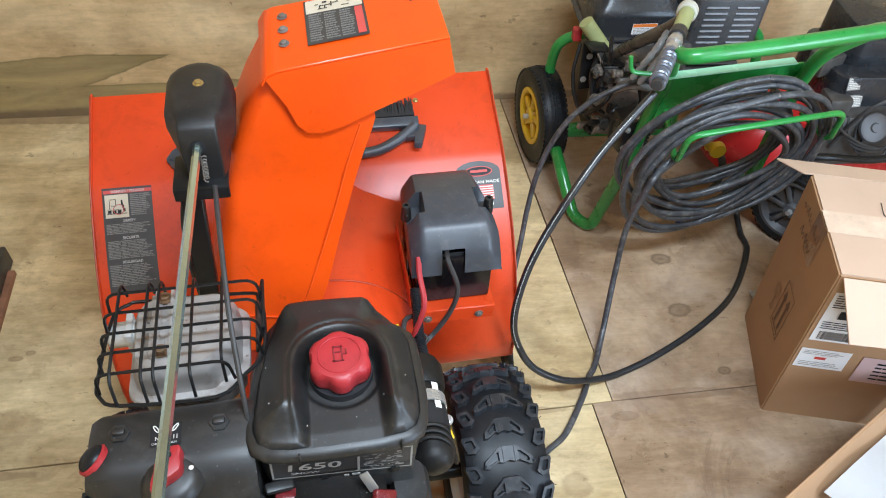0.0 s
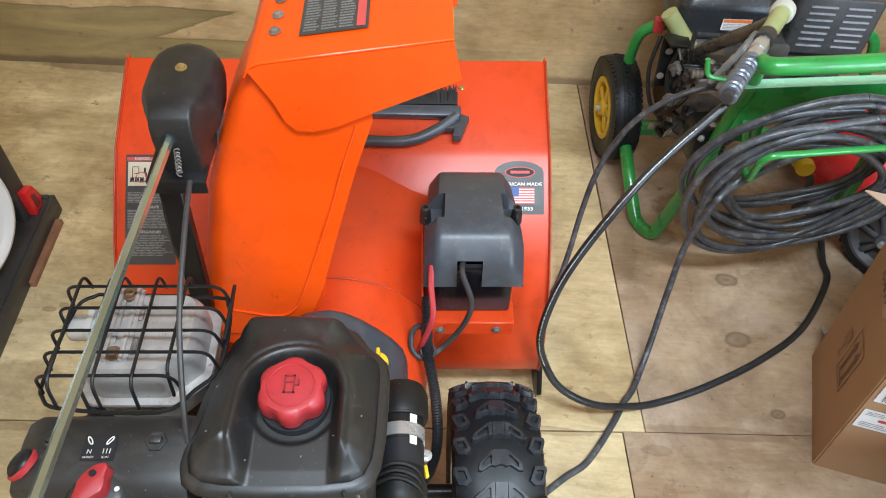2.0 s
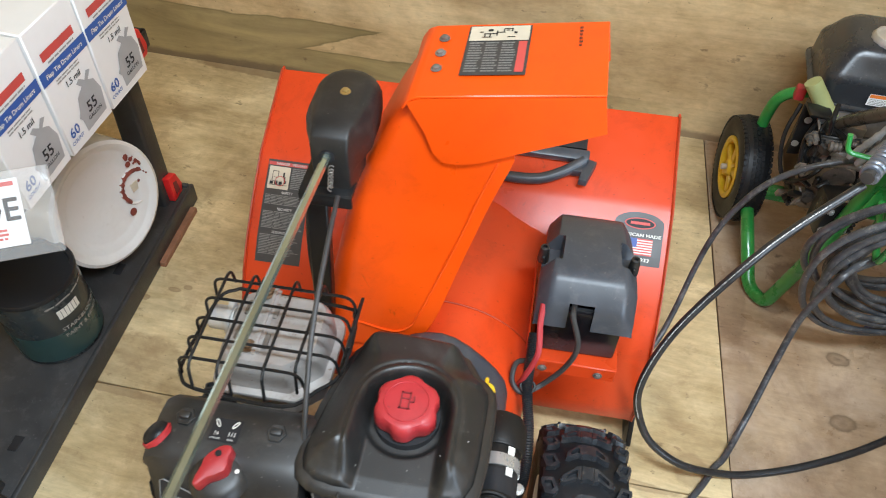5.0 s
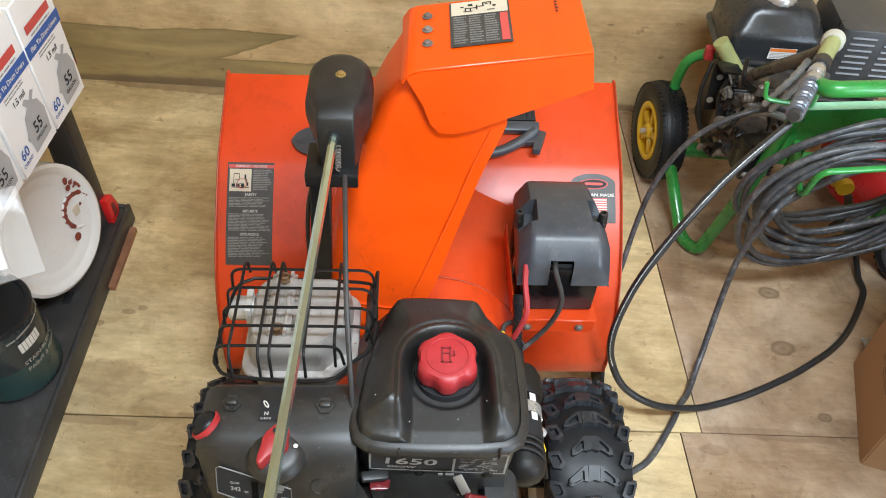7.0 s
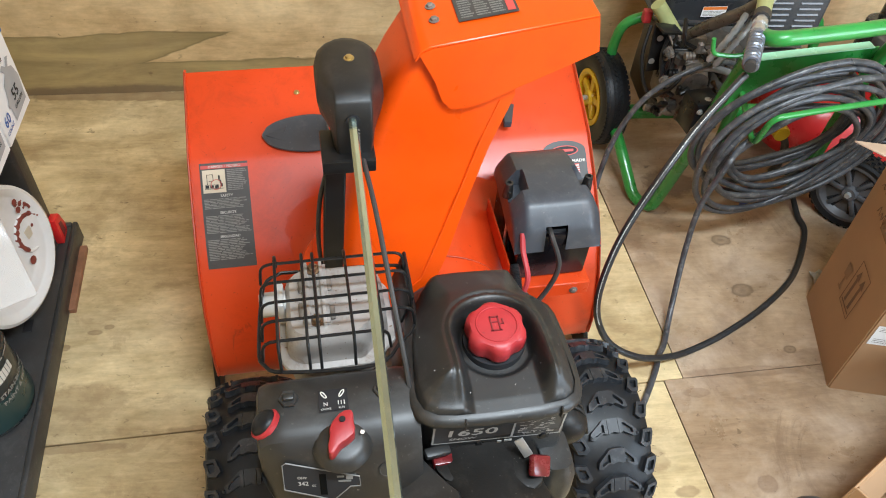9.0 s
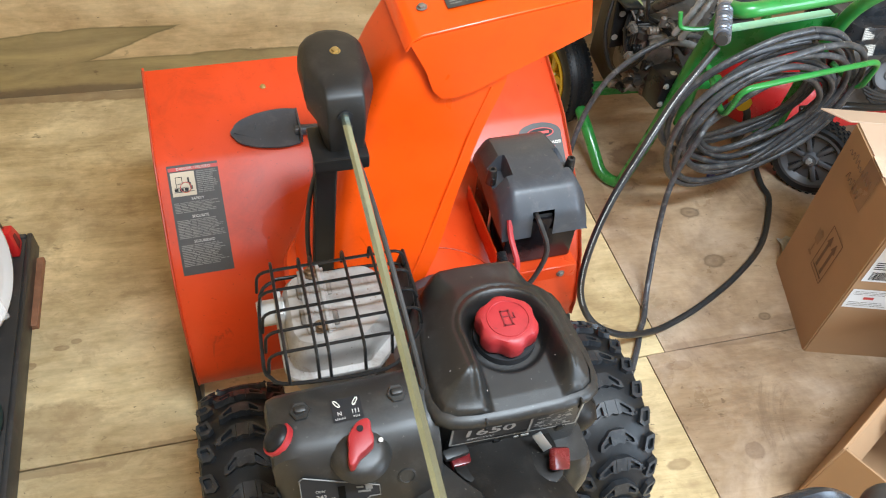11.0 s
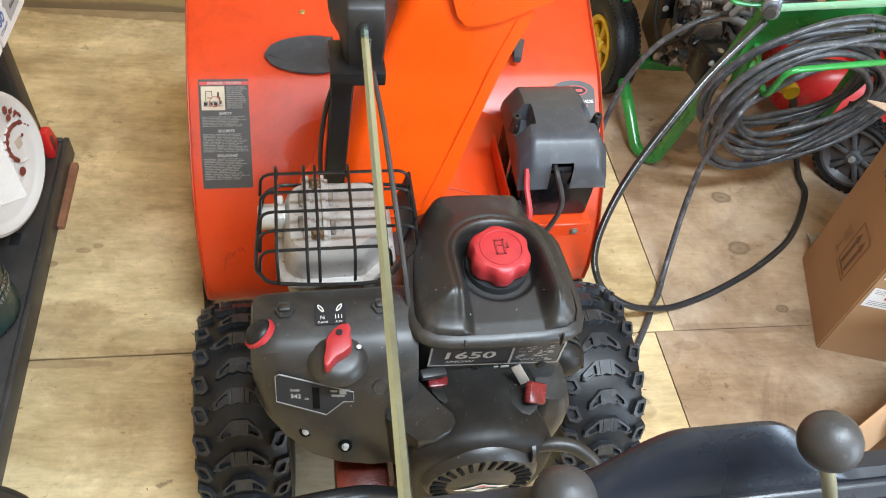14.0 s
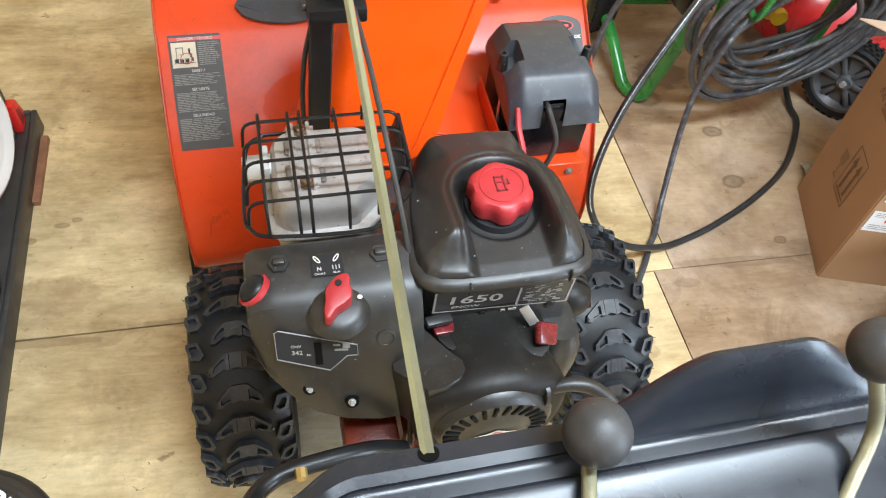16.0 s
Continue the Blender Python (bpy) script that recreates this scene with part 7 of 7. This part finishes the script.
def cartons():
    carton = thing("shipping_carton", pose(0.583, 0.938, 0, 0, 0, -12.5), "tall taped brown cardboard carton with shipping labels and a hanging flap", "carton")
    w, d, h = 0.36, 0.245, 0.440
    lean = (-0.030, -0.020)

    def q(u, v, z):
        return Vector((u + lean[0] * z / h, v + lean[1] * z / h, z))
    walls = loft([[q(u, v, z) for u, v in ((0, 0), (w, 0), (w, d), (0, d))] for z in (0.0, 0.15, 0.30, h)])
    bmesh.ops.bevel(walls, geom=[e for e in walls.edges if abs(e.verts[0].co.z - e.verts[1].co.z) > 0.01], offset=0.003, segments=2, affect="EDGES")
    part("body", walls, CARDBOARD, carton)
    top = h + 0.002
    for name, v0, v1 in (("top_flap", 0.002, d / 2 - 0.001), ("top_flap", d / 2 + 0.001, d - 0.002)):
        part(name, loft([[q(0.003, v0, z) + Vector((0, 0, dz)), q(w - 0.003, v0, z) + Vector((0, 0, dz)), q(w - 0.003, v1, z) + Vector((0, 0, dz)), q(0.003, v1, z) + Vector((0, 0, dz))] for z, dz in ((h, 0.0006), (h, 0.004))]), CARD_LIT, carton, "cardboard top flap with bright light put into its colour")

    def face_top(u, v, lift):
        return q(u, v, h) + Vector((0, 0, 0.0042 + lift))

    def face_left(u, v, lift):
        return q(0, u, v) + Vector((-0.0008 - lift, 0, 0))

    def face_front(u, v, lift):
        return q(u, 0, v) + Vector((0, -0.0008 - lift, 0))
    part("top_tape", patch(face_top, [(0.0, d / 2 - 0.028, w, d / 2 + 0.026)], 0.0004), CLEAR_TAPE, carton, "clear shiny packing tape")
    part("end_tape", patch(face_left, [(d / 2 - 0.026, h - 0.095, d / 2 + 0.028, h)], 0.0004), TAPE, carton, "brown packing tape")
    rnd = random.Random(2)
    marks = [tube(smooth_path([face_top(0.10 + 0.018 * i + rnd.uniform(-0.01, 0.01), d / 2 + 0.045 + rnd.uniform(-0.02, 0.02), 0.001) for i in range(5)], 6), 0.0008, 4), tube(smooth_path([face_top(0.11 + 0.016 * i + rnd.uniform(-0.01, 0.01), d / 2 + 0.015 + rnd.uniform(-0.016, 0.016), 0.002) for i in range(5)], 6), 0.0008, 4)]
    part("pen_scrawl", joined(*marks), INK, carton)
    strokes = []
    for row, (u0, u1) in enumerate(((0.10, 0.215), (0.11, 0.185))):
        base = h - 0.045 - 0.040 * row
        steps = int((u1 - u0) / 0.006)
        strokes.append(tube(smooth_path([face_left(u1 - 0.006 * i, base + (0.017 if i % 2 else 0.0) * rnd.uniform(0.5, 1.2), 0.0010) for i in range(steps)], 4), 0.0007, 4))
    part("pen_note", joined(*strokes), CARD_DARK, carton)
    # handling sign on the side: two arrows in a frame
    f = 0.0022
    a0, a1, b0, b1 = 0.078, 0.135, 0.140, 0.265
    part("sign_frame", patch(face_left, [(a0, b0, a1, b0 + f), (a0, b1 - f, a1, b1), (a0, b0, a0 + f, b1), (a1 - f, b0, a1, b1), (a0 + 0.006, b0 + 0.010, a1 - 0.006, b0 + 0.014)], 0.0004), CARD_DARK, carton)
    arrows = bmesh.new()
    for c in (0.095, 0.118):
        for pts in (((c - 0.004, 0.158), (c + 0.004, 0.158), (c + 0.004, 0.225), (c - 0.004, 0.225)), ((c - 0.009, 0.225), (c + 0.009, 0.225), (c, 0.250))):
            arrows.faces.new([arrows.verts.new(face_left(u, v, 0.0006)) for u, v in pts])
    part("arrows", arrows, CARD_DARK, carton)
    glass = bmesh.new()
    for pts in (((0.150, 0.148), (0.166, 0.148), (0.166, 0.155), (0.150, 0.155)), ((0.156, 0.155), (0.160, 0.155), (0.160, 0.185), (0.156, 0.185)), ((0.148, 0.185), (0.168, 0.185), (0.171, 0.218), (0.145, 0.218))):
        glass.faces.new([glass.verts.new(face_left(u, v, 0.0006)) for u, v in pts])
    part("glass_sign", glass, CARD_FAINT, carton)
    label = part("address_label", patch(face_front, [(0.010, 0.262, 0.112, 0.40)], 0.0006), WHITE_PAPER, carton, "white shipping label with bar codes")
    rnd = random.Random(9)
    code, u = [], 0.020
    while u < 0.104:
        wd = rnd.uniform(0.0006, 0.0022)
        code.append((u, 0.268, u + wd, 0.292))
        u += wd + rnd.uniform(0.0006, 0.0018)
    part("bar_code", patch(face_front, code, 0.0014), INK, label)
    part("small_print", patch(face_front, bars(0.016, 0.298, 0.105, 0.322, 4, 51, 0.4) + [(0.035, 0.330, 0.085, 0.352)] + bars(0.016, 0.358, 0.105, 0.395, 6, 52, 0.4), 0.0014), INK, label)
    slip = part("courier_label", patch(face_front, [(0.008, 0.176, 0.098, 0.236)], 0.0006), WHITE_PAPER, carton, "white courier label")
    part("small_print", patch(face_front, bars(0.014, 0.182, 0.092, 0.198, 3, 53, 0.35) + bars(0.014, 0.218, 0.092, 0.232, 3, 54, 0.35), 0.0014), PRINT_GREY, slip)
    part("logo_bar", patch(face_front, [(0.038, 0.205, 0.058, 0.213)], 0.0014), PRINT_RED, slip)
    low = part("return_label", patch(face_front, [(0.12, 0.150, 0.23, 0.230)], 0.0006), PINK_PAPER, carton, "pink-edged label")
    part("small_print", patch(face_front, bars(0.150, 0.16, 0.225, 0.22, 5, 55, 0.4), 0.0014), INK, low)
    flap = prism([(0.002, 0.0), (w - 0.002, 0.0), (w - 0.004, -0.10), (0.020, -0.105)], -0.0018, 0.0018, "z", 0.0006, 1)
    part("front_flap", moved(flap, Matrix.Translation(q(0.004, -0.003, h)) @ Matrix.Rotation(radians(38), 4, "X")), CARD_LIT, carton, "loose cardboard flap folded outwards")
    back = prism([(-0.012, 0.0), (w, 0.0), (w, 0.055), (-0.050, 0.050)], -0.0018, 0.0018, "z", 0.0006, 1)
    part("back_flap", moved(back, Matrix.Translation(q(0.0, d, h + 0.002)) @ Matrix.Rotation(radians(-14), 4, "X")), CARD_LIT, carton)

    tray = thing("open_carton", pose(0.405, 0.640, 0, 0, 0, 31.5), "low open brown carton with white paper and grey wrapping inside", "carton")
    ww, dd, hh, t = 0.45, 0.34, 0.205, 0.004
    for name, bm in (("side_panel", box(ww / 2, -t / 2, hh / 2, ww, t, hh, 0.001, 1)), ("side_panel", box(ww / 2, -dd, hh / 2, ww, t, hh, 0.001, 1)), ("side_panel", box(t / 2, -dd / 2, hh / 2, t, dd - 2 * t, hh, 0.001, 1)), ("side_panel", box(ww, -dd / 2, hh / 2, t, dd - 2 * t, hh, 0.001, 1)), ("bottom_panel", box(ww / 2, -dd / 2, 0.004, ww - 2 * t, dd - 2 * t, 0.004))):
        part(name, bm, CARDBOARD, tray)
    part("inner_flap", moved(box(ww / 2, -0.045, 0, ww - 0.02, 0.09, 0.004, 0.001, 1), Matrix.Translation((0, -0.004, hh - 0.004)) @ Matrix.Rotation(radians(68), 4, "X")), CARDBOARD, tray, "cardboard flap folded inwards")
    sheet = bmesh.new()
    rows = [[sheet.verts.new((0.13 + 0.24 * i / 6 + 0.05 * j / 6, -0.03 - 0.22 * j / 6, 0.175 - 0.05 * j / 6 + 0.012 * math.sin(i * 0.9 + j * 0.5))) for i in range(7)] for j in range(7)]
    for a, b in zip(rows, rows[1:]):
        for i in range(6):
            sheet.faces.new((a[i], a[i + 1], b[i + 1], b[i]))
    bmesh.ops.solidify(sheet, geom=sheet.faces[:], thickness=0.0006)
    paper = tagged(part("paper_sheet", moved(sheet, tray.matrix_world), WHITE_PAPER), "white sheet of paper in the open carton", "paper")
    wrap = []
    for j in range(9):
        wrap.append([(0.08 + 0.28 * i / 14, -0.15 - 0.15 * j / 8, 0.09 + 0.05 * math.sin(math.pi * j / 8) * (0.7 + 0.3 * math.sin(i * 1.1 + j)) + 0.006 * math.sin(i * 3.1 + j * 2.3)) for i in range(15)])
    bm = loft(wrap, closed=False)
    bmesh.ops.solidify(bm, geom=bm.faces[:], thickness=0.001)
    tagged(part("plastic_wrap", moved(bm, tray.matrix_world), GREY_WRAP), "crumpled grey plastic wrapping in the open carton", "wrapping")


# lighter, pinker cardboard for the flaps: strong light from above is in the colour
CARD_LIT = surface("lit_cardboard", (0.56, 0.40, 0.29), 0.6, vary=0.06, scale=6, grain=180, relief=0.1)
CARD_FAINT = surface("faint_print", (0.28, 0.165, 0.085), 0.7, vary=0.1, relief=0.03)
PINK_PAPER = surface("pink_paper", (0.62, 0.45, 0.45), 0.6, vary=0.05, relief=0.03)
GREY_WRAP = surface("grey_wrap", (0.40, 0.41, 0.42), 0.3, vary=0.15, scale=40, relief=0.3)
cartons()

crumple = []
for k in range(6):
    crumple.append([(0.665 + 0.012 * k, 1.205 + 0.012 * j + 0.004 * math.sin(k * 2 + j), 0.004 + 0.010 * abs(math.sin(k * 1.9 + j * 1.3))) for j in range(4)])
scrap = loft(crumple, closed=False)
bmesh.ops.solidify(scrap, geom=scrap.faces[:], thickness=0.001)
tagged(part("plastic_scrap", scrap, GREY_WRAP), "crumpled clear plastic scrap on the floor beside the carton", "litter")


# ---- rack, liners, bucket, paint ----
def rack():
    r = thing("storage_rack", pose(-1.18, 1.0, 0, 0, 0, 4.6), "black plastic storage rack with shelves and red corner clips", "rack")
    part("base_shelf", box(0.0, -0.02, 0.042, 0.38, 0.816, 0.012, 0.003), RACK_PLASTIC, r)
    for bm in (box(0.196, -0.02, 0.026, 0.012, 0.84, 0.052, 0.004), box(-0.196, -0.02, 0.026, 0.012, 0.84, 0.052, 0.004), box(0.0, 0.394, 0.026, 0.38, 0.012, 0.052, 0.004), box(0.0, -0.434, 0.026, 0.38, 0.012, 0.052, 0.004)):
        part("shelf_edge", bm, RACK_PLASTIC, r)
    for y in (-0.30, -0.10, 0.12, 0.27):
        part("slot", box(0.145, y, 0.0485, 0.018, 0.030, 0.002, 0.0005, 1), INK, r)
    part("upper_shelf", box(0.005, 0.0, 0.462, 0.37, 0.84, 0.012, 0.003), RACK_PLASTIC, r)
    part("shelf_edge", box(0.185, 0.0, 0.448, 0.010, 0.84, 0.040, 0.003), RACK_PLASTIC, r)
    for y in (0.345, -0.40):
        for x, lean in ((0.135, 0.012), (-0.15, 0.0)):
            part("post", loft([[(px, py, z) for px, py in rounded(0.060 * g, 0.052 * g, 0.008, 3, x + lean * (z / 0.45), y)] for z, g in ((0.048, 1.1), (0.10, 1.0), (0.452, 0.9))]), RACK_PLASTIC, r)
    clip = [(0.0, 0.0), (0.040, 0.0), (0.048, 0.020), (0.034, 0.062), (0.0, 0.072)]
    for x, y, z in ((0.166, 0.335, 0.050), (0.190, 0.335, 0.440)):
        bm = prism(clip, 0.0, 0.018, "x", 0.003)
        slot = prism([(0.012, 0.012), (0.030, 0.014), (0.026, 0.046), (0.012, 0.052)], 0.0185, 0.0192, "x")
        held = part("corner_clip", moved(bm, Matrix.Translation((x, y, z))), CLIP_RED, r, "red plastic corner clip")
        part("clip_recess", moved(slot, Matrix.Translation((x, y, z))), DARK_RED, held)


CLIP_RED = surface("bright_red_plastic", (0.70, 0.02, 0.02), 0.35, vary=0.06, relief=0.04)
BLUE_BAND = surface("blue_band", (0.035, 0.10, 0.34), 0.4, vary=0.05, relief=0.02)
BAG_GREY = surface("bag_grey", (0.36, 0.36, 0.36), 0.5, vary=0.1, relief=0.02)
rack()


def liner_cartons():
    m0 = pose(-0.942, 1.178, 0.475, 0, 0, 1.0)
    first = thing("liner_carton", m0, "white carton of drum liners with blue band on the rack shelf", "box", "drum liner cartons")
    w, h, d = 0.126, 0.235, 0.19
    part("body", box(-d / 2, w / 2, h / 2, d, w - 0.002, h, 0.002, 1), LINER_WHITE, first)
    face = flat_map((0, 0, 0), (0, 1, 0), (0, 0, 1))
    band = bmesh.new()
    band.faces.new([band.verts.new(face(u, v, 0.0012)) for u, v in ((0.001, 0.140), (w - 0.001, 0.140), (w - 0.001, 0.164), (0.001, 0.164))])
    band = part("blue_band", band, BLUE_BAND, first)
    text_parts(part, face, [("Flap Tie Drum Liners", w / 2, 0.148, 0.0115, "CENTER")], 0.002, PRINT_WHITE, band)
    part("brand_bar", patch(face, [(0.020, 0.175, 0.105, 0.190)], 0.0012), PRINT_RED, first)
    part("print_lines", patch(face, bars(0.030, 0.166, 0.105, 0.172, 1, 60, 0.5) + bars(0.030, 0.126, 0.10, 0.137, 2, 61, 0.45), 0.0012), PRINT_GREY, first)
    text_parts(part, face, [("1.5 mil", 0.045, 0.110, 0.015, "LEFT")], 0.0012, INK, first)
    bag = bmesh.new()
    bag.faces.new([bag.verts.new(face(u, v, 0.0012)) for u, v in ((0.052, 0.015), (0.112, 0.018), (0.118, 0.060), (0.108, 0.085), (0.095, 0.092), (0.108, 0.104), (0.098, 0.108), (0.088, 0.096), (0.076, 0.106), (0.066, 0.102), (0.076, 0.091), (0.058, 0.080), (0.050, 0.055), (0.044, 0.048), (0.050, 0.040))])
    bag = part("bag_picture", bag, BAG_GREY, first)
    text_parts(part, face, [("55", 0.083, 0.042, 0.028, "CENTER"), ("GALLON", 0.083, 0.030, 0.010, "CENTER")], 0.002, INK, bag)
    text_parts(part, face, [("60", 0.024, 0.030, 0.026, "CENTER"), ("COUNT", 0.024, 0.018, 0.0095, "CENTER")], 0.0012, BLUE_BAND, first)
    copy_thing(first, pose(-0.940, 1.050, 0.475, 0, 0, 1.0))
    copy_thing(first, pose(-0.936, 0.922, 0.475, 0, 0, 3.0))
    pack = thing("clear_pack", pose(-0.935, 0.868, 0.587, 0, -35, -60), "clear plastic pack with printed white card hanging over the shelf", "pack")
    card = part("card", moved(box(0, 0, 0, 0.002, 0.15, 0.095, 0.0005, 1), pose(0.022, -0.02, -0.045, 0, -8, 0)), WHITE_PAPER, pack)
    face = flat_map((0.030, -0.09, -0.095), (0, 1, 0), (-0.14, 0, 1))
    text_parts(part, face, [("DE", 0.085, 0.040, 0.045, "LEFT")], 0.002, INK, card)
    part("card_print", patch(face, [(0.06, 0.088, 0.14, 0.094)] + bars(0.05, 0.012, 0.14, 0.030, 3, 62), 0.002), PRINT_RED, card)
    sleeve = part("sleeve", moved(box(0, 0, 0, 0.010, 0.19, 0.125, 0.003), pose(0.024, 0.004, -0.048, 0, -8, 0)), CLEAR, pack)
    sleeve.visible_shadow = False


LINER_WHITE = surface("white_carton", (0.78, 0.77, 0.75), 0.45, vary=0.03, relief=0.03)
CLEAR, _nt, _b = nodes_of("clear_sleeve")
_b.inputs["Base Color"].default_value, _b.inputs["Roughness"].default_value, _b.inputs["Alpha"].default_value = (0.8, 0.8, 0.8, 1), 0.12, 0.16
liner_cartons()


def bucket_and_paint():
    lie = pose(-1.030, 1.160, 0.226, 0, -10, -12)
    b = thing("bucket", lie, "white plastic bucket lying on its side, its base stained rust-brown", "bucket")
    part("body", lathe([(0.0, -0.010), (0.084, -0.010), (0.091, -0.0085), (0.096, -0.0060), (0.108, -0.0055), (0.113, -0.0035), (0.117, 0.0015), (0.126, 0.004), (0.133, 0.0), (0.1345, -0.008), (0.140, -0.20), (0.146, -0.24), (0.0, -0.24)], (0, 0, 0), "x", 56), BUCKET, b)
    part("ring_mark", tube([(-0.0095, 0.082 + 0.038 * math.cos(2 * math.pi * k / 40), -0.018 + 0.038 * math.sin(2 * math.pi * k / 40)) for k in range(40)], 0.0035, 8, True), BUCKET, b)
    part("rust_ring", tube([(-0.0092, 0.082 + 0.036 * math.cos(radians(a)), -0.018 + 0.036 * math.sin(radians(a))) for a in range(20, 230, 10)], [0.0035 + 0.003 * abs(math.sin(k * 1.7)) for k in range(21)], 6), RUST, b, "rust-brown stain")
    rnd = random.Random(12)
    spots = []
    for _ in range(18):
        y, z = 0.108 + rnd.uniform(-0.025, 0.02), 0.022 + rnd.uniform(-0.03, 0.035)
        if math.hypot(y, z) < 0.128:
            spots.append(lathe([(0, 0), (rnd.uniform(0.002, 0.007), 0), (0.001, 0.0012), (0, 0.0012)], (-0.002, y, z), "x", 7))
    spots.append(lathe([(0, 0), (0.009, 0), (0.004, 0.0012), (0, 0.0012)], (-0.005, 0.046, -0.060), "x", 9))
    part("rust_spots", joined(*spots), RUST, b)
    part("centre_tag", box(-0.0098, 0.082, -0.018, 0.002, 0.024, 0.020, 0.0005, 1), PRINT_CREAM, b)

    can = thing("paint_can", pose(-1.072, 0.955, 0.049), "dark plastic paint can with a teal label on the rack", "paint can")
    part("body", lathe([(0, 0), (0.080, 0), (0.083, 0.004), (0.083, 0.172), (0.080, 0.180), (0, 0.18)], (0, 0, 0), "z", 48), CAN_DARK, can)
    part("lid", lathe([(0, 0.178), (0.084, 0.178), (0.086, 0.184), (0.084, 0.190), (0.076, 0.190), (0.074, 0.184), (0, 0.183)], (0, 0, 0), "z", 48), INK, can)
    part("label", lathe([(0.0835, 0.012), (0.0838, 0.012), (0.0838, 0.085), (0.0835, 0.085)], (0, 0, 0), "z", 48), TEAL, can, "teal printed label")

    def curve(u, v, lift):
        a = u / 0.084
        return Vector(((0.0842 + lift) * math.cos(a), (0.0842 + lift) * math.sin(a), v))
    part("brand_bar", patch(curve, [(-0.045 + 0.008 * k, 0.122, -0.038 + 0.008 * k, 0.146) for k in range(6)], 0.0006), PRINT_WHITE, can)
    text_parts(part, curve, [("STAIN-BLOCKING", -0.05, 0.090, 0.0135, "LEFT"), ("PAINT & PRIMER", -0.05, 0.072, 0.0135, "LEFT")], 0.0008, PRINT_GREY, can)
    part("rim_print", patch(curve, bars(-0.06, 0.158, 0.06, 0.166, 1, 63, 0.5), 0.0006), PRINT_GREY, can)
    lath = box(0, 0, 0.007, 0.026, 0.18, 0.014, 0.001, 1)
    tagged(part("wood_lath", moved(lath, pose(-1.000, 1.285, 0, 0, 0, 4)), LATH), "short reddish-brown wooden lath on the floor", "lath")
    tub = thing("round_tub", pose(-0.9005, 0.446, 0), "black round plastic tub with white slanted lettering on its lid", "tub")
    part("body", lathe([(0, 0), (0.115, 0), (0.120, 0.01), (0.135, 0.185), (0, 0.19)], (0, 0, 0), "z", 56), BLACK_PLASTIC, tub)
    lid = part("lid", lathe([(0.0, 0.190), (0.115, 0.190), (0.118, 0.192), (0.121, 0.199), (0.126, 0.2045), (0.131, 0.206), (0.136, 0.2035), (0.1395, 0.198), (0.141, 0.190), (0.137, 0.182), (0, 0.182)], (0, 0, 0), "z", 64), BLACK_PLASTIC, tub)
    face = flat_map((0, 0, 0.1905), (0.86, -0.50, 0), (0.50, 0.86, 0))
    marks = []
    for k in range(5):
        u = 0.012 - 0.031 * k
        bowl = bmesh.new()
        ring = [[bowl.verts.new(face(u + (0.0135 * math.cos(q) + 0.003 * math.sin(q)) * g, 0.1075 + 0.0066 * math.sin(q) * h, 0.0012)) for q in (2 * math.pi * i / 24 for i in range(24))] for g, h in ((1.0, 1.0), (0.55, 0.28))]
        for i in range(24):
            bowl.faces.new((ring[0][i], ring[0][(i + 1) % 24], ring[1][(i + 1) % 24], ring[1][i]))
        stem = bmesh.new()
        stem.faces.new([stem.verts.new(face(u + a, b, 0.0018)) for a, b in ((-0.0205, 0.0935), (-0.0085, 0.0935), (-0.0095, 0.0960), (-0.0115, 0.0965), (-0.0045, 0.1115), (-0.0125, 0.1125), (-0.0185, 0.0965))])
        marks += [bowl, stem]
    tagged(part("letter_bars", joined(*marks), WHITE_PAPER, lid), kind="stuff")


BUCKET = surface("bucket_white", (0.74, 0.73, 0.70), 0.10, vary=0.05, scale=8, relief=0.03, coat=0.6, dust=0.2, dust_color=(0.5, 0.45, 0.38))
RUST = surface("rust_stain", (0.20, 0.045, 0.03), 0.6, vary=0.3, scale=60, relief=0.1)
CAN_DARK = surface("can_plastic", (0.028, 0.034, 0.036), 0.25, vary=0.1, relief=0.03)
TEAL = surface("teal_print", (0.022, 0.050, 0.048), 0.3, vary=0.1, relief=0.02)
LATH = surface("reddish_wood", (0.26, 0.12, 0.065), 0.6, vary=0.3, scale=30, relief=0.3)
bucket_and_paint()

def loose_board():
    rnd = random.Random(21)
    edge = [(0.085 + rnd.uniform(-0.004, 0.004), 0.176 * k / 15) for k in range(16)]
    bm = prism([(0.0, 0.0), *edge, (0.0, 0.176)], 0.0, 0.013, "z")
    tagged(part("loose_board", moved(bm, pose(-0.474, 0.628, 0.0, 0, 0, 4)), BOARD), "weathered plywood offcut with a ragged end on the floor", "board")


BOARD = plywood("weathered_plywood", ((0.30, 0.27, 0.17), (0.44, 0.41, 0.29), (0.56, 0.53, 0.40)), "x", 3.0, (0.2, 0.17, 0.10), 0.3, grain=1.4)
loose_board()

# fine print and flecks too small to count
for ob in list(bpy.data.objects):
    if ob.name.split(".")[0] in ("small_print", "print_lines", "bar_code", "scuffs", "rust_spots", "card_print", "rim_print", "stencil", "pen_note"):
        tagged(ob, kind="stuff")
